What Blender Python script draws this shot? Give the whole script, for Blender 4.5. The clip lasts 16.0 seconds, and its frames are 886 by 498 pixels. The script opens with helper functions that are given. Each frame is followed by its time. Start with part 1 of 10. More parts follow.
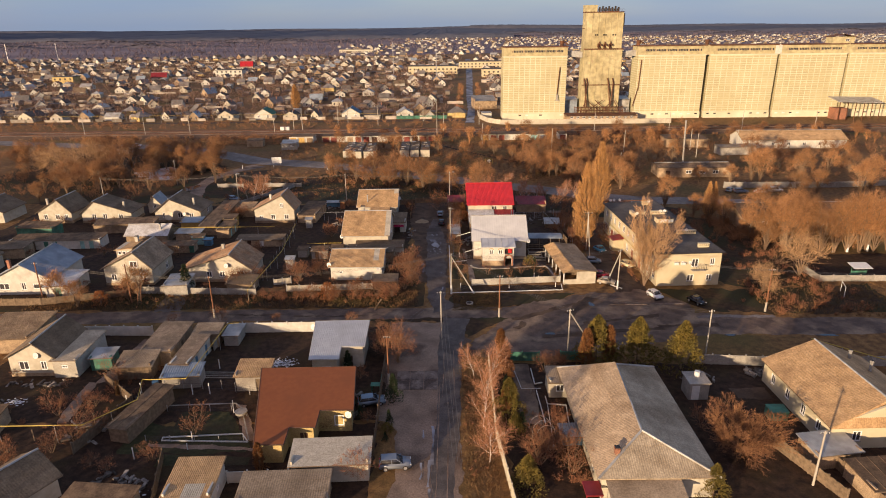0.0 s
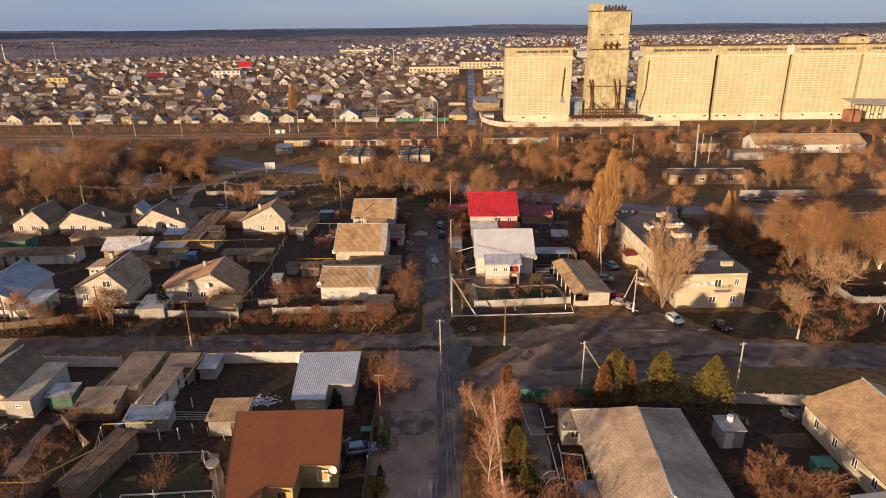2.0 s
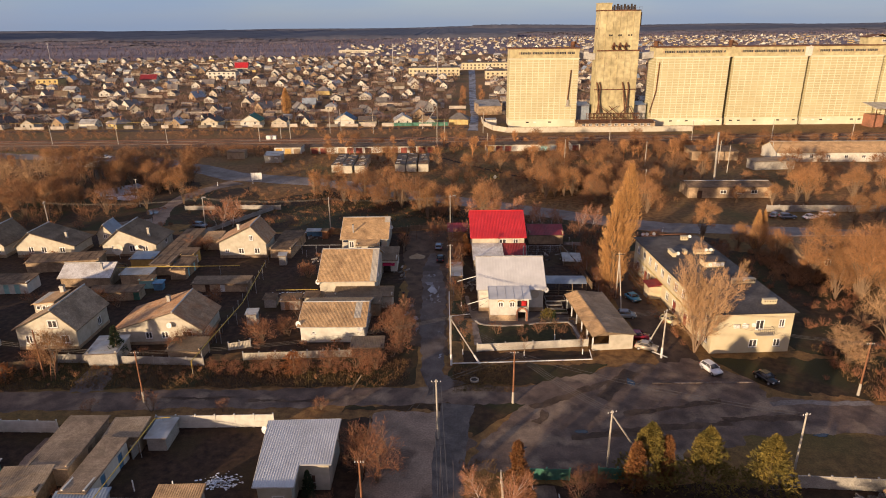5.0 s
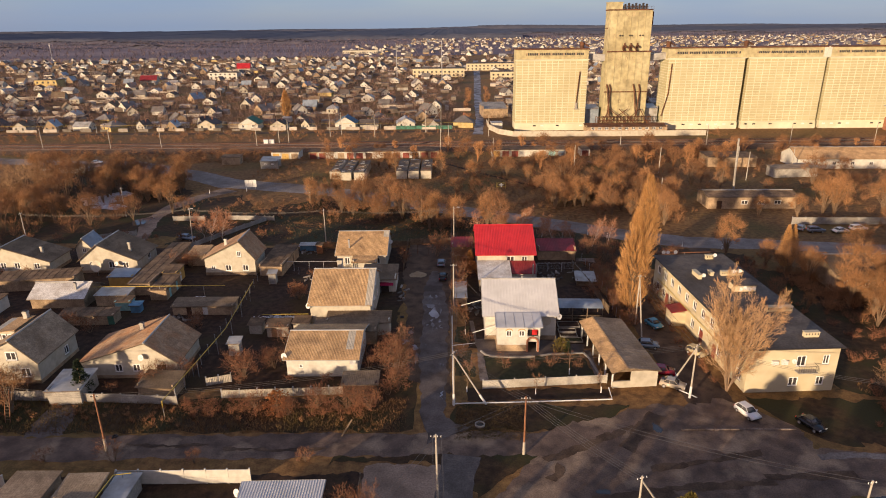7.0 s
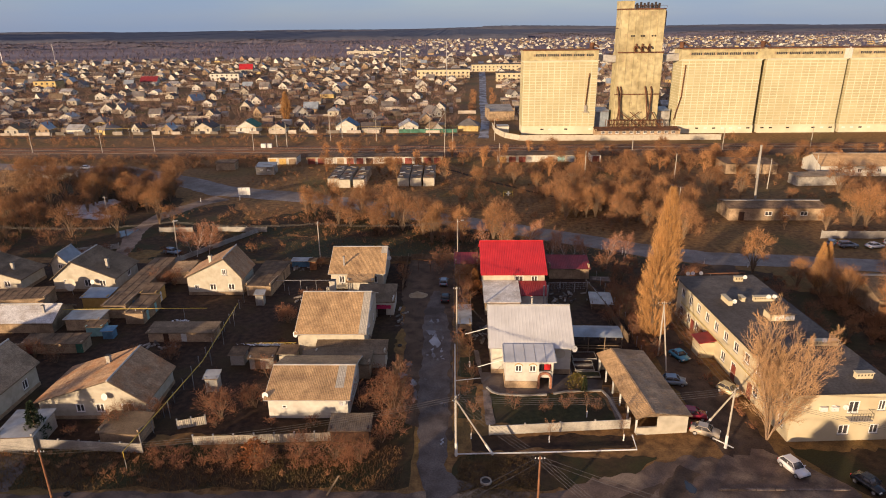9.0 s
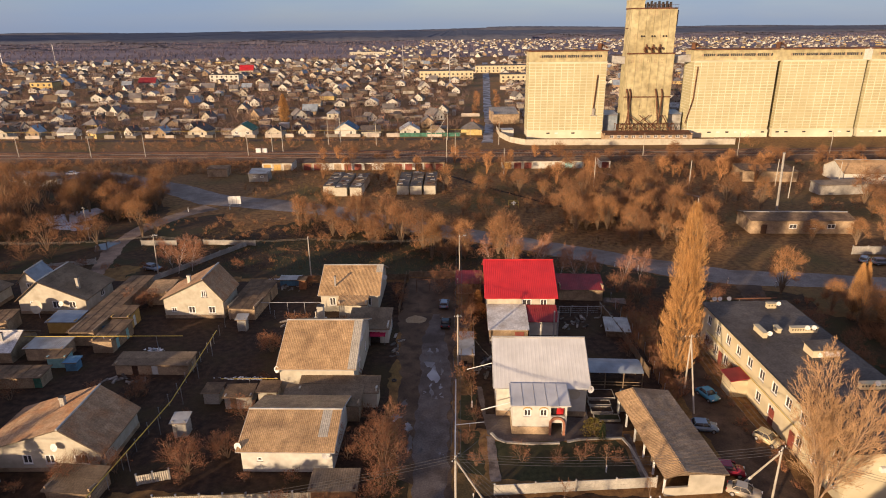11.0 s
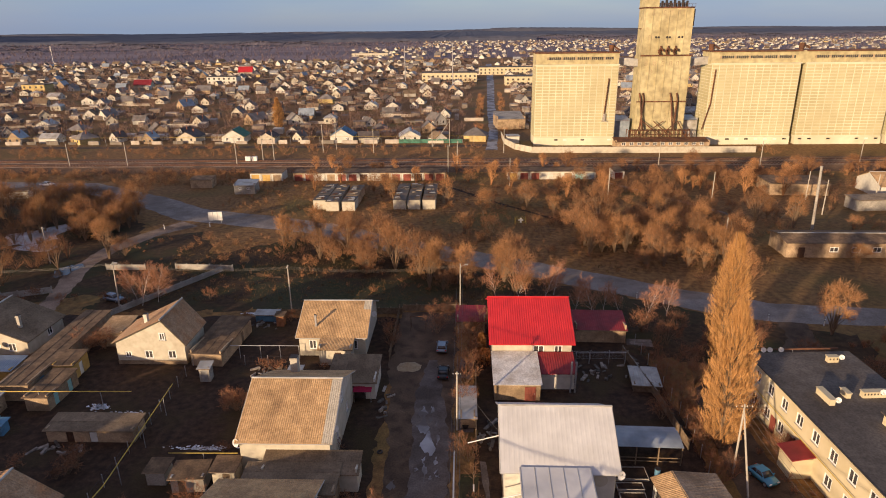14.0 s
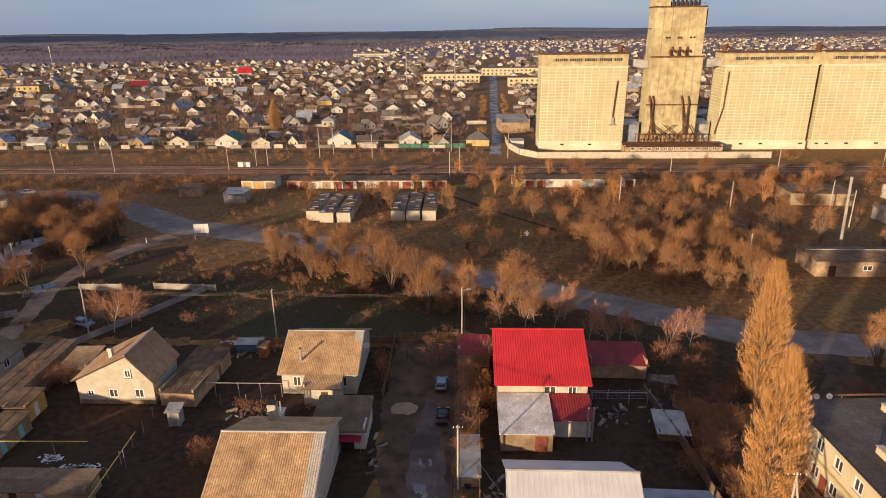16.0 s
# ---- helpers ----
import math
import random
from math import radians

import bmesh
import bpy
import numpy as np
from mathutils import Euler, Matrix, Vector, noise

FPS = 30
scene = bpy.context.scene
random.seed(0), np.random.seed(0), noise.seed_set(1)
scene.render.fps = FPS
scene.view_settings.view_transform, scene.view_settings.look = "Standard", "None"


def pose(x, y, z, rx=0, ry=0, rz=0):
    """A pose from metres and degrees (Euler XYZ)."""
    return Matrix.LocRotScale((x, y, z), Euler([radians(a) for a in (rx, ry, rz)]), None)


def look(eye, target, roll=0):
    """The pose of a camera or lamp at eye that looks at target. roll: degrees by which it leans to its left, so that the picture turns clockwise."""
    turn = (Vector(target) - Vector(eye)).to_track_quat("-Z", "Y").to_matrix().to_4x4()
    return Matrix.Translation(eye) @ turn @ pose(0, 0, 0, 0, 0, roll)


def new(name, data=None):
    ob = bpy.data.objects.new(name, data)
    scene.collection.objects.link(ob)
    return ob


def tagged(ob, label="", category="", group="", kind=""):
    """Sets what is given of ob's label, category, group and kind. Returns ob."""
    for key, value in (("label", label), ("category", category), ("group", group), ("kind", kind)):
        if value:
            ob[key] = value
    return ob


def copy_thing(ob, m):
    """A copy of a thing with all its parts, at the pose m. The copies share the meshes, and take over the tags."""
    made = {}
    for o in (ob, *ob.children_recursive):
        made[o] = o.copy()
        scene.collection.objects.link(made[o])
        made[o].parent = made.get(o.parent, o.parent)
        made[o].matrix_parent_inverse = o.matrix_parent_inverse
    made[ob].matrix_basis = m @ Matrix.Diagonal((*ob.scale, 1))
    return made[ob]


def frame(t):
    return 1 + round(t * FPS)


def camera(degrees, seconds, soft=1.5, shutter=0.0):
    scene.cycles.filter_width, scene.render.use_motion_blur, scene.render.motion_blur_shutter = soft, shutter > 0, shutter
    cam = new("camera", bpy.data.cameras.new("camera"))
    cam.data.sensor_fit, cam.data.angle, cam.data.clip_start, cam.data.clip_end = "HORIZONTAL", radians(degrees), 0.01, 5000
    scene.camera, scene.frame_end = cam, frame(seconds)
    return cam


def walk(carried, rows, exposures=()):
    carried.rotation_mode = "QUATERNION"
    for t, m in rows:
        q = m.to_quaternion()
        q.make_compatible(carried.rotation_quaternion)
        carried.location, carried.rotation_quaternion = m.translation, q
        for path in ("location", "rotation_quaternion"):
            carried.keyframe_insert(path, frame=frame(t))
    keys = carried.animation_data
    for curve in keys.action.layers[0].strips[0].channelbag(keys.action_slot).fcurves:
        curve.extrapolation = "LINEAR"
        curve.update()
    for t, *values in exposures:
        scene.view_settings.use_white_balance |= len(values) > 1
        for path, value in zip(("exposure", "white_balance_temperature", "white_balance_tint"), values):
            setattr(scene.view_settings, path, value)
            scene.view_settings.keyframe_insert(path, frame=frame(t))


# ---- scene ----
cam = camera(70.83, 16.0, soft=1.0)
PATH = [
    (0.0, pose(-0.161, -0.902, 47.369, 70.057, 0, 0.063) @ pose(0, 0, 0, 0, 0, -0.590)),
    (1.0, pose(-0.036, 4.215, 47.209, 70.051, 0, 0.230) @ pose(0, 0, 0, 0, 0, -0.596)),
    (2.0, pose(0.114, 9.391, 47.161, 70.045, 0, 0.200) @ pose(0, 0, 0, 0, 0, -0.601)),
    (3.0, pose(0.272, 14.603, 47.159, 70.042, 0, 0.152) @ pose(0, 0, 0, 0, 0, -0.605)),
    (4.0, pose(0.428, 19.831, 47.154, 70.044, 0, 0.172) @ pose(0, 0, 0, 0, 0, -0.608)),
    (5.0, pose(0.579, 25.065, 47.119, 70.052, 0, 0.285) @ pose(0, 0, 0, 0, 0, -0.610)),
    (6.0, pose(0.725, 30.296, 47.040, 70.066, 0, 0.478) @ pose(0, 0, 0, 0, 0, -0.611)),
    (7.0, pose(0.870, 35.521, 46.915, 70.086, 0, 0.715) @ pose(0, 0, 0, 0, 0, -0.613)),
    (8.0, pose(1.017, 40.738, 46.754, 70.113, 0, 0.961) @ pose(0, 0, 0, 0, 0, -0.614)),
    (9.0, pose(1.171, 45.950, 46.569, 70.146, 0, 1.184) @ pose(0, 0, 0, 0, 0, -0.615)),
    (10.0, pose(1.334, 51.158, 46.379, 70.182, 0, 1.367) @ pose(0, 0, 0, 0, 0, -0.616)),
    (11.0, pose(1.506, 56.363, 46.203, 70.221, 0, 1.510) @ pose(0, 0, 0, 0, 0, -0.618)),
    (12.0, pose(1.681, 61.567, 46.055, 70.258, 0, 1.625) @ pose(0, 0, 0, 0, 0, -0.620)),
    (13.0, pose(1.845, 66.768, 45.947, 70.292, 0, 1.733) @ pose(0, 0, 0, 0, 0, -0.623)),
    (14.0, pose(1.980, 71.963, 45.880, 70.318, 0, 1.851) @ pose(0, 0, 0, 0, 0, -0.627)),
    (15.0, pose(2.055, 77.142, 45.844, 70.333, 0, 1.977) @ pose(0, 0, 0, 0, 0, -0.632)),
    (16.0, pose(2.029, 82.293, 45.816, 70.331, 0, 2.074) @ pose(0, 0, 0, 0, 0, -0.639)),
]
walk(cam, PATH, [(0.0, 0.71, 6100, 16), (16.0, 0.71, 6100, 16)])

# ---- world, sun, exposure ----
SUN_AZ, SUN_EL = 39.0, 7.6      # light travels towards +y and +x, low over the roofs
world = bpy.data.worlds.new("world")
scene.world = world
world.use_nodes = True
wn, wl = world.node_tree.nodes, world.node_tree.links
wn.clear()
sky = wn.new("ShaderNodeTexSky")
sky.sky_type = "NISHITA"
sky.sun_disc = False
sky.sun_elevation = radians(SUN_EL)
sky.sun_rotation = radians(180 + SUN_AZ)
sky.altitude = 50
sky.air_density, sky.dust_density, sky.ozone_density = 1.0, 0.8, 2.0
wbg, wout = wn.new("ShaderNodeBackground"), wn.new("ShaderNodeOutputWorld")
wbg.inputs["Strength"].default_value = 0.15
# thin high cloud veils the whole sky
wco, wno, wra, wmi = wn.new("ShaderNodeTexCoord"), wn.new("ShaderNodeTexNoise"), wn.new("ShaderNodeMapRange"), wn.new("ShaderNodeMix")
wmp = wn.new("ShaderNodeMapping")
wmp.inputs["Scale"].default_value = (1.0, 1.0, 7.0)
wno.inputs["Scale"].default_value, wno.inputs["Detail"].default_value = 2.2, 6.0
wra.inputs[1].default_value, wra.inputs[2].default_value, wra.inputs[3].default_value, wra.inputs[4].default_value = 0.35, 0.7, 0.72, 0.92
wmi.data_type = "RGBA"
wdo, wmr, wgl = wn.new("ShaderNodeVectorMath"), wn.new("ShaderNodeMapRange"), wn.new("ShaderNodeMix")
wdo.operation = "DOT_PRODUCT"
wdo.inputs[1].default_value = (-math.sin(radians(SUN_AZ)), -math.cos(radians(SUN_AZ)), 0.1)
wmr.inputs[1].default_value, wmr.inputs[2].default_value = -0.35, 0.9
wgl.data_type = "RGBA"
wgl.inputs[6].default_value, wgl.inputs[7].default_value = (1.00, 1.40, 2.04, 1), (1.95, 1.28, 1.28, 1)
wl.new(wco.outputs["Generated"], wdo.inputs[0])
wl.new(wdo.outputs["Value"], wmr.inputs[0])
wl.new(wmr.outputs[0], wgl.inputs[0])
wl.new(wgl.outputs[2], wmi.inputs[7])
wl.new(wco.outputs["Generated"], wmp.inputs["Vector"])
wl.new(wmp.outputs[0], wno.inputs["Vector"])
wl.new(wno.outputs[0], wra.inputs[0])
wl.new(wra.outputs[0], wmi.inputs[0])
wl.new(sky.outputs[0], wmi.inputs[6])
wl.new(wmi.outputs[2], wbg.inputs[0])
wl.new(wbg.outputs[0], wout.inputs[0])
sun_data = bpy.data.lights.new("sun", "SUN")
sun_data.energy, sun_data.angle, sun_data.color = 4.6, radians(1.2), (1.0, 0.73, 0.43)
sun = new("sun", sun_data)
az, el = radians(SUN_AZ), radians(SUN_EL)
sun.matrix_basis = look((0, 0, 60), (60 * math.sin(az) * math.cos(el), 60 * math.cos(az) * math.cos(el), 60 - 60 * math.sin(el)))


# ---- materials ----
def surf(name, a, b, scale=2.0, rough=0.8, metal=0.0, c=None, big=0.15, bump=0.2, fine=None, vary=0.0, lo=0.35, hi=0.65, clo=0.45, chi=0.7, spec=0.3):
    """Two colours mixed by a fine noise, a third in large stains, fine relief; vary: lightness from object to object."""
    m = bpy.data.materials.new(name)
    m.use_nodes = True
    n, l = m.node_tree.nodes, m.node_tree.links
    p = n["Principled BSDF"]
    geo = n.new("ShaderNodeNewGeometry")

    def noise_of(s, detail=6.0):
        t = n.new("ShaderNodeTexNoise")
        t.inputs["Scale"].default_value, t.inputs["Detail"].default_value = s, detail
        l.new(geo.outputs["Position"], t.inputs["Vector"])
        return t

    def ramp(t, x0, x1):
        r = n.new("ShaderNodeMapRange")
        r.inputs[1].default_value, r.inputs[2].default_value = x0, x1
        l.new(t.outputs[0], r.inputs[0])
        return r

    def mix(f, x, y, mode="MIX"):
        g = n.new("ShaderNodeMix")
        g.data_type, g.blend_type = "RGBA", mode
        l.new(f, g.inputs[0]) if not isinstance(f, float) else None
        if isinstance(f, float):
            g.inputs[0].default_value = f
        for k, v in ((6, x), (7, y)):
            if isinstance(v, tuple):
                g.inputs[k].default_value = (*v, 1)
            else:
                l.new(v, g.inputs[k])
        return g.outputs[2]

    t1 = noise_of(scale)
    col = mix(ramp(t1, lo, hi).outputs[0], a, b)
    if c:
        col = mix(ramp(noise_of(big, 7.0), clo, chi).outputs[0], col, c)
    if fine:
        f = noise_of(fine, 3.0)
        k = n.new("ShaderNodeMapRange")
        k.inputs[1].default_value, k.inputs[2].default_value, k.inputs[3].default_value, k.inputs[4].default_value = 0.3, 0.7, 0.72, 1.2
        l.new(f.outputs[0], k.inputs[0])
        comb = n.new("ShaderNodeCombineColor")
        for i in range(3):
            l.new(k.outputs[0], comb.inputs[i])
        col = mix(1.0, col, comb.outputs[0], "MULTIPLY")
    if vary:
        info = n.new("ShaderNodeObjectInfo")
        k = n.new("ShaderNodeMapRange")
        k.inputs[3].default_value, k.inputs[4].default_value = 1 - vary, 1 + vary
        l.new(info.outputs["Random"], k.inputs[0])
        comb = n.new("ShaderNodeCombineColor")
        for i in range(3):
            l.new(k.outputs[0], comb.inputs[i])
        col = mix(1.0, col, comb.outputs[0], "MULTIPLY")
    l.new(col, p.inputs["Base Color"])
    p.inputs["Roughness"].default_value, p.inputs["Metallic"].default_value = rough, metal
    p.inputs["Specular IOR Level"].default_value = spec
    if bump:
        bn = n.new("ShaderNodeBump")
        bn.inputs["Strength"].default_value = bump
        bn.inputs["Distance"].default_value = 0.05
        l.new(t1.outputs[0], bn.inputs["Height"])
        l.new(bn.outputs[0], p.inputs["Normal"])
    return m


def island(m, amount=0.25):
    """Lightness by mesh island, for joined pieces."""
    n, l = m.node_tree.nodes, m.node_tree.links
    p = n["Principled BSDF"]
    old = p.inputs["Base Color"].links[0].from_socket
    g = n.new("ShaderNodeNewGeometry")
    k = n.new("ShaderNodeMapRange")
    k.inputs[3].default_value, k.inputs[4].default_value = 1 - amount, 1 + amount
    l.new(g.outputs["Random Per Island"], k.inputs[0])
    mm = n.new("ShaderNodeMix")
    mm.data_type, mm.blend_type = "RGBA", "MULTIPLY"
    mm.inputs[0].default_value = 1.0
    comb = n.new("ShaderNodeCombineColor")
    for i in range(3):
        l.new(k.outputs[0], comb.inputs[i])
    l.new(old, mm.inputs[6])
    l.new(comb.outputs[0], mm.inputs[7])
    l.new(mm.outputs[2], p.inputs["Base Color"])
    return m


def glass_mat(name, tint, rough=0.08):
    m = surf(name, tint, tuple(v * 1.6 for v in tint), 0.8, rough, 0.0, bump=0.0, spec=0.8)
    return m


# ground and roads
M_GROUND = surf("dry_grass_soil", (0.132, 0.068, 0.024), (0.272, 0.146, 0.050), 0.9, 0.95, c=(0.116, 0.090, 0.025), big=0.035, bump=0.5, fine=5.0, clo=0.50, chi=0.70)
M_GARDEN = surf("dark_garden_soil", (0.022, 0.012, 0.007), (0.065, 0.035, 0.018), 1.1, 0.95, c=(0.050, 0.033, 0.012), big=0.14, bump=0.8, fine=5.0, clo=0.5, chi=0.68)
M_LAWN = surf("short_green_lawn", (0.030, 0.034, 0.012), (0.062, 0.056, 0.021), 1.5, 0.95, c=(0.05, 0.035, 0.018), big=0.25, bump=0.5, fine=8.0)
M_ASPHALT = surf("worn_asphalt", (0.076, 0.050, 0.036), (0.172, 0.114, 0.078), 0.45, 0.75, c=(0.292, 0.205, 0.130), big=0.22, bump=0.5, fine=6.0, clo=0.52, chi=0.66, spec=0.3)
M_DIRT = surf("packed_dirt_gravel", (0.060, 0.037, 0.022), (0.140, 0.090, 0.054), 0.5, 0.9, c=(0.048, 0.030, 0.019), big=0.25, bump=0.7, fine=5.0, clo=0.5, chi=0.66)
M_FARROAD = surf("pale_asphalt_road", (0.205, 0.172, 0.148), (0.285, 0.245, 0.212), 0.5, 0.8, c=(0.13, 0.102, 0.083), big=0.1, bump=0.2, fine=4.0, spec=0.15)
M_PUDDLE = surf("shallow_puddle", (0.03, 0.028, 0.027), (0.045, 0.04, 0.038), 1.0, 0.06, bump=0.02, spec=0.6)
M_POND = surf("frozen_pond_ice", (0.40, 0.43, 0.48), (0.60, 0.62, 0.66), 0.25, 0.45, c=(0.30, 0.30, 0.31), big=0.12, bump=0.05, clo=0.46, chi=0.6)
M_SNOW = surf("patchy_snow", (0.72, 0.74, 0.78), (0.85, 0.86, 0.88), 3.0, 0.7, bump=0.4)
M_BALLAST = surf("railway_ballast", (0.114, 0.066, 0.037), (0.188, 0.115, 0.064), 2.0, 0.95, c=(0.069, 0.042, 0.026), big=0.1, bump=0.6, fine=8.0)
M_VERGE = surf("rough_verge_grass", (0.036, 0.020, 0.009), (0.078, 0.045, 0.018), 1.0, 0.95, c=(0.040, 0.036, 0.011), big=0.12, bump=0.9, fine=6.0, clo=0.46, chi=0.6)
M_PACKED = surf("pale_packed_roadway", (0.204, 0.140, 0.096), (0.321, 0.224, 0.154), 0.35, 0.85, c=(0.124, 0.083, 0.057), big=0.16, bump=0.4, fine=5.0, clo=0.52, chi=0.62)
M_LANE = surf("worn_muddy_lane", (0.092, 0.070, 0.058), (0.148, 0.118, 0.100), 0.45, 0.8, c=(0.066, 0.047, 0.036), big=0.22, bump=0.5, fine=5.0, clo=0.52, chi=0.66)
M_STREET = surf("dusty_grey_asphalt", (0.080, 0.066, 0.056), (0.128, 0.106, 0.090), 0.6, 0.8, c=(0.170, 0.135, 0.108), big=0.3, bump=0.3, fine=6.0, clo=0.50, chi=0.72)
M_SLATE_OLD = surf("old_dark_slate", (0.158, 0.113, 0.070), (0.232, 0.168, 0.105), 1.2, 0.9, c=(0.107, 0.075, 0.044), big=0.3, bump=0.3, fine=5.0, vary=0.15, clo=0.45, chi=0.72)
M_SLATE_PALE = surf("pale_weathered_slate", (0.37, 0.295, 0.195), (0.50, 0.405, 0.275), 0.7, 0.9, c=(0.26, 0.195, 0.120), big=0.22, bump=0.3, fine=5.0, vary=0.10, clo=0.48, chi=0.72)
# warmer copy of the pale slate, with the low sun in its colour
M_SLATE_SUNLIT = surf("warm_weathered_slate", (0.42, 0.30, 0.178), (0.54, 0.395, 0.245), 0.7, 0.9, c=(0.29, 0.195, 0.110), big=0.22, bump=0.3, fine=5.0, vary=0.10, clo=0.48, chi=0.72)
M_SLABS = surf("cracked_slab_concrete", (0.15, 0.115, 0.092), (0.26, 0.205, 0.165), 0.9, 0.9, c=(0.09, 0.066, 0.052), big=0.5, bump=0.5, fine=6.0, clo=0.48, chi=0.6)
M_BARKPALE = surf("pale_tan_bark", (0.30, 0.20, 0.12), (0.42, 0.29, 0.18), 4.0, 0.95, bump=0.3)
# street ice; on the lane puddles its pale grey stands for reflected sky
M_ICE_SKY = surf("wet_icy_street", (0.24, 0.235, 0.24), (0.38, 0.38, 0.40), 0.35, 0.75, c=(0.12, 0.10, 0.09), big=0.18, bump=0.05, clo=0.44, chi=0.56)
# walls
M_CREAM = surf("cream_plaster", (0.430, 0.388, 0.298), (0.520, 0.474, 0.372), 1.2, 0.85, c=(0.320, 0.278, 0.205), big=0.5, bump=0.08, clo=0.52, chi=0.84)
M_WHITE = surf("whitewashed_wall", (0.490, 0.466, 0.398), (0.590, 0.565, 0.490), 1.4, 0.8, c=(0.360, 0.318, 0.252), big=0.5, bump=0.08, clo=0.58, chi=0.85)
M_SILICATE = surf("pale_silicate_brick", (0.415, 0.390, 0.328), (0.515, 0.481, 0.410), 3.0, 0.9, c=(0.349, 0.315, 0.254), big=0.3, bump=0.3, fine=14.0)
M_YELLOWWALL = surf("ochre_yellow_plaster", (0.481, 0.357, 0.139), (0.564, 0.432, 0.189), 1.3, 0.85, c=(0.398, 0.290, 0.115), big=0.4, bump=0.15, fine=10.0)
M_APT = surf("apartment_plaster", (0.515, 0.440, 0.279), (0.564, 0.490, 0.328), 0.6, 0.88, c=(0.420, 0.345, 0.205), big=0.25, bump=0.05, clo=0.55, chi=0.85)
M_OLDWALL = surf("stained_old_wall", (0.315, 0.224, 0.141), (0.461, 0.338, 0.208), 1.0, 0.9, c=(0.210, 0.147, 0.088), big=0.4, bump=0.3, fine=8.0, vary=0.15)
M_BRICKRED = surf("red_brick_wall", (0.28, 0.12, 0.07), (0.38, 0.18, 0.11), 3.0, 0.9, c=(0.22, 0.11, 0.07), big=0.4, bump=0.3, fine=14.0)
M_CONC = surf("weathered_concrete", (0.296, 0.275, 0.241), (0.400, 0.370, 0.315), 1.0, 0.9, c=(0.226, 0.198, 0.166), big=0.3, bump=0.3, fine=9.0, vary=0.1)
M_SILO = surf("silo_limewashed_panel", (0.418, 0.374, 0.215), (0.470, 0.424, 0.252), 0.15, 0.85, c=(0.385, 0.335, 0.185), big=0.05, bump=0.0, clo=0.5, chi=0.8)
island(M_SILO, 0.045)
M_SILOBODY = surf("silo_concrete_joint", (0.60, 0.56, 0.40), (0.66, 0.62, 0.46), 0.3, 0.9, c=(0.478, 0.432, 0.287), big=0.08, bump=0.0)
M_TOWER = surf("tower_stained_concrete", (0.401, 0.344, 0.189), (0.468, 0.408, 0.237), 0.12, 0.9, c=(0.300, 0.245, 0.130), big=0.07, bump=0.1, fine=0.5, clo=0.5, chi=0.8)
M_RUST = surf("rusty_steel", (0.12, 0.055, 0.03), (0.20, 0.095, 0.05), 1.0, 0.85, 0.3, c=(0.07, 0.04, 0.03), big=0.3, bump=0.2)
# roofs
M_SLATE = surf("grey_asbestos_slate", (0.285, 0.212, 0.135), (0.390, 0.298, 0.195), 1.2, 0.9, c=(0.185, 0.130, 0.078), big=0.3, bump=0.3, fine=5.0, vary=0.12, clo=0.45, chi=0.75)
M_SLATE_MID = surf("brown_weathered_slate", (0.250, 0.180, 0.115), (0.345, 0.255, 0.165), 1.3, 0.9, c=(0.165, 0.115, 0.070), big=0.4, bump=0.3, fine=5.0, vary=0.12, clo=0.45, chi=0.72)
M_SLATE_RUST = surf("rust_stained_slate", (0.290, 0.182, 0.100), (0.390, 0.255, 0.150), 1.3, 0.9, c=(0.330, 0.160, 0.070), big=0.45, bump=0.3, fine=5.0, vary=0.12, clo=0.46, chi=0.70)
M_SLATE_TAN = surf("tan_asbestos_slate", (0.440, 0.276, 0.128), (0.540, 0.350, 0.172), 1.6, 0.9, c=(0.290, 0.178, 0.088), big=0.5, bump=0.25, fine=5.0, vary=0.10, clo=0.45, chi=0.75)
M_SLATE_NEW = surf("light_new_slate", (0.398, 0.357, 0.279), (0.481, 0.432, 0.344), 1.0, 0.85, bump=0.2, fine=6.0, vary=0.06)
M_ROOF_OR = surf("rust_orange_metal_roof", (0.235, 0.073, 0.022), (0.270, 0.088, 0.026), 1.5, 0.6, c=(0.226, 0.073, 0.023), big=0.25, bump=0.03, spec=0.25)
M_ROOF_WH = surf("white_metal_roof", (0.515, 0.506, 0.492), (0.581, 0.573, 0.549), 0.8, 0.45, c=(0.457, 0.448, 0.426), big=0.3, bump=0.03, spec=0.5)
M_ROOF_STAIN = surf("stained_white_sheet", (0.50, 0.482, 0.455), (0.63, 0.612, 0.58), 1.4, 0.6, c=(0.36, 0.32, 0.275), big=0.45, bump=0.08, fine=5.0, clo=0.48, chi=0.68)
M_ROOF_RED = surf("red_metal_roof", (0.452, 0.017, 0.018), (0.522, 0.026, 0.025), 0.8, 0.45, c=(0.400, 0.017, 0.018), big=0.25, bump=0.03, spec=0.5)
M_ROOF_WINE = surf("wine_red_metal_roof", (0.20, 0.018, 0.022), (0.26, 0.03, 0.032), 1.0, 0.5, c=(0.15, 0.02, 0.02), big=0.4, bump=0.05)
M_ROOF_BLUE = surf("blue_grey_metal_roof", (0.226, 0.267, 0.307), (0.296, 0.335, 0.373), 1.0, 0.45, 0.1, c=(0.174, 0.198, 0.224), big=0.4, bump=0.05)
M_ROOF_GREY = surf("galvanised_sheet", (0.348, 0.344, 0.324), (0.452, 0.439, 0.407), 1.2, 0.5, 0.15, c=(0.244, 0.224, 0.191), big=0.4, bump=0.1)
M_BITUMEN = surf("bitumen_flat_roof", (0.098, 0.082, 0.068), (0.142, 0.120, 0.100), 0.5, 0.85, c=(0.074, 0.061, 0.051), big=0.18, bump=0.2, fine=4.0)
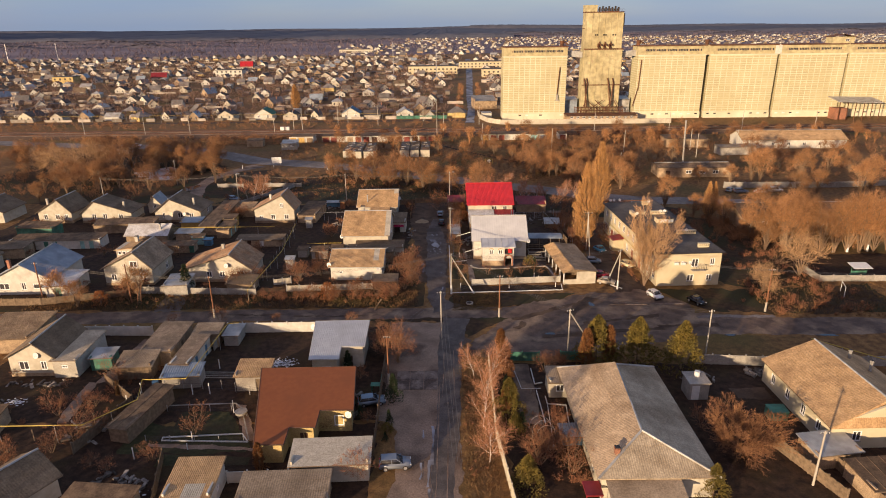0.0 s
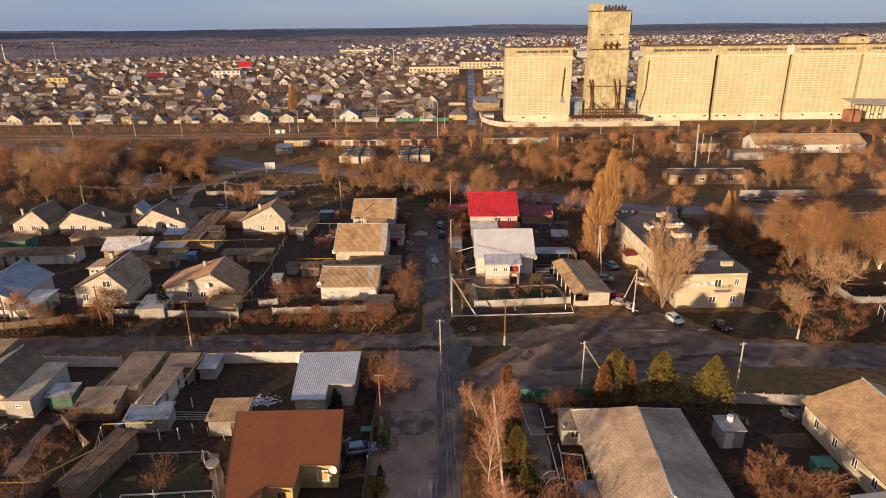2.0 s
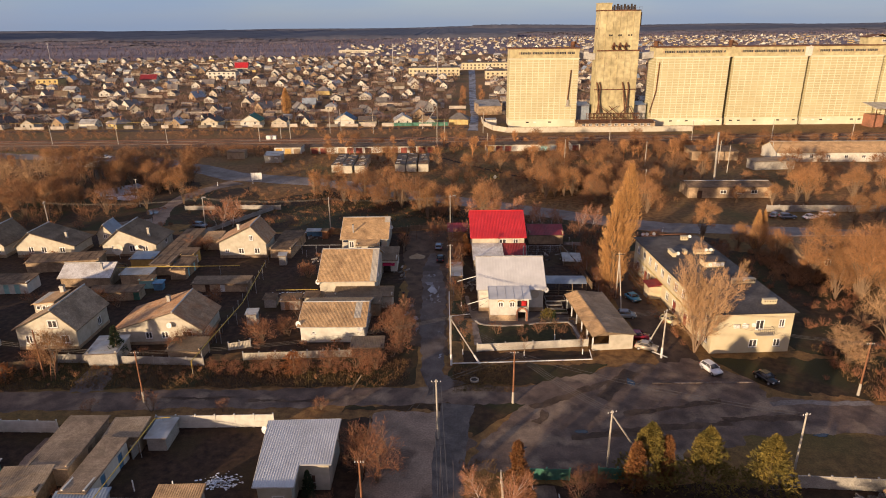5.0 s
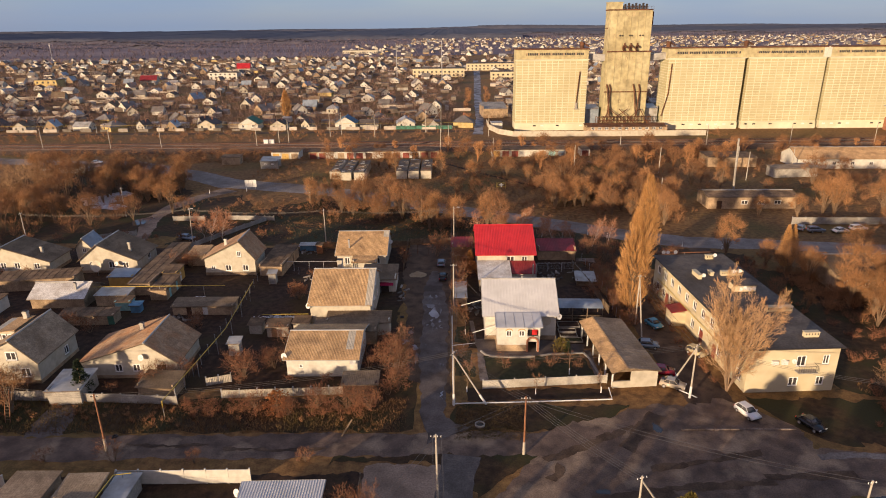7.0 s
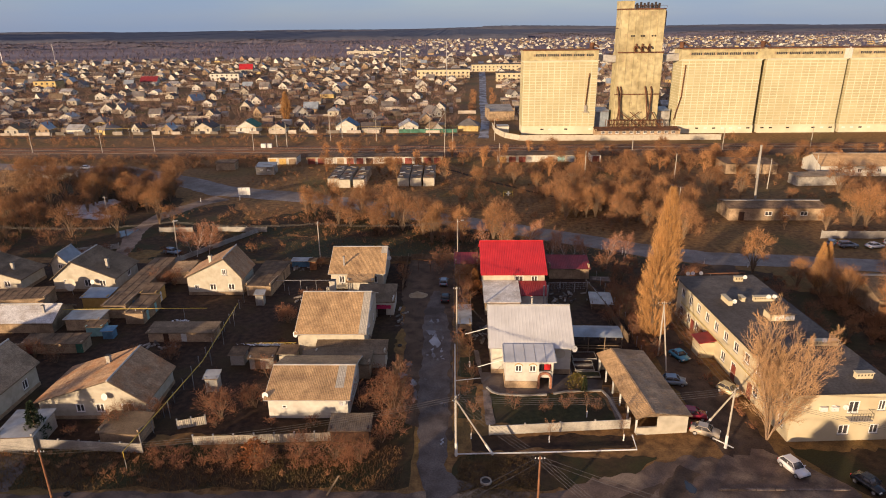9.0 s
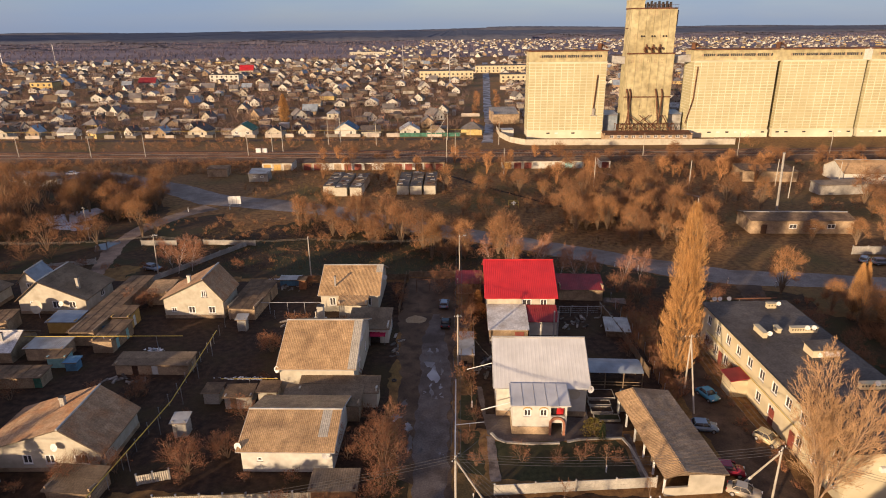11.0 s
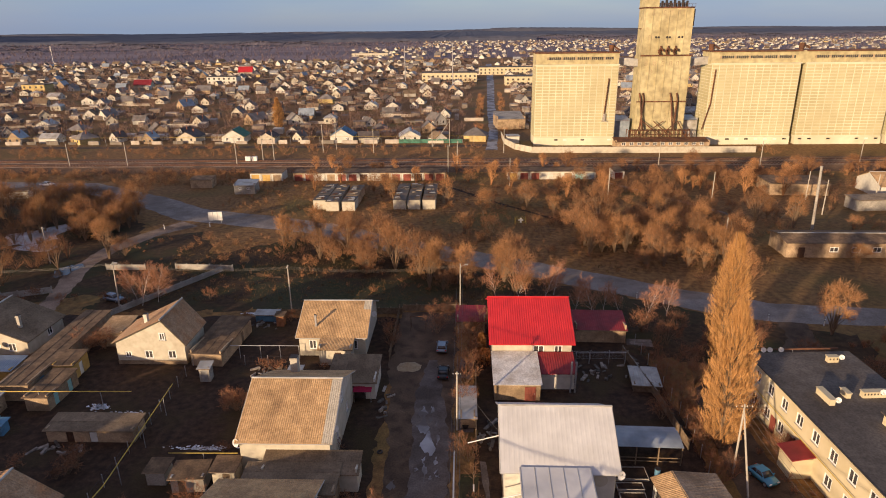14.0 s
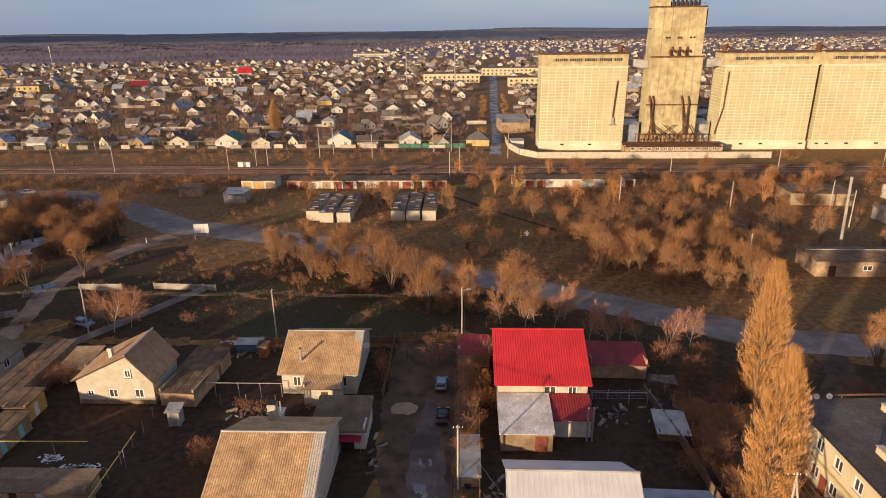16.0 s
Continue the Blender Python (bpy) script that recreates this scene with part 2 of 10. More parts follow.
M_FELT = surf("old_roofing_felt", (0.122, 0.077, 0.045), (0.217, 0.141, 0.077), 0.9, 0.92, c=(0.078, 0.052, 0.030), big=0.4, bump=0.3, fine=5.0, vary=0.2)
# details
M_FRAME = surf("white_window_frame", (0.74, 0.73, 0.70), (0.80, 0.79, 0.76), 2.0, 0.5, bump=0.0)
M_GLASS = glass_mat("dark_window_glass", (0.050, 0.047, 0.046))
M_DOORBROWN = surf("brown_door", (0.07, 0.035, 0.022), (0.10, 0.052, 0.03), 3.0, 0.6, bump=0.1)
M_REDBROWN = surf("red_brown_paint", (0.20, 0.05, 0.035), (0.27, 0.075, 0.05), 1.5, 0.65, c=(0.14, 0.05, 0.035), big=0.6, bump=0.1)
M_OCHRE = surf("ochre_paint", (0.42, 0.26, 0.07), (0.50, 0.33, 0.10), 1.5, 0.65, bump=0.1)
M_GREEN = surf("faded_green_paint", (0.05, 0.16, 0.11), (0.08, 0.22, 0.15), 1.5, 0.65, c=(0.05, 0.10, 0.07), big=0.6, bump=0.1)
M_BLUE = surf("faded_blue_paint", (0.07, 0.17, 0.27), (0.11, 0.24, 0.35), 1.5, 0.65, c=(0.07, 0.12, 0.17), big=0.6, bump=0.1)
M_TURQ = surf("pale_turquoise_paint", (0.22, 0.40, 0.38), (0.30, 0.50, 0.47), 1.5, 0.65, bump=0.1)
M_YELLOWPIPE = surf("yellow_gas_pipe_paint", (0.44, 0.31, 0.05), (0.52, 0.38, 0.07), 2.0, 0.6, bump=0.0)
M_WHITEPAINT = surf("white_paint", (0.614, 0.606, 0.566), (0.681, 0.672, 0.631), 2.0, 0.6, bump=0.0)
M_WOOD = surf("grey_weathered_wood", (0.129, 0.092, 0.057), (0.218, 0.156, 0.098), 2.5, 0.85, bump=0.2, vary=0.15)
M_WOODPOLE = surf("tarred_wooden_pole", (0.17, 0.075, 0.035), (0.26, 0.12, 0.06), 2.0, 0.85, bump=0.2)
M_POLE = surf("concrete_pole", (0.349, 0.315, 0.254), (0.432, 0.390, 0.320), 1.5, 0.85, bump=0.1)
M_WIRE = surf("aluminium_wire", (0.12, 0.11, 0.10), (0.18, 0.16, 0.14), 2.0, 0.5, 0.5, bump=0.0)
M_METAL = surf("dull_grey_metal", (0.30, 0.30, 0.30), (0.42, 0.41, 0.40), 2.0, 0.45, 0.4, bump=0.05)
M_DARK = surf("dark_iron", (0.035, 0.03, 0.028), (0.06, 0.05, 0.045), 2.0, 0.6, 0.3, bump=0.05)
M_CRIMSON = surf("crimson_cloth", (0.30, 0.012, 0.05), (0.38, 0.02, 0.07), 3.0, 0.8, bump=0.1)
M_JUNK = island(surf("mixed_yard_clutter", (0.10, 0.085, 0.07), (0.24, 0.21, 0.18), 2.0, 0.8, bump=0.2), 0.7)
# plants
M_BARK = surf("grey_brown_bark", (0.16, 0.105, 0.062), (0.24, 0.165, 0.105), 4.0, 0.95, bump=0.4)
M_BIRCHBARK = surf("white_birch_bark", (0.48, 0.42, 0.36), (0.62, 0.56, 0.48), 3.0, 0.85, c=(0.10, 0.07, 0.05), big=2.2, bump=0.2, clo=0.6, chi=0.75)
M_LIME = surf("limewashed_trunk", (0.66, 0.65, 0.62), (0.76, 0.75, 0.72), 3.0, 0.9, bump=0.2)
M_TWIG = island(surf("bare_twigs", (0.225, 0.108, 0.046), (0.325, 0.162, 0.072), 0.8, 0.9, bump=0.0, vary=0.2), 0.25)
M_TWIGRED = island(surf("reddish_twigs", (0.200, 0.088, 0.042), (0.285, 0.130, 0.064), 0.8, 0.9, bump=0.0, vary=0.2), 0.25)
M_TWIGPOP = island(surf("poplar_twigs", (0.415, 0.215, 0.072), (0.530, 0.290, 0.105), 0.6, 0.9, bump=0.0), 0.25)
M_TWIGTAN = island(surf("golden_brown_twigs", (0.290, 0.142, 0.056), (0.395, 0.202, 0.084), 0.8, 0.9, bump=0.0, vary=0.25), 0.25)
M_TWIGASH = island(surf("pale_tan_twigs", (0.39, 0.235, 0.112), (0.51, 0.315, 0.155), 0.8, 0.9, bump=0.0), 0.25)
M_TWIGPALE = island(surf("pale_birch_twigs", (0.348, 0.154, 0.074), (0.483, 0.243, 0.130), 0.8, 0.9, bump=0.0), 0.2)
M_PINE = island(surf("yellow_green_needles", (0.095, 0.078, 0.016), (0.215, 0.155, 0.030), 0.8, 0.85, bump=0.0), 0.3)
M_THUJA = island(surf("rusty_thuja_foliage", (0.16, 0.065, 0.020), (0.24, 0.11, 0.035), 1.0, 0.85, bump=0.0), 0.3)
M_SPRUCE = island(surf("dark_green_needles", (0.020, 0.032, 0.014), (0.045, 0.060, 0.022), 0.8, 0.85, bump=0.0), 0.3)
M_BROWNLEAF = island(surf("withered_orange_leaves", (0.26, 0.095, 0.03), (0.36, 0.15, 0.05), 1.0, 0.85, bump=0.0), 0.3)
M_WEED = island(surf("dry_weeds", (0.118, 0.064, 0.025), (0.215, 0.120, 0.048), 0.4, 0.95, c=(0.105, 0.078, 0.024), big=0.08, bump=0.0), 0.35)


# ---- mesh helpers ----
class MB:
    """Collects vertices and faces of one mesh."""

    def __init__(self):
        self.v, self.f = [], []

    def poly(self, *pts):
        i = len(self.v)
        self.v += [tuple(p) for p in pts]
        self.f.append(tuple(range(i, i + len(pts))))
        return self

    def box(self, x0, y0, z0, x1, y1, z1):
        i = len(self.v)
        self.v += [(x, y, z) for z in (z0, z1) for x, y in ((x0, y0), (x1, y0), (x1, y1), (x0, y1))]
        self.f += [tuple(i + k for k in q) for q in ((3, 2, 1, 0), (4, 5, 6, 7), (0, 1, 5, 4), (1, 2, 6, 5), (2, 3, 7, 6), (3, 0, 4, 7))]
        return self

    def slab(self, top, thick):
        """A closed slab under the polygon top (counter-clockwise from above)."""
        i, n = len(self.v), len(top)
        self.v += [tuple(p) for p in top] + [(p[0], p[1], p[2] - thick) for p in top]
        self.f.append(tuple(i + k for k in range(n)))
        self.f.append(tuple(i + n + k for k in reversed(range(n))))
        self.f += [(i + k, i + n + k, i + n + (k + 1) % n, i + (k + 1) % n) for k in range(n)]
        return self

    def prism(self, poly, z0, z1):
        return self.slab([(x, y, z1) for x, y in poly], z1 - z0)

    def tube(self, a, b, r0, r1=None, n=6, cap=True):
        r1 = r0 if r1 is None else r1
        a, b = Vector(a), Vector(b)
        d = (b - a)
        if d.length < 1e-6:
            return self
        d.normalize()
        u = d.cross(Vector((0, 0, 1)) if abs(d.z) < 0.9 else Vector((1, 0, 0))).normalized()
        w = d.cross(u)
        i = len(self.v)
        for c, r in ((a, r0), (b, r1)):
            for k in range(n):
                t = 2 * math.pi * k / n
                self.v.append(tuple(c + u * (r * math.cos(t)) + w * (r * math.sin(t))))
        self.f += [(i + k, i + (k + 1) % n, i + n + (k + 1) % n, i + n + k) for k in range(n)]
        if cap:
            self.f.append(tuple(i + n + k for k in range(n)))
            self.f.append(tuple(i + k for k in reversed(range(n))))
        return self

    def path(self, pts, r, n=4):
        """One joined tube along the points."""
        i = len(self.v)
        pts = [Vector(p) for p in pts]
        for k, c in enumerate(pts):
            d = (pts[min(k + 1, len(pts) - 1)] - pts[max(k - 1, 0)]).normalized()
            u = d.cross(Vector((0, 0, 1)) if abs(d.z) < 0.95 else Vector((1, 0, 0))).normalized()
            w = d.cross(u)
            self.v += [tuple(c + u * (r * math.cos(2 * math.pi * j / n)) + w * (r * math.sin(2 * math.pi * j / n))) for j in range(n)]
        for k in range(len(pts) - 1):
            a = i + k * n
            self.f += [(a + j, a + (j + 1) % n, a + n + (j + 1) % n, a + n + j) for j in range(n)]
        return self

    def weld(self):
        """Joins corners that lie at one place."""
        seen, to, out = {}, [], []
        for p in self.v:
            key = (round(p[0], 3), round(p[1], 3), round(p[2], 3))
            if key not in seen:
                seen[key] = len(out)
                out.append(p)
            to.append(seen[key])
        self.v = out
        faces = [tuple(to[i] for i in f) for f in self.f]
        self.f = [f for f in faces if len(set(f)) == len(f)]
        return self

    def disc(self, c, d, r, n=12, dish=0.0):
        """A shallow dish round c that faces d."""
        c, d = Vector(c), Vector(d).normalized()
        u = d.cross(Vector((0, 0, 1))).normalized()
        w = d.cross(u)
        i = len(self.v)
        self.v.append(tuple(c - d * dish))
        for k in range(n):
            t = 2 * math.pi * k / n
            self.v.append(tuple(c + u * r * math.cos(t) + w * r * math.sin(t)))
        self.v.append(tuple(c - d * (dish + 0.04)))
        for k in range(n):
            self.f.append((i, i + 1 + k, i + 1 + (k + 1) % n))
            self.f.append((i + n + 1, i + 1 + (k + 1) % n, i + 1 + k))
        return self

    def mesh(self, name, material):
        me = bpy.data.meshes.new(name)
        me.from_pydata(self.v, [], self.f)
        me.materials.append(material)
        me.update()
        return me


def part(name, mb, material, parent, label="", m=None):
    """Links a mesh as one part under a thing."""
    ob = new(name, mb.mesh(name, material) if isinstance(mb, MB) else mb)
    if parent:
        ob.parent = parent
    if m is not None:
        ob.matrix_basis = m
    if label:
        ob["label"] = label
    return ob


def thing(name, m, label, category, group="", kind=""):
    ob = new(name)
    ob.matrix_basis = m
    return tagged(ob, label, category, group, kind)


def one(name, mb, material, label, category, group="", kind="", m=None):
    """A thing of a single mesh."""
    ob = new(name, mb.mesh(name, material))
    if m is not None:
        ob.matrix_basis = m
    return tagged(ob, label, category, group, kind)


rnd = random.Random(7)


# ---- builders ----
SIDES = {"S": 0, "E": 90, "N": 180, "W": 270}
WINDOW_MESHES = {}
SHEET_MESHES = {}


def side_frame(side, w, d):
    """Pose of a wall's outer face: x along it, -y outwards."""
    half = d / 2 if side in "SN" else w / 2
    return pose(0, 0, 0, 0, 0, SIDES[side]) @ pose(0, -half, 0)


def wall_strip(mb, length, h, t, holes, m):
    """A wall of thickness t with rectangular openings (u0, u1, z0, z1)."""
    cuts, u = [], -length / 2
    for u0, u1, z0, z1 in sorted(holes):
        cuts.append((u, u0, 0, h))
        cuts.append((u0, u1, 0, z0))
        if h - z1 > 0.01:
            cuts.append((u0, u1, z1, h))
        u = u1
    cuts.append((u, length / 2, 0, h))
    for a, b, z0, z1 in cuts:
        if b - a > 0.005 and z1 - z0 > 0.005:
            i = len(mb.v)
            mb.box(a, 0, z0, b, t, z1)
            mb.v[i:] = [tuple(m @ Vector(p)) for p in mb.v[i:]]


def window(parent, m, w, h, frame_mat=None, sill=True, mullions=1, transom=False):
    frame_mat = frame_mat or M_FRAME
    key = (round(w, 2), round(h, 2), frame_mat.name, mullions, transom)
    if key not in WINDOW_MESHES:
        f, g, s, b = MB(), MB(), MB(), 0.12
        f.box(-w / 2, 0.03, 0, w / 2, 0.16, b).box(-w / 2, 0.03, h - b, w / 2, 0.16, h)
        f.box(-w / 2, 0.03, b, -w / 2 + b, 0.16, h - b).box(w / 2 - b, 0.03, b, w / 2, 0.16, h - b)
        for k in range(mullions):
            u = -w / 2 + w * (k + 1) / (mullions + 1)
            f.box(u - 0.05, 0.065, b, u + 0.05, 0.15, h - b)
        if transom:
            f.box(-w / 2 + b, 0.068, h * 0.68, w / 2 - b, 0.145, h * 0.68 + 0.06)
        g.box(-w / 2 + b, 0.10, b, w / 2 - b, 0.12, h - b)
        s.box(-w / 2 - 0.06, -0.08, -0.05, w / 2 + 0.06, 0.06, -0.005)
        WINDOW_MESHES[key] = (f.mesh("window", frame_mat), g.mesh("pane", M_GLASS), s.mesh("sill", M_ROOF_GREY))
    f, g, s = WINDOW_MESHES[key]
    win = part("window", f, None, parent, m=m)
    part("pane", g, None, win, "dark reflecting glass")
    if sill:
        part("sill", s, None, win)
    return win


def door(parent, m, w, h, material):
    key = ("door", round(w, 2), round(h, 2), material.name)
    if key not in WINDOW_MESHES:
        d = MB().box(-w / 2, 0.08, 0, w / 2, 0.14, h)
        n = max(1, round(w / 0.5))
        for k in range(n):
            u0, u1 = -w / 2 + w * k / n + 0.05, -w / 2 + w * (k + 1) / n - 0.05
            d.box(u0, 0.06, 0.1, u1, 0.085, h * 0.45).box(u0, 0.06, h * 0.52, u1, 0.085, h - 0.1)
        k = MB().box(w / 2 - 0.16, 0.02, h * 0.47, w / 2 - 0.12, 0.07, h * 0.53)
        WINDOW_MESHES[key] = (d.mesh("door", material), k.mesh("handle", M_METAL))
    d, k = WINDOW_MESHES[key]
    ob = part("door", d, None, parent, m=m)
    part("handle", k, None, ob)
    return ob


def corrugated(mb, e0, e1, r1, r0, pitch, amp, lift=0.02, square=False, va=0.0, vb=1e9):
    """A ribbed sheet over the slope with eave e0-e1 and ridge r0-r1 (any convex four-cornered slope), between va and vb up it."""
    e0, e1, r1, r0 = (Vector(p) for p in (e0, e1, r1, r0))
    ux = (e1 - e0).normalized()
    nz = ux.cross(r0 - e0 if (r0 - e0).length > (r1 - e1).length else r1 - e1).normalized()
    vy = nz.cross(ux)
    L = (e1 - e0).length
    a, b = (r0 - e0), (r1 - e0)
    au, av, bu, bv = a.dot(ux), a.dot(vy), b.dot(ux), b.dot(vy)

    def vmax(u):
        if u < au:
            return av * max(u, 0.0) / au if au > 1e-6 else av
        if u > bu:
            return bv * max(L - u, 0.0) / (L - bu) if L - bu > 1e-6 else bv
        return av + (bv - av) * ((u - au) / (bu - au) if bu - au > 1e-6 else 0)

    n = max(2, int(round(L / pitch)))
    prof = ((0.0, 0), (0.55, 0), (0.65, 1), (0.9, 1)) if square else ((0.0, 0), (0.25, 0.7), (0.5, 1.0), (0.75, 0.7))
    us = [(L * (k + f) / n, z) for k in range(n) for f, z in prof] + [(L, 0)]
    for cut in (au, bu):
        if 0.01 < cut < L - 0.01:
            us.append((cut, 0.5))
    us.sort()
    row, last = [], None
    for u, z in us:
        top = min(vb, vmax(u))
        if top < va + 0.001:
            last = None
            continue
        i = len(mb.v)
        mb.v.append(tuple(e0 + ux * u + vy * va + nz * (lift + amp * z + (0.03 if vb < 1e8 else 0))))
        mb.v.append(tuple(e0 + ux * u + vy * top + nz * (lift + amp * z)))
        if last is not None:
            mb.f.append((last, i, i + 1, last + 1))
        last = i
    return mb


def sheets(parent, e0, e1, r1, r0, material, patches=(), sw=1.12, sl=1.7):
    """Overlapping corrugated slate sheets on a rectangular slope, each one a piece; patches: (column, row) laid in new slate."""
    e0, e1, r0 = Vector(e0), Vector(e1), Vector(r0)
    ux, L = (e1 - e0).normalized(), (e1 - e0).length
    vy, H = (r0 - e0).normalized(), (r0 - e0).length
    nz = ux.cross(vy).normalized()
    nc, nr = max(1, round(L / sw)), max(1, round(H / sl))
    w, h = L / nc, H / nr
    for new_slate in (False, True):
        key = (round(w, 3), round(h, 3), material.name, new_slate)
        if key not in SHEET_MESHES:
            mb = MB()
            corrugated(mb, (0, 0, 0), (w, 0, 0), (w, h + 0.1, 0), (0, h + 0.1, 0), w / 5, 0.032)
            SHEET_MESHES[key] = mb.mesh("sheet", M_SLATE_NEW if new_slate else material)
    for r in range(nr):
        for c in range(nc):
            o = e0 + ux * (w * c) + vy * (h * r) + nz * (0.015 + rnd.uniform(0, 0.012))
            m = Matrix((ux, (vy * 1.0 - nz * 0.012).normalized(), nz)).transposed().to_4x4()
            m.translation = o
            part("sheet", SHEET_MESHES[(round(w, 3), round(h, 3), material.name, (c, r) in patches)], None, parent, m=m @ pose(0, 0, 0, 0, 0, rnd.uniform(-0.25, 0.25)))


def chimney(parent, x, y, z0, z1, material=None, a=0.45, cap=True):
    c = MB().box(x - a / 2, y - a / 2, z0, x + a / 2, y + a / 2, z1)
    c.box(x - a / 2 - 0.06, y - a / 2 - 0.06, z1 - 0.25, x + a / 2 + 0.06, y + a / 2 + 0.06, z1 - 0.12)
    ob = part("chimney", c, material or M_SILICATE, parent)
    if cap:
        part("cap", MB().box(x - a / 2 - 0.03, y - a / 2 - 0.03, z1, x + a / 2 + 0.03, y + a / 2 + 0.03, z1 + 0.06), M_DARK, ob)
    return ob


def dish(parent, p, d, r=0.45):
    ob = part("satellite_dish", MB().disc(p, d, r, 14, 0.1), M_WHITEPAINT, parent, "white satellite dish")
    q = Vector(p)
    dd = Vector(d).normalized()
    part("arm", MB().tube(q - dd * 0.1, q + dd * 0.4 + Vector((0, 0, -0.25)), 0.02, n=4).tube(q - dd * 0.12, q - dd * 0.35 - Vector((0, 0, 0.1)), 0.03, n=4), M_METAL, ob)
    return ob


def lay_roof(roof, e0, e1, r1, r0, material, style, patches=()):
    if style == "sheets":
        sheets(roof, e0, e1, r1, r0, material, patches)
    elif style == "seam":
        mb = MB()
        corrugated(mb, e0, e1, r1, r0, 0.5, 0.007, square=True)
        part("sheeting", mb, material, roof)
    elif style == "rib":
        mb = MB()
        corrugated(mb, e0, e1, r1, r0, 0.32, 0.03, square=True)
        part("sheeting", mb, material, roof)
    elif style == "wave":
        rise = max((Vector(r0) - Vector(e0)).length, (Vector(r1) - Vector(e1)).length) if r0 != r1 else (Vector(r0) - (Vector(e0) + Vector(e1)) / 2).length
        n = max(1, round(rise / 1.65))
        for k in range(n):
            mb = MB()
            corrugated(mb, e0, e1, r1, r0, 0.25, 0.016, 0.02, False, rise * k / n, rise * (k + 1) / n + 0.08)
            if mb.f:
                part("slate_course", mb, material, roof)


def house(label, x, y, rot, w, d, h, hr, ridge="x", wall=None, roofm=None, style="wave", over=0.4, off=0.0, wins=(), doors=(), chims=(), name="house",
          category="house", group="", patches=(), trim=None, dishes=(), plinth=None, back_style=None, gable_mat=None, cut=0.0):
    """A gabled house; ridge along local x or y; wins (side, u, z, w, h); off: how far the ridge lies off the middle; cut: a clipped half hip."""
    wall, roofm = wall or M_CREAM, roofm or M_SLATE
    th = thing(name, pose(x, y, 0, 0, 0, rot), label, category, group)
    t = 0.3
    mb = MB()
    holes = {s: [] for s in SIDES}
    for s, u, z, ww, hh in wins:
        if z + hh < h:
            holes[s].append((u - ww / 2, u + ww / 2, z, z + hh))
    for s, u, ww, hh, _ in doors:
        holes[s].append((u - ww / 2, u + ww / 2, 0.0, hh))
    for s in SIDES:
        L = w if s in "SN" else d - 2 * t
        wall_strip(mb, L, h, t, holes[s], side_frame(s, w, d))
    body = part("wall", mb.weld(), wall, th)
    # gables
    gm = gable_mat or wall
    if ridge == "x":
        for sx in (-1, 1):
            a = [(sx * (w / 2), -d / 2, h), (sx * (w / 2), d / 2, h), (sx * (w / 2), off, hr)]
            b = [(sx * (w / 2 - t), p[1], p[2]) for p in a]
            if sx < 0:
                a, b = a[::-1], b[::-1]
            gb = MB().poly(*a).poly(*b[::-1])
            for k in range(3):
                gb.poly(a[k], b[k], b[(k + 1) % 3], a[(k + 1) % 3])
            part("gable", gb.weld(), gm, th)
    else:
        for sy in (-1, 1):
            a = [(-w / 2, sy * (d / 2), h), (w / 2, sy * (d / 2), h), (off, sy * (d / 2), hr)]
            b = [(p[0], sy * (d / 2 - t), p[2]) for p in a]
            if sy > 0:
                a, b = a[::-1], b[::-1]
            gb = MB().poly(*a).poly(*b[::-1])
            for k in range(3):
                gb.poly(a[k], b[k], b[(k + 1) % 3], a[(k + 1) % 3])
            part("gable", gb.weld(), gm, th)
    if plinth is not None:
        p = MB()
        e = 0.06
        p.box(-w / 2 - e, -d / 2 - e, 0, w / 2 + e, -d / 2 - 0.003, plinth).box(-w / 2 - e, d / 2 + 0.003, 0, w / 2 + e, d / 2 + e, plinth)
        p.box(-w / 2 - e, -d / 2 - 0.003, 0, -w / 2 - 0.003, d / 2 + 0.003, plinth).box(w / 2 + 0.003, -d / 2 - 0.003, 0, w / 2 + e, d / 2 + 0.003, plinth)
        part("plinth", p, M_OLDWALL, th)
    # roof: two slopes
    rm, tk = MB(), 0.12
    if ridge == "x":
        kS, kN = (hr - h) / (d / 2 + off), (hr - h) / (d / 2 - off)
        zS, zN = h - kS * over, h - kN * over
        X = w / 2 + over
        S = [(-X, -d / 2 - over, zS + tk), (X, -d / 2 - over, zS + tk), (X, off, hr + tk), (-X, off, hr + tk)]
        N = [(X, d / 2 + over, zN + tk), (-X, d / 2 + over, zN + tk), (-X, off, hr + tk), (X, off, hr + tk)]
    else:
        kW, kE = (hr - h) / (w / 2 + off), (hr - h) / (w / 2 - off)
        zW, zE = h - kW * over, h - kE * over
        Y = d / 2 + over
        S = [(w / 2 + over, -Y, zE + tk), (w / 2 + over, Y, zE + tk), (off, Y, hr + tk), (off, -Y + cut, hr + tk)]
        N = [(-w / 2 - over, Y, zW + tk), (-w / 2 - over, -Y, zW + tk), (off, -Y + cut, hr + tk), (off, Y, hr + tk)]
    rm.slab(S, 0.1).slab(N, 0.1)
    if cut:
        H = [N[1], S[0], (off, -Y + cut, hr + tk), (off, -Y + cut, hr + tk)]
        rm.slab([H[0], H[1], H[2]], 0.1)
    roof = part("roof", rm, roofm, th)
    lay_roof(roof, *S, roofm, style if not cut else "wave", patches)
    lay_roof(roof, *N, roofm, back_style or style if not cut else "wave", ())
    if cut:
        lay_roof(roof, *H, roofm, "wave")
    # ridge cap and verge boards
    rc = MB()
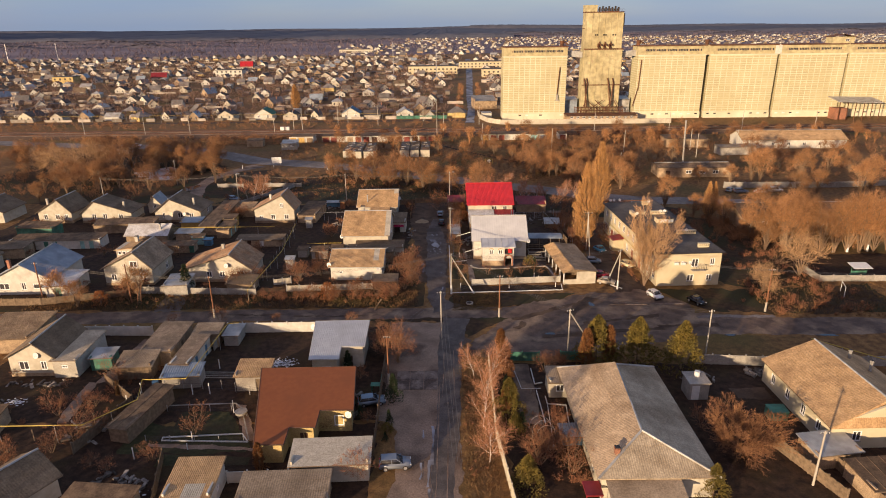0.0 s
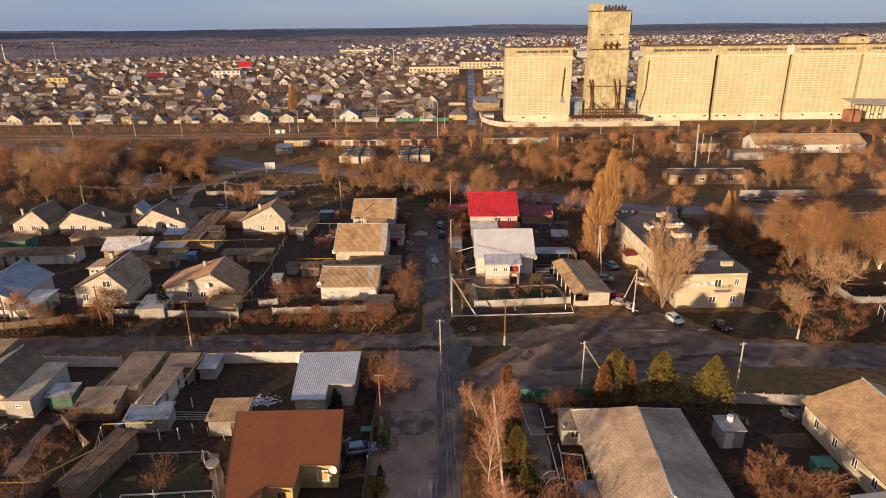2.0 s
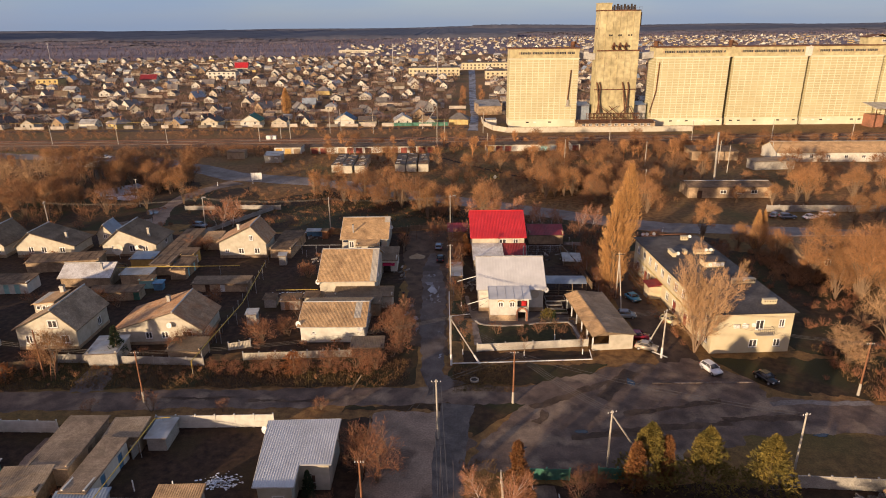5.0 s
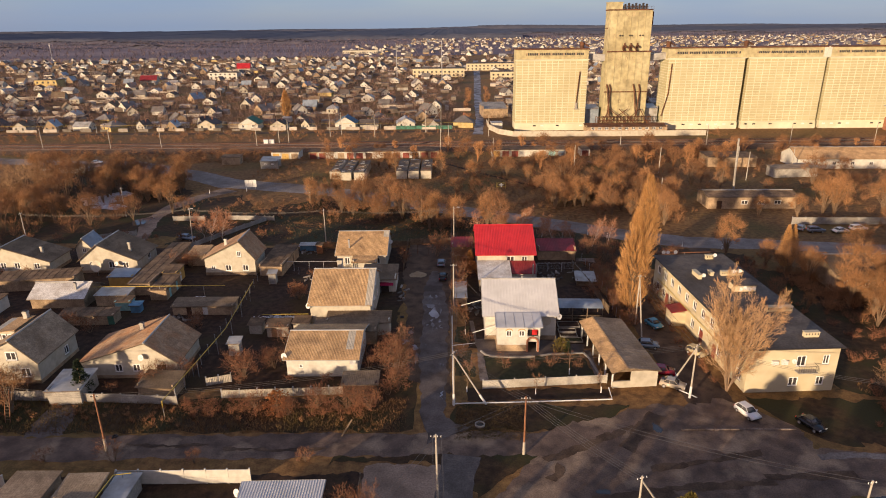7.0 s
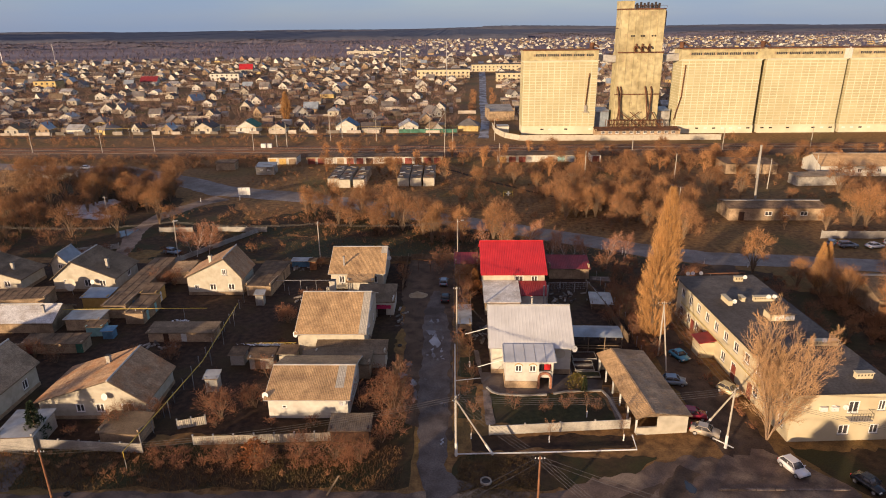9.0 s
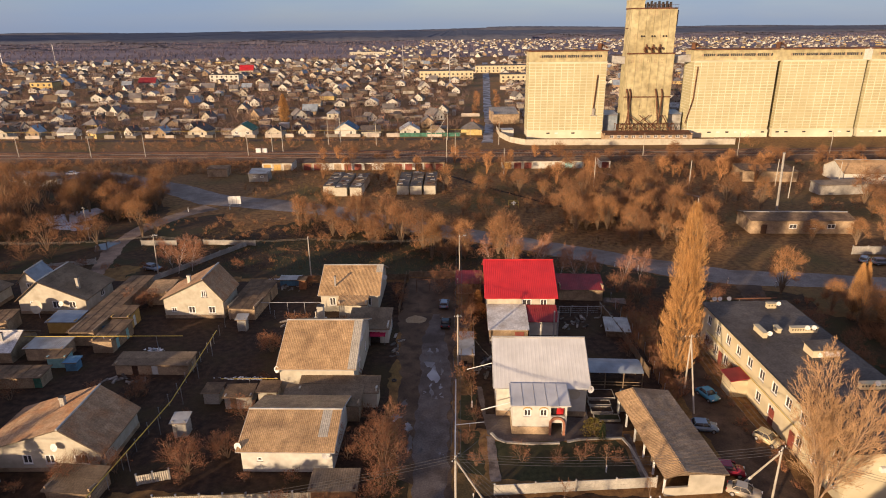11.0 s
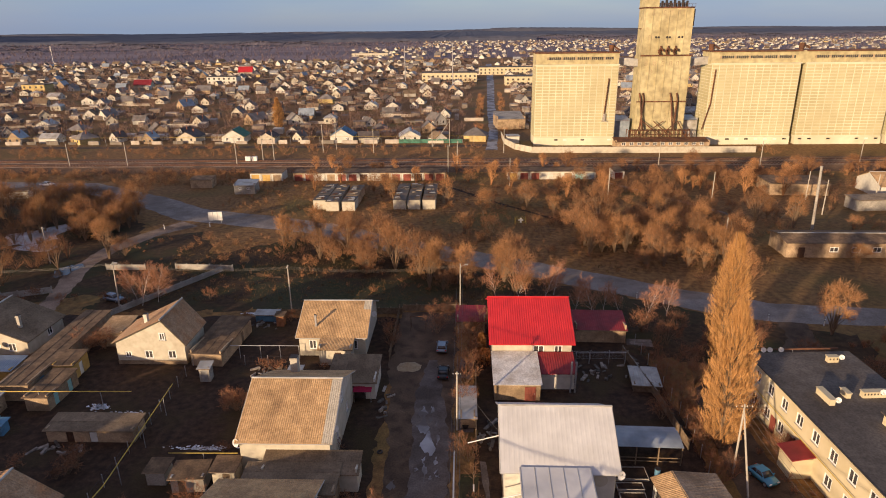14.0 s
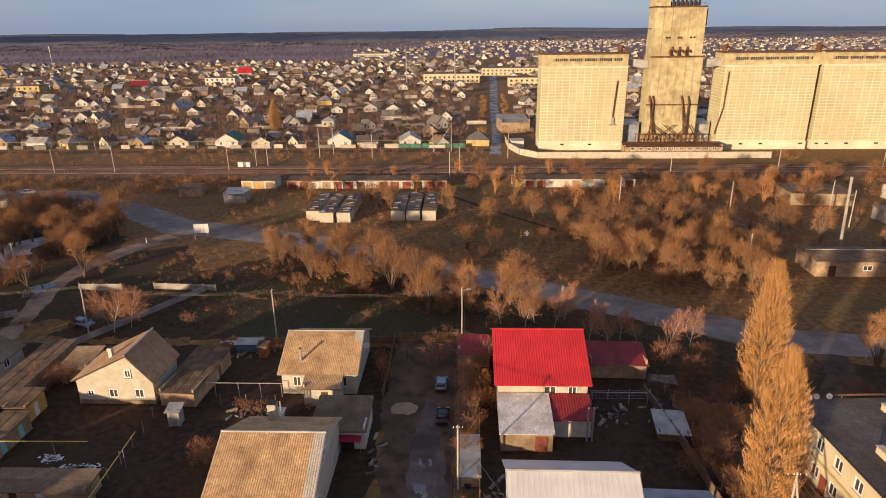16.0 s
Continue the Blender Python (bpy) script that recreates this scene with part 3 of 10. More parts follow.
    if ridge == "x":
        rc.tube((-X - 0.05, off, hr + tk + 0.05), (X + 0.05, off, hr + tk + 0.05), 0.13, n=6)
    else:
        rc.tube((off, -Y + cut - 0.05, hr + tk + 0.05), (off, Y + 0.05, hr + tk + 0.05), 0.13, n=6)
    part("ridge_cap", rc, trim or M_ROOF_GREY, roof)
    for q in ((S, N) if not cut else ()):
        for a, b in ((q[0], q[3]), (q[1], q[2])):
            part("verge_board", MB().tube(Vector(a) + Vector((0, 0, -0.03)), Vector(b) + Vector((0, 0, -0.03)), 0.075, n=4), trim or M_WOOD, roof)
    for q in (S, N):
        part("eaves_board", MB().tube(Vector(q[0]) + Vector((0, 0, -0.08)), Vector(q[1]) + Vector((0, 0, -0.08)), 0.06, n=4), trim or M_WOOD, roof)
    for s, u, z, ww, hh in wins:
        lift = 0.0 if z + hh < h else -0.14
        window(th, side_frame(s, w, d) @ pose(u, lift, z), ww, hh, mullions=1 if ww > 0.7 else 0)
    for s, u, ww, hh, mt in doors:
        door(th, side_frame(s, w, d) @ pose(u, 0, 0), ww, hh, mt)
    for c in chims:
        chimney(th, *c)
    for p, dd in dishes:
        dish(th, p, dd)
    return th


def shed(label, x, y, rot, w, d, hf, hb, wall=None, roofm=None, style="flat", over=0.25, wins=(), doors=(), name="shed", category="shed", group="", patches=()):
    """A lean-to: hf high in front (local -y), hb at the back."""
    wall, roofm = wall or M_OLDWALL, roofm or M_FELT
    th = thing(name, pose(x, y, 0, 0, 0, rot), label, category, group)
    lo = min(hf, hb)
    mb, t = MB(), 0.2
    holes = {s: [] for s in SIDES}
    for s, u, z, ww, hh in wins:
        holes[s].append((u - ww / 2, u + ww / 2, z, min(z + hh, lo - 0.05)))
    for s, u, ww, hh, _ in doors:
        holes[s].append((u - ww / 2, u + ww / 2, 0.0, min(hh, lo - 0.05)))
    for s in SIDES:
        L = w if s in "SN" else d - 2 * t
        wall_strip(mb, L, lo, t, holes[s], side_frame(s, w, d))
    if abs(hf - hb) > 0.05:
        ys, zs = (-d / 2, hb) if hb > hf else (d / 2, hf)
        for sx in (-1, 1):
            x0, x1 = sorted((sx * w / 2, sx * (w / 2 - t)))
            yy = -ys
            tri = [(yy, lo), (ys, lo), (ys, max(hf, hb))]
            a, b = [(x0, p, z) for p, z in tri], [(x1, p, z) for p, z in tri]
            mb.poly(*a).poly(*b[::-1])
            for k in range(3):
                mb.poly(a[k], b[k], b[(k + 1) % 3], a[(k + 1) % 3])
        y0, y1 = (d / 2 - t, d / 2) if hb > hf else (-d / 2, -d / 2 + t)
        mb.box(-w / 2 + t, y0, lo + 0.002, w / 2 - t, y1, max(hf, hb) - 0.05)
    part("wall", mb.weld(), wall, th)
    k = (hb - hf) / d
    X, Y, tk = w / 2 + over, d / 2 + over, 0.1
    q = [(-X, -Y, hf - k * over + tk), (X, -Y, hf - k * over + tk), (X, Y, hb + k * over + tk), (-X, Y, hb + k * over + tk)]
    roof = part("roof", MB().slab(q, 0.1), roofm, th)
    if style == "felt":
        n = max(2, round(w / 1.3))
        for i in range(1, n):
            u = -X + 2 * X * i / n
            part("batten", MB().tube((u, -Y, q[0][2] + 0.01), (u, Y, q[2][2] + 0.01), 0.035, n=4), M_FELT, roof)
    elif style != "flat":
        lay_roof(roof, *q, roofm, style, patches)
    part("eaves_board", MB().tube((-X, -Y, q[0][2] - 0.05), (X, -Y, q[1][2] - 0.05), 0.06, n=4), M_WOOD, roof)
    for s, u, z, ww, hh in wins:
        window(th, side_frame(s, w, d) @ pose(u, 0, z), ww, min(hh, lo - 0.05 - z), sill=False)
    for s, u, ww, hh, mt in doors:
        door(th, side_frame(s, w, d) @ pose(u, 0, 0), ww, min(hh, lo - 0.05), mt)
    return th


PANEL_MESHES = {}


def fence(label, pts, h, material, style="panel", step=2.5, name="fence", category="fence", post_mat=None, post_h=0.15):
    """A fence along the points; posts and panels are pieces."""
    th = thing(name, pose(pts[0][0], pts[0][1], 0), label, category)
    o = Vector((pts[0][0], pts[0][1], 0))
    post_mat = post_mat or material
    for (x0, y0), (x1, y1) in zip(pts, pts[1:]):
        L = math.hypot(x1 - x0, y1 - y0)
        n = max(1, round(L / step))
        a = math.degrees(math.atan2(y1 - y0, x1 - x0))
        w = L / n
        key = (round(w, 2), h, material.name, style, post_mat.name)
        if key not in PANEL_MESHES:
            p, g = MB(), MB()
            pw = 0.03 if style == "mesh" else 0.07
            g.box(-pw, -pw, 0, pw, pw, h + post_h).box(-pw - 0.02, -pw - 0.02, h + post_h, pw + 0.02, pw + 0.02, h + post_h + 0.04)
            if style == "panel":
                for z0, z1, e in ((0.03, 0.12, 0.04), (0.12, 0.46, 0.06), (0.46, 0.55, 0.04), (0.55, 0.9, 0.06), (0.9, 1.0, 0.04)):
                    p.box(0.07, -e, h * z0, w - 0.07, e, h * z1)
            elif style == "slats":
                k = max(3, int(w / 0.17))
                us = []
                for i in range(k):
                    u, e, dh = 0.05 + (w - 0.1) * i / k, 0.025 * (i % 2), rnd.uniform(-0.05, 0.05)
                    us += [(u, e, h + dh), (u + (w - 0.1) / k, e, h + dh)]
                for yy, flip in ((-0.03, 1), (0.03, -1)):
                    j = len(p.v)
                    p.v += [q for u, e, z in us for q in ((u, yy + e, 0.05), (u, yy + e, z))]
                    p.f += [(j + 2 * i, j + 2 * i + 2, j + 2 * i + 3, j + 2 * i + 1)[::flip] for i in range(len(us) - 1)]
                n2 = 2 * len(us)
                p.f += [(2 * i + 1, 2 * i + 3, n2 + 2 * i + 3, n2 + 2 * i + 1) for i in range(len(us) - 1)]
            elif style == "sheet":
                corrugated(p, (0.05, -0.03, 0.05), (w - 0.03, -0.03, 0.05), (w - 0.03, -0.03, h), (0.05, -0.03, h), 0.22, 0.045)
            else:
                for z in (0.1, 0.4, 0.7, 1.0):
                    p.tube((0, 0, h * z), (w, 0, h * z), 0.012, n=3)
                k = int(w / 0.5)
                for i in range(1, k):
                    p.tube((w * i / k, 0, 0.05), (w * i / k, 0, h), 0.006, n=3)
            PANEL_MESHES[key] = (p.mesh("panel", material), g.mesh("post", post_mat))
        p, g = PANEL_MESHES[key]
        for i in range(n):
            q = Vector((x0 + (x1 - x0) * i / n, y0 + (y1 - y0) * i / n, 0)) - o
            part("panel", p, None, th, m=pose(*q, rnd.uniform(-1, 1), 0, a))
            part("post", g, None, th, m=pose(*q, 0, 0, a))
        part("post", g, None, th, m=pose(x1 - o.x, y1 - o.y, 0, 0, 0, a))
    return th


def pole(label, x, y, h, material=None, arm=1.2, rot=0.0, brace=None, n_ins=2, foot=None, lean=(0, 0), lamp=False, r=0.13):
    """A power pole with crossarm and insulators; brace: foot of a raking strut, relative to the pole."""
    material = material or M_POLE
    th = thing("power_pole", pose(x, y, 0), label, "power pole")
    top = Vector((lean[0], lean[1], h))
    part("pole", MB().tube((0, 0, 0), top, r, r * 0.7, 8), material, th)
    if foot:
        part("foot", MB().tube((0, 0, 0), top * 0.22, r + 0.05, r + 0.03, 8), foot, th)
    if brace:
        part("strut", MB().tube((brace[0], brace[1], 0), top * 0.93, r * 0.9, r * 0.7, 8), material, th)
        if foot:
            b0 = Vector((brace[0], brace[1], 0))
            part("strut_foot", MB().tube(b0, b0 + (top * 0.93 - b0) * 0.2, r + 0.03, r + 0.02, 8), M_WHITEPAINT, th)
    if arm:
        c, s = math.cos(radians(rot)) * arm / 2, math.sin(radians(rot)) * arm / 2
        z = h - 0.35
        f = z / h
        ax, ay = lean[0] * f, lean[1] * f
        arm_ob = part("crossarm", MB().tube((ax - c, ay - s, z), (ax + c, ay + s, z), 0.05, n=4), M_DARK, th)
        for k in range(n_ins * 2):
            g = -1 + 2 * k / (n_ins * 2 - 1)
            part("insulator", MB().tube((ax + c * g, ay + s * g, z + 0.04), (ax + c * g, ay + s * g, z + 0.2), 0.05, 0.03, 6), M_WHITEPAINT, arm_ob)
    if lamp:
        part("lamp_arm", MB().tube((0, 0, h - 0.6), (0.9, -0.3, h - 0.1), 0.03, n=5), M_METAL, th)
        part("lamp_head", MB().box(0.7, -0.45, h - 0.15, 1.3, -0.2, h), M_METAL, th)
    return th


def wires(label, pairs, sag=0.6, r=0.016, name="power_line", material=None):
    """A span of wires, each a part, between the points of each pair."""
    th = thing(name, pose(*pairs[0][0]), label, "power line")
    o = Vector(pairs[0][0])
    for a, b in pairs:
        a, b = Vector(a) - o, Vector(b) - o
        mb, n = MB(), 10
        pts = []
        for k in range(n + 1):
            f = k / n
            p = a.lerp(b, f)
            p.z -= 4 * sag * f * (1 - f)
            pts.append(p)
        mb.path(pts, r, 3)
        part("wire", mb, material or M_WIRE, th)
    return th


def pipe(label, pts, r, material, name="gas_pipe", posts=True, category="pipe"):
    th = thing(name, pose(*pts[0]), label, category)
    o = Vector(pts[0])
    part("pipe", MB().path([Vector(p) - o for p in pts], r, 6), material, th)
    if posts:
        for a, b in zip(pts, pts[1:]):
            a, b = Vector(a), Vector(b)
            n = max(1, int((b - a).length / 6))
            for k in range(n):
                p = a.lerp(b, (k + 0.5) / n)
                if p.z > 0.4:
                    part("stand", MB().tube((p.x - o.x, p.y - o.y, -o.z), (p.x - o.x, p.y - o.y, p.z - o.z), 0.04, n=5), M_METAL, th)
    return th


def car(label, x, y, rot, paint, style="sedan", length=4.2, light=None):
    """A parked car: local x forward."""
    th = thing("car", pose(x, y, 0, 0, 0, rot) @ Matrix.Diagonal((0.9, 0.9, 0.9, 1)), label, "car", "parked cars")
    L, W = length, 1.68
    k = L / 4.2
    low = [(-2.1, 0.38), (-2.12, 0.62), (-2.02, 0.9), (-1.2, 0.95), (1.0, 0.93), (1.95, 0.8), (2.1, 0.6), (2.08, 0.36), (1.75, 0.28), (-1.8, 0.28)]
    if style == "sedan":
        cab = [(-1.5, 0.95), (-1.0, 1.38), (0.25, 1.42), (1.0, 0.93)]
    elif style == "hatch":
        cab = [(-1.95, 0.95), (-1.55, 1.40), (0.2, 1.44), (1.0, 0.93)]
    else:
        low = [(-2.1, 0.42), (-2.12, 0.75), (-2.05, 1.0), (-1.2, 1.05), (1.0, 1.03), (1.95, 0.92), (2.1, 0.7), (2.08, 0.40), (1.75, 0.32), (-1.8, 0.32)]
        cab = [(-2.02, 1.05), (-1.8, 1.60), (0.15, 1.64), (1.05, 1.03)]

    def side(poly, w0, w1, zs):
        bm = bmesh.new()
        z0, z1 = zs
        rows = []
        for s in (-1, 1):
            rows.append([bm.verts.new((px * k, s * (w0 + (w1 - w0) * min(1, max(0, (pz - z0) / (z1 - z0)))) / 2, pz)) for px, pz in poly])
        n = len(poly)
        bm.faces.new(rows[0])
        bm.faces.new(rows[1][::-1])
        for i in range(n):
            bm.faces.new((rows[0][i], rows[1][i], rows[1][(i + 1) % n], rows[0][(i + 1) % n]))
        bmesh.ops.recalc_face_normals(bm, faces=bm.faces)
        bmesh.ops.bevel(bm, geom=bm.edges[:], offset=0.05, segments=2, affect="EDGES")
        return bm

    def link(nm, bm, mt, parent):
        me = bpy.data.meshes.new(nm)
        bm.to_mesh(me)
        bm.free()
        me.materials.append(mt)
        for p in me.polygons:
            p.use_smooth = True
        ob = new(nm, me)
        ob.parent = parent
        return ob

    body = link("body", side(low, W, W * 0.96, (0.3, 1.0)), paint, th)
    z0, z1 = cab[0][1], cab[1][1]
    link("glasshouse", side(cab, W * 0.93, W * 0.74, (z0, z1 - 0.06)), M_GLASS, th)
    top = MB().slab([(cab[1][0] * k - 0.02, -W * 0.37, z1 + 0.03), (cab[2][0] * k + 0.05, -W * 0.37, z1 + 0.06), (cab[2][0] * k + 0.05, W * 0.37, z1 + 0.06), (cab[1][0] * k - 0.02, W * 0.37, z1 + 0.03)], 0.05)
    roof = part("roof", top, paint, th)
    for s in (-1, 1):
        for a, b, t in ((cab[0], cab[1], 0.05), (cab[3], cab[2], 0.045), ((-0.45, z0), (-0.45, z1), 0.04)):
            part("pillar", MB().tube((a[0] * k, s * W * 0.455, a[1]), (b[0] * k, s * W * 0.365, b[1]), t, n=4), paint, roof)
    wr = 0.31 if style != "suv" else 0.36
    for sx in (-1.3, 1.32):
        for s in (-1, 1):
            wh = part("wheel", MB().tube((sx * k, s * (W / 2 - 0.2), wr), (sx * k, s * (W / 2 + 0.01), wr), wr, n=14), M_DARK, th, "black tyre")
            part("rim", MB().tube((sx * k, s * (W / 2 - 0.05), wr), (sx * k, s * (W / 2 + 0.025), wr), wr * 0.6, n=10), M_METAL, wh)
    hz = 0.68 if style != "suv" else 0.8
    for s in (-1, 1):
        part("headlight", MB().box(2.0 * k, s * 0.6 - 0.18, hz - 0.07, 2.1 * k + 0.01, s * 0.6 + 0.18, hz + 0.06), M_WHITEPAINT, th, "clear headlight")
        part("tail_light", MB().box(-2.12 * k - 0.01, s * 0.66 - 0.12, hz, -2.02 * k, s * 0.66 + 0.12, hz + 0.16), M_ROOF_RED, th, "red tail light")
        part("mirror", MB().box(0.72 * k, s * (W / 2 + 0.09) - 0.08, z0 + 0.02, 0.86 * k, s * (W / 2 + 0.09) + 0.08, z0 + 0.16), paint, th)
    part("bumper", MB().box(2.03 * k, -W * 0.46, 0.34, 2.15 * k, W * 0.46, 0.5).box(-2.16 * k, -W * 0.46, 0.36, -2.03 * k, W * 0.46, 0.54), M_DARK, th)
    return th


def paint_mat(name, c):
    return surf(name, c, tuple(v * 1.1 for v in c), 1.0, 0.25, 0.1, bump=0.0, spec=0.6)


# ---- plants ----
def quad_twig(mb, p, q, w, r):
    """A thin flat twig from p, tapering to its tip at q."""
    d = (q - p)
    s = d.cross(Vector((r.uniform(-1, 1), r.uniform(-1, 1), r.uniform(-1, 1))))
    if s.length < 1e-5:
        return
    s = s.normalized() * (w * 0.62)
    i = len(mb.v)
    mb.v += [tuple(p - s), tuple(p + s), tuple(q)]
    mb.f.append((i, i + 1, i + 2))


def limb(wood, twigs, r, p, d, length, rad, level, side, angle, up, twig_n, twig_w, start):
    """A limb that bends upwards and carries side limbs, or twigs on the last level, along its length."""
    n = 5 if level >= 2 else 3
    pts, dd = [p], d.copy()
    for k in range(n):
        dd = (dd + Vector((r.gauss(0, 0.10), r.gauss(0, 0.10), r.gauss(0, 0.05) + up * 0.12))).normalized()
        pts.append(pts[-1] + dd * (length / n))
    for k in range(n):
        f0, f1 = 1 - 0.85 * k / n, 1 - 0.85 * (k + 1) / n
        if level >= 1:
            wood.tube(pts[k], pts[k + 1], rad * f0, rad * f1, 6 if level >= 3 else (4 if level == 2 else 3), False)
        else:
            quad_twig(twigs, pts[k], pts[k + 1], max(twig_w * 1.2, rad * 2 * f0), r)

    def on(f):
        g = min(f, 0.999) * n
        k = int(g)
        return pts[k].lerp(pts[k + 1], g - k), (pts[k + 1] - pts[k]).normalized()

    if level == 0:
        for k in range(twig_n):
            a, e = on(r.uniform(0.1, 1.0))
            e = (e + Vector((r.gauss(0, 1), r.gauss(0, 1), r.gauss(up * 0.5, 0.8))) * 0.55).normalized()
            quad_twig(twigs, a, a + e * length * r.uniform(0.25, 0.6), twig_w, r)
        return
    spin = r.uniform(0, 6.28)
    for k in range(side):
        f = start + (1 - start) * (k + r.uniform(0.1, 0.9)) / side
        a, e = on(f)
        u = e.cross(Vector((0, 0, 1)) if abs(e.z) < 0.95 else Vector((1, 0, 0))).normalized()
        w = e.cross(u)
        spin += 2.4 + r.uniform(-0.5, 0.5)
        ang = angle * r.uniform(0.75, 1.25)
        c = (e * math.cos(ang) + (u * math.cos(spin) + w * math.sin(spin)) * math.sin(ang)).normalized()
        ln = length * (0.62 - 0.38 * f) * r.uniform(0.75, 1.2)
        limb(wood, twigs, r, a, c, ln, rad * (0.55 - 0.25 * f), level - 1, max(4, side - 3), angle, up, twig_n, twig_w, 0.15)


def bare_tree(name, label, seed, h, bark, twig, angle=0.7, up=0.5, side=11, level=3, twig_n=6, twig_w=0.03, rad=0.16, start=0.25, stems=1, lean=0.3, category="tree", lime=0.0, group=""):
    r = random.Random(seed)
    wood, twigs = MB(), MB()
    for s in range(stems):
        t = 2 * math.pi * s / stems + r.uniform(-0.4, 0.4)
        k = lean * r.uniform(0.5, 1.2) if stems > 1 else 0.04
        d = Vector((math.cos(t) * k, math.sin(t) * k, 1)).normalized()
        q = 0.12 * (stems > 1)
        limb(wood, twigs, r, Vector((math.cos(t) * q, math.sin(t) * q, -0.05)), d, h * (1 if s == 0 else r.uniform(0.65, 0.95)), rad, level, side, angle, up, twig_n, twig_w, start)
    k = h / max(p[2] for p in twigs.v)
    for mb in (wood, twigs):
        mb.v = [(p[0] * k, p[1] * k, p[2] * k) for p in mb.v]
    th = thing(name, pose(0, 0, 0), label, category, group)
    part("trunk", wood, bark, th)
    part("crown", twigs, twig, th)
    if lime:
        part("limewash", MB().tube((0, 0, 0), (0, 0, lime), rad + 0.025, rad + 0.02, 7), M_LIME, th)
    return th


def conifer(name, label, seed, h, w, needle, clumps=900, bare=0.8, shape=1.0, size=0.28, category="tree"):
    r = random.Random(seed)
    wood, leaf = MB(), MB()
    wood.tube((0, 0, -0.05), (0, 0, h * 0.95), 0.14, 0.03, 7, False)
    for k in range(26):
        z = bare + (h - bare) * k / 26 * 0.95
        rr = w * (1 - (z - bare) / (h - bare)) ** shape * 0.8
        a = r.uniform(0, 2 * math.pi)
        wood.tube((0, 0, z), (rr * math.cos(a), rr * math.sin(a), z + rr * 0.25), 0.035, 0.01, 3, False)
    bumps = [r.uniform(0.4, 1.35) for _ in range(40)]
    for k in range(clumps):
        f = r.random() ** 0.8
        z = bare + (h - bare) * f
        a = r.uniform(0, 2 * math.pi)
        rr = w * (1 - f) ** shape * bumps[(int(a * 1.6) + 5 * int(f * 7)) % 40] * math.sqrt(r.uniform(0.25, 1.0)) + 0.08
        c = Vector((rr * math.cos(a), rr * math.sin(a), z + r.uniform(-0.15, 0.15)))
        out = Vector((math.cos(a), math.sin(a), r.uniform(0.1, 0.9))).normalized()
        for j in range(3):
            e = (out + Vector((r.gauss(0, 1), r.gauss(0, 1), r.gauss(0, 1))) * 0.6).normalized()
            quad_twig(leaf, c - e * size * 0.3, c + e * size, size * 0.4, r)
    th = thing(name, pose(0, 0, 0), label, category)
    part("trunk", wood, M_BARK, th)
    part("crown", leaf, needle, th)
    return th


def bush_into(mb, r, x, y, h, w, n, tw=0.03, z=0.0):
    """A leafless bush of thin stems and twigs, added to mb."""
    for k in range(n):
        a, rr = r.uniform(0, 2 * math.pi), w * math.sqrt(r.random())
        p = Vector((x + 0.25 * rr * math.cos(a), y + 0.25 * rr * math.sin(a), z + r.uniform(0, 0.5) * h * 0.6))
        q = Vector((x + rr * math.cos(a), y + rr * math.sin(a), z + h * r.uniform(0.45, 1.0) * (1 - 0.35 * (rr / w) ** 2)))
        quad_twig(mb, p, p.lerp(q, 0.62), tw * 1.3, r)
        m = p.lerp(q, r.uniform(0.3, 0.6))
        for j in range(7):
            e = Vector((r.gauss(0, 1) * 0.7, r.gauss(0, 1) * 0.7, r.gauss(0.5, 0.5))).normalized()
            b = m.lerp(q, j / 7)
            quad_twig(mb, b, b + e * h * r.uniform(0.10, 0.24), tw * 0.8, r)


# ---- ground, roads, water ----
def ground_patch(name, label, pts, z, material, jitter=0.35, step=1.6, category="ground", kind="structure", seed=3):
    """A flat patch with an uneven edge."""
    r = random.Random(seed + len(pts))
    ph = [r.uniform(0, 6.28) for _ in range(8)]
    out, run = [], 0.0
    big_one = max(p[0] for p in pts) - min(p[0] for p in pts) > 90
    step = step if big_one else min(step, 0.7)
    for k, a in enumerate(pts):
        b = pts[(k + 1) % len(pts)]
        L = math.hypot(b[0] - a[0], b[1] - a[1])
        n = max(1, int(L / step))
        for i in range(n):
            f = i / n
            q = run + L * f
            u = jitter * (0.7 * math.sin(q * 0.55 + ph[0]) + 0.5 * math.sin(q * 1.37 + ph[1]) + 0.35 * math.sin(q * 2.9 + ph[2]) + 0.5 * r.uniform(-1, 1))
            v = jitter * (0.7 * math.sin(q * 0.61 + ph[3]) + 0.5 * math.sin(q * 1.51 + ph[4]) + 0.35 * math.sin(q * 3.1 + ph[5]) + 0.5 * r.uniform(-1, 1))
            out.append((a[0] + (b[0] - a[0]) * f + u, a[1] + (b[1] - a[1]) * f + v, z))
        run += L
    mb = MB()
    mb.poly(*out)
    return one(name, mb, material, label, category, kind=kind)


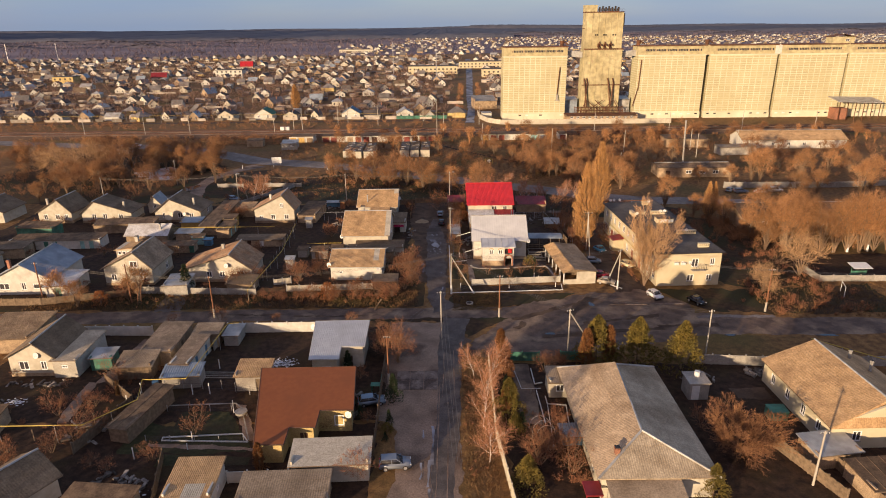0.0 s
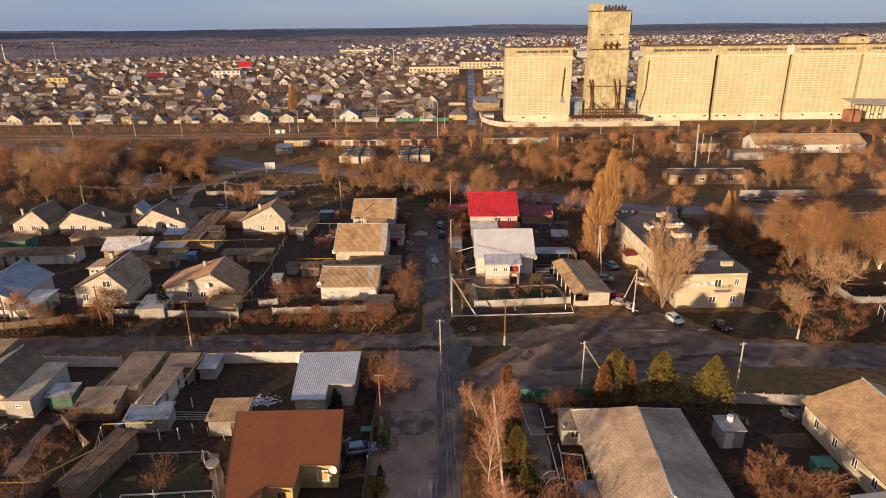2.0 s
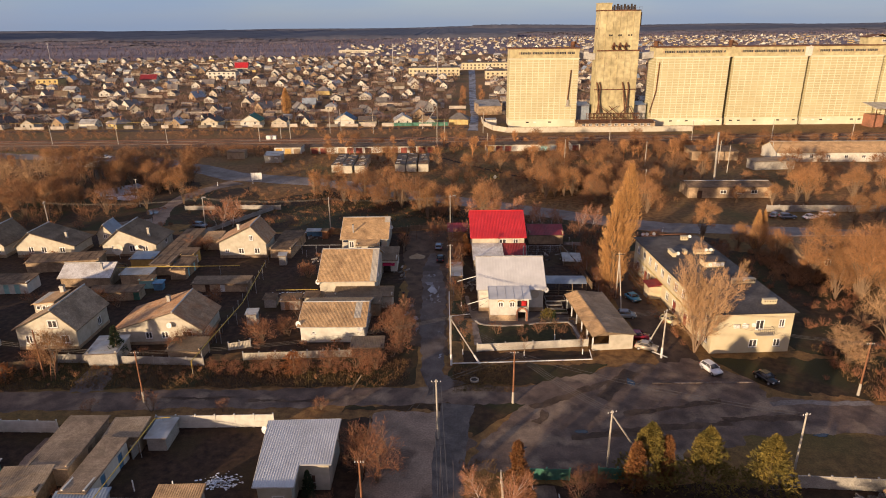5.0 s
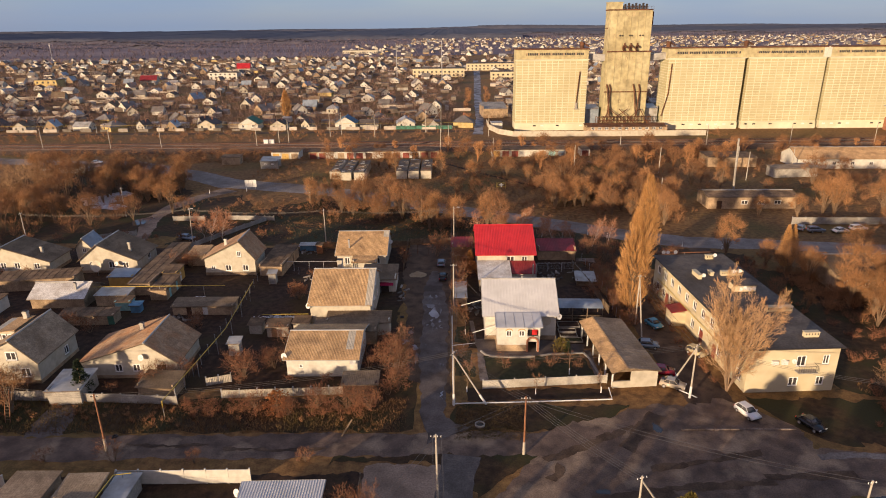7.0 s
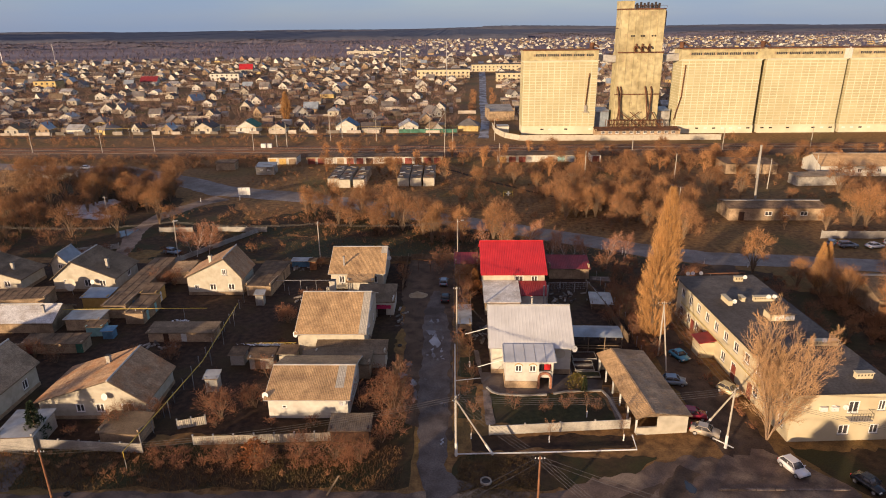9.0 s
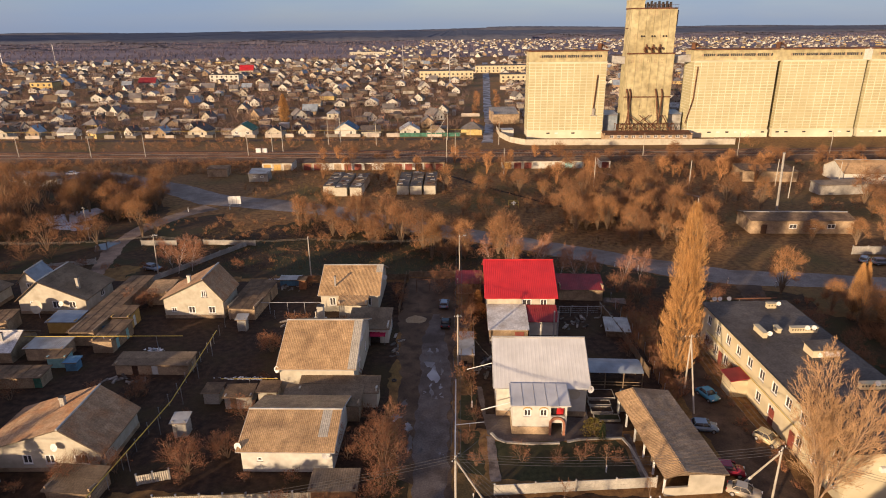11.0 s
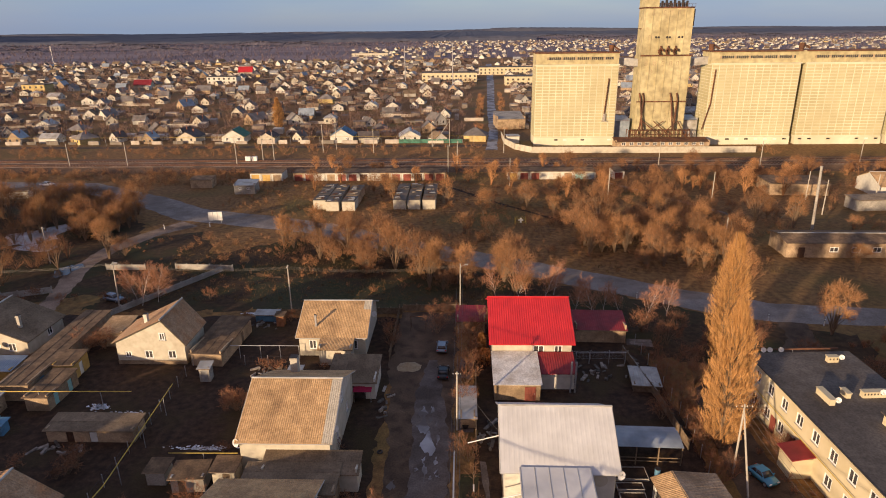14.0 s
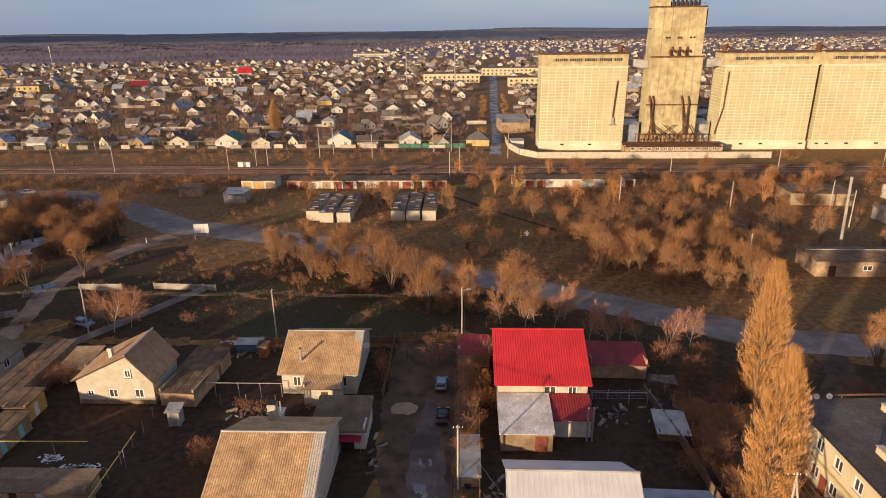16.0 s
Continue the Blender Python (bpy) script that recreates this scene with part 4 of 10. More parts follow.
def road(name, label, line, z, material, jitter=0.25, step=2.0, seed=5):
    """A carriageway along (x, y, width) rows."""
    r = random.Random(seed)
    ph = [r.uniform(0, 6.28) for _ in range(8)]
    pts = []
    if math.hypot(line[-1][0] - line[0][0], line[-1][1] - line[0][1]) < 420:
        step = 0.6
    for a, b in zip(line, line[1:]):
        n = max(1, int(math.hypot(b[0] - a[0], b[1] - a[1]) / step))
        pts += [tuple(a[k] + (b[k] - a[k]) * i / n for k in range(3)) for i in range(n)]
    pts.append(line[-1])
    mb = MB()
    for k, (x, y, w) in enumerate(pts):
        p, q = pts[max(0, k - 1)], pts[min(len(pts) - 1, k + 1)]
        d = Vector((q[0] - p[0], q[1] - p[1], 0)).normalized()
        nx, ny = -d.y, d.x
        q = k * step
        j0, j1 = (jitter * (0.7 * math.sin(q * 0.31 + ph[e]) + 0.5 * math.sin(q * 0.97 + ph[e + 1]) + 0.4 * math.sin(q * 2.3 + ph[e + 2]) + 0.35 * r.uniform(-1, 1)) for e in (0, 4))
        mb.v += [(x + nx * (w / 2 + j0), y + ny * (w / 2 + j0), z), (x - nx * (w / 2 + j1), y - ny * (w / 2 + j1), z)]
        if k:
            i = 2 * k
            mb.f.append((i - 2, i - 1, i + 1, i))
    return one(name, mb, material, label, "road", kind="structure")


g = MB()
xs = [-4200, -1500, -500, -150, 0, 150, 500, 1500, 4200]
ys = [-500, 0, 100, 200, 350, 600, 1000, 1800, 3000, 4900]
g.v = [(x, y, 0) for y in ys for x in xs]
g.f = [(j * 9 + i, j * 9 + i + 1, (j + 1) * 9 + i + 1, (j + 1) * 9 + i) for j in range(9) for i in range(8)]
one("ground", g, M_GROUND, "flat ground of dry grass and bare brown soil", "ground", kind="structure")

road("road", "worn grey asphalt street crossing the village", [(-160, 95.4, 4.6), (-77, 96.0, 4.6), (-39, 96.6, 4.4), (-3, 97.1, 4.4), (8, 96.6, 5.4), (20, 94, 9), (34, 92.6, 9), (58, 91, 6), (75, 90.5, 6), (160, 90, 6)], 0.02, M_ASPHALT, 0.3, seed=1)
ground_patch("pavement", "pale packed roadway of dirt and old asphalt", [(-8.6, 66), (-8.8, 80), (-8.9, 93.2), (-4, 93.6), (0.2, 93.4), (1.2, 91.5), (2.6, 88.6), (4.2, 87.2), (2.2, 84), (1.5, 76), (1.6, 62), (1.4, 40), (1.2, -60), (-5.6, -60), (-6.2, 48), (-6.0, 64)], 0.024, M_PACKED, 0.3)
ground_patch("pavement", "dark patched asphalt corner between the streets", [(4.6, 87.4), (6.5, 89.5), (8.6, 92), (11, 95), (10, 98), (14, 100.5), (22, 103.5), (28, 104.8), (37, 106), (44, 100), (42, 92), (34, 86), (22, 82.5), (12, 81.5), (2.4, 82.5)], 0.017, M_ASPHALT, 0.5)
road("road", "narrow strip of grey asphalt along the street", [(-0.5, 20, 2.6), (-0.5, 57, 2.6), (0.3, 66, 3.0), (0.5, 76, 3.4), (0.7, 84, 3.6), (1.2, 90, 4.0), (2.0, 95, 4.6)], 0.031, M_STREET, 0.12, seed=21)
for k, (xa, xb, ya, yb, wd_) in enumerate(((-1.3, -0.9, 52, 76, 0.16), (-0.1, 0.2, 50, 70, 0.13), (-1.9, -1.5, 54, 66, 0.10), (0.9, 1.2, 66, 84, 0.12), (-0.6, -0.2, 70, 86, 0.10))):
    road("tyre_track", "pale dusty tyre track along the street", [(xa, ya, wd_ * 0.5), ((xa + xb) / 2 + 0.08, (ya + yb) / 2, wd_), (xb, yb, wd_ * 0.4)], 0.041 + 0.002 * k, M_PACKED, 0.05, seed=30 + k)
ground_patch("ground", "rough dark red grass between the streets", [(-13, 93.4), (-9, 94.2), (-0.4, 93.6), (3.6, 88.0), (10.6, 94.8), (2, 95.2), (-13, 94.6)], 0.030, M_VERGE, 0.35)
ground_patch("ground", "rough grass verge along the street", [(-120, 99), (-60, 99.2), (-20, 99.6), (-4.2, 99.8), (-3.4, 104), (-4.4, 112), (-8, 112), (-9, 107), (-60, 106.5), (-120, 105)], 0.013, M_VERGE, 0.4)
ground_patch("ground", "rough grass verge beside the white rail", [(2.4, 99.6), (12, 99.8), (20, 102.2), (24, 104.8), (1.6, 105.2), (0.9, 102)], 0.026, M_VERGE, 0.4)
ground_patch("ground", "rough grass in front of the apartment block", [(42, 101.5), (46, 97), (62, 95.4), (80, 96), (80, 108), (58, 106), (40, 106.4)], 0.019, M_VERGE, 0.5)
road("road", "narrow grey asphalt lane between the gardens", [(0.7, 98.6, 6.0), (-0.2, 100.2, 4.0), (-1.1, 102, 3.2), (-1.7, 106, 3.4), (-1.8, 112, 3.6), (-1.6, 120, 4.2), (-1.8, 130, 4.4), (-2.0, 140, 4.0), (-2.2, 147, 3.0), (-2.3, 152, 1.2)], 0.028, M_LANE, 0.3, seed=3)
ground_patch("ground", "bare trodden earth beside the lane", [(-5, 111), (0.6, 108), (0.9, 130), (1.0, 150), (1.2, 168), (-8.4, 168), (-8.4, 150), (-7.2, 138), (-6, 122)], 0.015, M_DIRT, 0.3)
ground_patch("ground", "rough dark grass beside the apartment block", [(52.6, 108), (60, 106.5), (72, 108), (76, 124), (74, 146), (64, 152), (55, 152), (53.5, 140), (53, 124)], 0.0095, M_VERGE, 0.6)
ground_patch("ground", "rough dark grass below the main road", [(24, 160), (30, 152), (44, 152), (60, 148), (64, 160), (50, 165), (40, 170), (26, 178), (8, 187), (-12, 196), (-36, 208), (-46, 200), (-40, 186), (0, 172), (14, 168)], 0.009, M_VERGE, 0.7)
ground_patch("ground", "rough dark grass between the gardens and the road", [(-64, 168.5), (-35, 168.5), (-36, 184), (-41, 187), (-47, 200), (-51, 197), (-62, 187)], 0.0075, M_VERGE, 0.6)
# dark patch stands in for the shadows lying under the trees here
ground_patch("ground", "rough grass behind the gardens, tree shade in its colour", [(-150, 170), (-80, 170), (-62, 176), (-48, 190), (-60, 212), (-72, 208), (-80, 222), (-110, 240), (-150, 245)], 0.008, M_VERGE, 0.8)
ground_patch("pavement", "bare dirt drive up to the gate", [(-51.5, 98.6), (-46.5, 98.6), (-47.5, 102), (-48.2, 105.8), (-52, 106), (-52, 102)], 0.021, M_LANE, 0.35)
ground_patch("pavement", "pale worn concrete strip at the road edge", [(42.6, 94.0), (46, 94.3), (56, 94.0), (56, 95.0), (46, 95.3), (42.8, 95.0)], 0.034, M_FARROAD, 0.15)
for k, (x, y, w, l, a) in enumerate(((16, 96.5, 0.5, 5.0, 60), (18, 97.5, 0.4, 6.0, 62), (24, 99.5, 1.0, 4.5, 40), (20, 88.5, 0.6, 4.5, 82), (30, 90.0, 0.5, 6.0, 85), (30, 94, 0.4, 7.0, 78), (12.5, 92, 0.7, 1.6, 30), (40, 91.4, 0.5, 5.0, 88), (-20, 96.2, 0.25, 6.0, 90), (-33, 97.0, 0.25, 5.0, 90))):
    c, q = math.cos(radians(a)), math.sin(radians(a))
    ground_patch("road_patch", "pale worn patch of roadway", [(x + u * c + v * q, y - u * q + v * c) for u, v in ((-w, -l), (w, -l), (w * 1.2, 0), (w, l), (-w, l), (-w * 0.8, 0))], 0.038 + 0.0015 * k, M_DIRT, 0.22, 0.5, "road patch", seed=k)
road("road", "dirt courtyard drive beside the apartment block", [(35, 101, 5), (34.5, 110, 6.5), (34, 122, 6.5), (33.5, 132, 5.5), (35, 144, 4), (47, 150, 3.5), (54, 158, 4), (56, 168, 5)], 0.014, M_DIRT, seed=4)
road("road", "pale asphalt main road curving past the fields", [(-330, 290, 9), (-200, 272, 9), (-141, 259, 9), (-115, 257.5, 9.5), (-87, 241, 9.5), (-68, 226.5, 10), (-52, 222, 10), (-31, 214.5, 8.5), (-12, 202.5, 8.5), (11, 191, 8), (29, 181, 8), (45, 172.3, 8), (54, 168.5, 8), (66, 167.5, 7), (110, 160, 7), (200, 150, 7)], 0.03, M_FARROAD, seed=6)
road("road", "muddy side road joining the main road", [(-66, 219, 7), (-71, 212, 5), (-76, 200, 4.5), (-76, 188, 4), (-71, 170, 3.5), (-70, 164, 3)], 0.022, M_PACKED, seed=7)
road("road", "icy village street running straight away", [(13.5, 315, 4.5), (16.5, 360, 4), (18.5, 420, 5), (20, 470, 4.5), (26, 614, 6), (36, 900, 7)], 0.02, M_ICE_SKY, seed=8)
road("road", "dirt track along the fences beyond the railway", [(-330, 325, 5), (-100, 324, 5), (12, 325, 5)], 0.018, M_DIRT, seed=9)

# far stubble is tinted mauve to carry the distance haze
M_STUBBLE_HAZE = surf("pale_stubble_field", (0.196, 0.148, 0.158), (0.235, 0.180, 0.190), 0.05, 0.95, c=(0.150, 0.112, 0.124), big=0.006, bump=0.0)
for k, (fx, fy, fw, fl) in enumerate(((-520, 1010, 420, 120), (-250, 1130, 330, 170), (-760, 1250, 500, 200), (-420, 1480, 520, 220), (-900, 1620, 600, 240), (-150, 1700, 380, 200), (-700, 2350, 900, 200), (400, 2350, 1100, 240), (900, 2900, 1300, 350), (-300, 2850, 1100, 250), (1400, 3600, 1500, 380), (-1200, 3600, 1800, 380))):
    ground_patch("field", "pale stubble field below the woods, haze in its colour", [(fx - fw / 2, fy - fl / 2), (fx + fw / 2, fy - fl / 2 + 20), (fx + fw / 2, fy + fl / 2), (fx - fw / 2, fy + fl / 2 - 10)], 0.05 + 0.01 * k, M_STUBBLE_HAZE, 6, 60)
# lavender-grey of the far land is distance haze put into the colour
M_FARLAND_HAZE = surf("distant_ploughed_land", (0.142, 0.108, 0.126), (0.192, 0.148, 0.166), 0.012, 0.95, c=(0.112, 0.090, 0.110), big=0.003, bump=0.0)
ground_patch("ground", "wide bare fields with painted haze, reaching to the woods", [(-3600, 1010), (-400, 1000), (200, 1080), (3600, 1060), (4150, 4650), (-4150, 4650)], 0.03, M_FARLAND_HAZE, 8, 60)
r0 = random.Random(11)
# lane puddles: the bright sky they mirror is painted as a pale colour
LANE_PUDDLES = ((-2.9, 139.2, 0.42, 1.3), (-2.75, 136.4, 0.6, 1.5), (-2.0, 132.8, 0.75, 1.9), (-1.8, 139.4, 0.2, 0.8), (-1.9, 137.2, 0.16, 0.5), (-5.5, 125.7, 0.35, 0.9), (-6.4, 122.4, 0.5, 0.7), (-4.7, 120.4, 0.45, 1.0), (-4.3, 117.0, 0.28, 1.7), (-2.1, 127.5, 0.16, 1.1), (-2.3, 129.6, 0.14, 0.6), (-0.9, 133.4, 0.14, 0.9))
for kp in range(26):
    py = r0.choice((r0.uniform(106, 122), r0.uniform(124, 140)))
    px = (-0.75 if kp % 3 else -2.9) + 0.02 * (120 - py) + r0.gauss(0, 0.22)
    pw, pl = r0.uniform(0.05, 0.14), r0.uniform(0.2, 0.6)
    if kp < len(LANE_PUDDLES):
        px, py, pw, pl = LANE_PUDDLES[kp]
    ph = [r0.uniform(0, 6.28) for _ in range(4)]
    mb = MB()
    mb.poly(*[(px + pw * math.cos(t) * (1 + 0.4 * math.sin(3 * t + ph[0]) + 0.2 * math.sin(5 * t + ph[1])) + 0.15 * math.sin(2 * t + ph[3]), py + pl * math.sin(t) * (1 + 0.3 * math.sin(2 * t + ph[2]) + 0.2 * math.sin(7 * t + ph[0])), 0.036 + 0.0015 * kp) for t in (2 * math.pi * k / 26 for k in range(26))])
    one("puddle", mb, M_ICE_SKY, "pale lane puddle with the reflected sky in its colour", "puddle", "puddles", "structure")
for kp, (px_, py_, pw, pl) in enumerate(((-98.5, 210, 6, 7), (-93, 201, 5, 2.6), (9, 86, 0.7, 0.5), (17, 89, 0.8, 0.4), (26, 100, 0.5, 0.9), (61, 87.6, 1.6, 0.35), (45.6, 87.9, 0.9, 0.35), (-78, 187, 2, 4))):
    n, mb = 22, MB()
    ph = [r0.uniform(0, 6.28) for _ in range(3)]
    mb.poly(*[(px_ + pw * math.cos(t) * (1 + 0.25 * math.sin(3 * t + ph[0]) + 0.15 * math.sin(5 * t + ph[1])), py_ + pl * math.sin(t) * (1 + 0.2 * math.sin(2 * t + ph[2]) + 0.15 * math.sin(7 * t + ph[0])), 0.034 + 0.004 * kp) for t in (2 * math.pi * k / n for k in range(n))])
    one("puddle", mb, M_POND if kp in (0, 1) else M_PUDDLE, "shallow half-frozen puddle reflecting the sky", "puddle", "puddles", "structure")


def yard(pts, seed=1, material=None, label="dark dug garden soil of a yard", z=0.005):
    ground_patch("ground", label, pts, 0.010 if material else z, material or M_GARDEN, 0.3, 2.5, seed=seed)


yard([(-66, 66), (-8.5, 66), (-8.5, 92), (-66, 91)], 1)
yard([(-66, 30), (-8.6, 30), (-8.5, 65.5), (-66, 65.5)], 2)
yard([(7.5, 30), (62, 30), (60, 79), (7, 80)], 3)
yard([(-36, 109), (-8, 108.5), (-8, 166), (-36, 166)], 4)
yard([(-110, 105), (-35.4, 106.5), (-35.4, 166), (-110, 168)], 5, z=0.0035)
yard([(3.5, 120), (29, 120), (29, 160), (3.5, 166)], 6)
yard([(3, 106), (22, 106.5), (22, 109), (3, 108.8)], 7)
yard([(5.5, 111), (21.5, 111.5), (20, 118), (6, 118)], 8, M_LAWN, "small green lawn behind the white wall")
ground_patch("pavement", "grey concrete paving in front of the white porch", [(4.9, 119.2), (6.8, 117.9), (13.2, 117.8), (16, 118.5), (20.9, 118.9), (21.6, 121.2), (17.6, 121.6), (17.8, 129.4), (17.2, 129.6), (17.0, 122.6), (5.0, 123.2), (4.6, 129.6), (3.9, 129.6)], 0.014, M_LANE, 0.08, 1.2)
yard([(1.5, 112), (4.2, 111.9), (4.1, 119.6), (1.5, 119.9)], 11, M_LAWN, "strip of green grass inside the white rail")
yard([(1.5, 122.2), (3.9, 122.2), (4.0, 127.3), (1.6, 127.5)], 12, M_LAWN, "strip of green grass inside the white rail")
yard([(-7.4, 155.2), (-2.8, 155.0), (-3.4, 164.4), (-7.5, 164.2)], 13, M_LAWN, "green grass at the end of the lane")
yard([(-39, 60), (-23.5, 60), (-23.5, 64), (-39, 66)], 9, M_LAWN, "strip of green vegetable garden")
yard([(-34, 169), (0, 169.5), (0, 182), (-40, 184)], 10, M_LAWN, "green grassy strip behind the houses")


def snow(x, y, w, l, n, seed):
    r = random.Random(seed)
    mb = MB()
    for k in range(n * 4):
        cx, cy, a = x + r.gauss(0, w / 3), y + r.gauss(0, l / 3), r.uniform(0.05, 0.19)
        mb.slab([(cx + a * math.cos(t) * r.uniform(0.6, 1.6), cy + a * math.sin(t) * r.uniform(0.4, 0.8), 0.03) for t in (2 * math.pi * i / 7 for i in range(7))], 0.045)
    one("snow_patch", mb, M_SNOW, "thawing patch of leftover snow on dark soil", "snow", "snow patches", "stuff")


for a in ((-40.8, 137.9, 3, 0.9, 70, 1), (-44.8, 139.5, 2, 1.0, 30, 2), (-24.5, 80.5, 3, 1.6, 40, 3), (-36, 52.5, 4, 2, 60, 4), (-28, 131.5, 5, 0.6, 30, 5), (-28, 53.5, 2, 2.5, 30, 6), (-58, 71, 2, 1, 14, 7), (-33.5, 167.5, 3, 0.5, 14, 8), (-64, 66.5, 2, 1, 18, 9)):
    snow(*a)

# ---- foreground, west of the street ----
FLOOR0 = M_OLDWALL


def poly_house(label, pts, ztop, wall, roofm, style, name="house", drop=None, inset=0.35, wins=(), doors=(), dishes=(), category="house"):
    """A house under one sloping roof with an angular outline; ztop(y) gives the roof's height."""
    cx, cy = sum(p[0] for p in pts) / len(pts), sum(p[1] for p in pts) / len(pts)
    th = thing(name, pose(cx, cy, 0), label, category)
    loc = [(x - cx, y - cy) for x, y in pts]
    rm = MB().slab([(x, y, ztop(y + cy)) for x, y in loc], 0.12)
    roof = part("roof", rm, roofm, th)
    # ribs run up the slope
    rib = MB()
    x = min(p[0] for p in loc) + 0.2
    while x < max(p[0] for p in loc):
        cut = []
        for k, a in enumerate(loc):
            b = loc[(k + 1) % len(loc)]
            if (a[0] - x) * (b[0] - x) < 0:
                f = (x - a[0]) / (b[0] - a[0])
                cut.append(a[1] + (b[1] - a[1]) * f)
        cut.sort()
        for y0, y1 in zip(cut[::2], cut[1::2]):
            rib.tube((x, y0, ztop(y0 + cy) + 0.01), (x, y1, ztop(y1 + cy) + 0.01), 0.035 if style == "rib" else 0.008, n=4, cap=False)
        x += 0.27 if style == "rib" else 4.2
    if style == "rib":
        tagged(part("rib", rib, roofm, roof), kind="stuff")
    edge = MB()
    for k, a in enumerate(loc):
        b = loc[(k + 1) % len(loc)]
        edge.tube((a[0], a[1], ztop(a[1] + cy) - 0.05), (b[0], b[1], ztop(b[1] + cy) - 0.05), 0.08, n=4)
    part("fascia", edge, M_ROOF_GREY if roofm is not M_ROOF_OR else M_DOORBROWN, roof)
    # walls, set in under the eaves
    n = len(loc)
    ins = []
    for k in range(n):
        a, b, c = Vector(loc[k - 1]), Vector(loc[k]), Vector(loc[(k + 1) % n])
        d0, d1 = (b - a).normalized(), (c - b).normalized()
        n0, n1 = Vector((-d0.y, d0.x)), Vector((-d1.y, d1.x))
        den = 1 + n0.dot(n1)
        ins.append(b + (n0 + n1) * (inset / max(den, 0.3)))
    mb = MB()
    for k in range(n):
        a, b = ins[k], ins[(k + 1) % n]
        d = (b - a).normalized()
        q = Vector((-d.y, d.x)) * 0.25
        za, zb = ztop(a.y + cy) - 0.1, ztop(b.y + cy) - 0.1
        A, B, C, D = a, b, b + q, a + q
        mb.poly((*A, 0), (*B, 0), (*B, zb), (*A, za)).poly((*C, 0), (*D, 0), (*D, za), (*C, zb)).poly((*A, za), (*B, zb), (*C, zb), (*D, za))
    part("wall", mb.weld(), wall, th)
    for wx, wy, z, ww, hh in wins:
        window(th, pose(wx - cx, wy - cy - 0.10, z), ww, hh)
    for wx, wy, ww, hh, mt in doors:
        door(th, pose(wx - cx, wy - cy - 0.12, 0), ww, hh, mt)
    for p, dd in dishes:
        dish(th, (p[0] - cx, p[1] - cy, p[2]), dd)
    return th


poly_house("low ochre house under a rust-orange ribbed metal roof", [(-21.9, 57.8), (-18.5, 57.8), (-18.5, 60.6), (-15.4, 60.6), (-15.4, 63.6), (-11.3, 63.6), (-12.1, 72.4), (-24.7, 72.2)], lambda y: 2.75 + (y - 57.8) * 0.095, M_YELLOWWALL, M_ROOF_OR, "fine",
           wins=((-13.2, 64.0, 0.9, 1.2, 1.4),), doors=((-16.9, 61.0, 1.0, 2.1, M_DOORBROWN),), dishes=(((-12.0, 63.6, 2.6), (-0.3, -1, 0.3)),))
poly_house("small cream house under a white ribbed metal roof", [(-19.2, 75.9), (-15.0, 75.9), (-15.1, 78.9), (-11.7, 78.9), (-11.7, 85.9), (-20.0, 85.7)], lambda y: 3.25 + (y - 75.9) * 0.11, M_CREAM, M_ROOF_WH, "rib",
           wins=((-16.8, 76.3, 1.0, 1.3, 0.9),), doors=((-14.0, 79.3, 0.9, 2.0, M_DOORBROWN),), dishes=(((-20.2, 84.5, 3.9), (-0.6, -1, 0.3)),))
shed("long white garage with a pale sheet roof", -12.9, 56.6, 2.5, 8.4, 3.6, 2.4, 2.9, M_CREAM, M_SLATE_NEW, "flat", name="garage", category="garage", over=0.3)
shed("small yard shed with tan corrugated slate roof", -26.6, 74.8, 1, 4.4, 3.4, 2.3, 2.8, M_CONC, M_SLATE_TAN, "sheets", wins=(), doors=(("S", 0.9, 0.8, 1.9, M_WOOD),))
shed("outbuilding with tan corrugated slate roof", -26.7, 52.6, 1.5, 4.7, 5.2, 2.35, 2.85, M_WHITE, M_SLATE_TAN, "sheets", patches=((3, 0), (2, 0)), wins=(("E", 0, 0.9, 0.7, 0.7),))
shed("flat shed roofed with dark patched slate", -17.0, 51.6, 2, 9.0, 4.2, 2.0, 2.3, M_OLDWALL, M_SLATE, "wave")
shed("long shed with worn slate sheet roof", -42.7, 84.5, 0, 4.4, 8.8, 2.4, 2.7, M_OLDWALL, M_SLATE_MID, "wave", doors=(("E", 0, 0.9, 1.9, M_WOOD),))
shed("lean-to with dark corrugated slate roof", -44.4, 78.2, 4, 4.8, 3.6, 2.0, 2.5, M_WOOD, M_SLATE, "wave", over=0.3)
shed("narrow shed with mossy slate roof and blue door", -37.7, 80.6, -2, 2.5, 8.2, 2.3, 2.6, M_WHITE, M_SLATE_MID, "wave", doors=(("E", 2.5, 0.9, 1.9, M_BLUE), ("E", -1.0, 0.9, 1.9, M_BLUE)))
shed("low lean-to with galvanised sheet roof", -36.8, 75.3, 6, 5.0, 2.8, 1.9, 2.2, M_CONC, M_ROOF_BLUE, "rib")
shed("long shed with grey felt roof and clutter on top", -38.6, 66.6, -12, 2.5, 9.2, 2.1, 2.3, M_WOOD, M_FELT, "felt", wins=())
shed("small brick shed by the white fence", -33.6, 87.8, 0, 2.2, 3.6, 1.8, 1.9, M_CONC, M_ROOF_GREY, "flat")
house("cream brick house with grey slate roof and side wing", -59.4, 81.8, 1, 6.4, 8.4, 3.2, 5.35, "y", M_CREAM, M_SLATE_OLD, "wave", off=0.7, wins=(("S", -1.2, 1.0, 1.4, 1.4), ("S", 1.6, 1.0, 0.9, 1.4)), dishes=(((0.9, -4.4, 3.4), (-0.2, -1, 0.3)),), plinth=0.5)
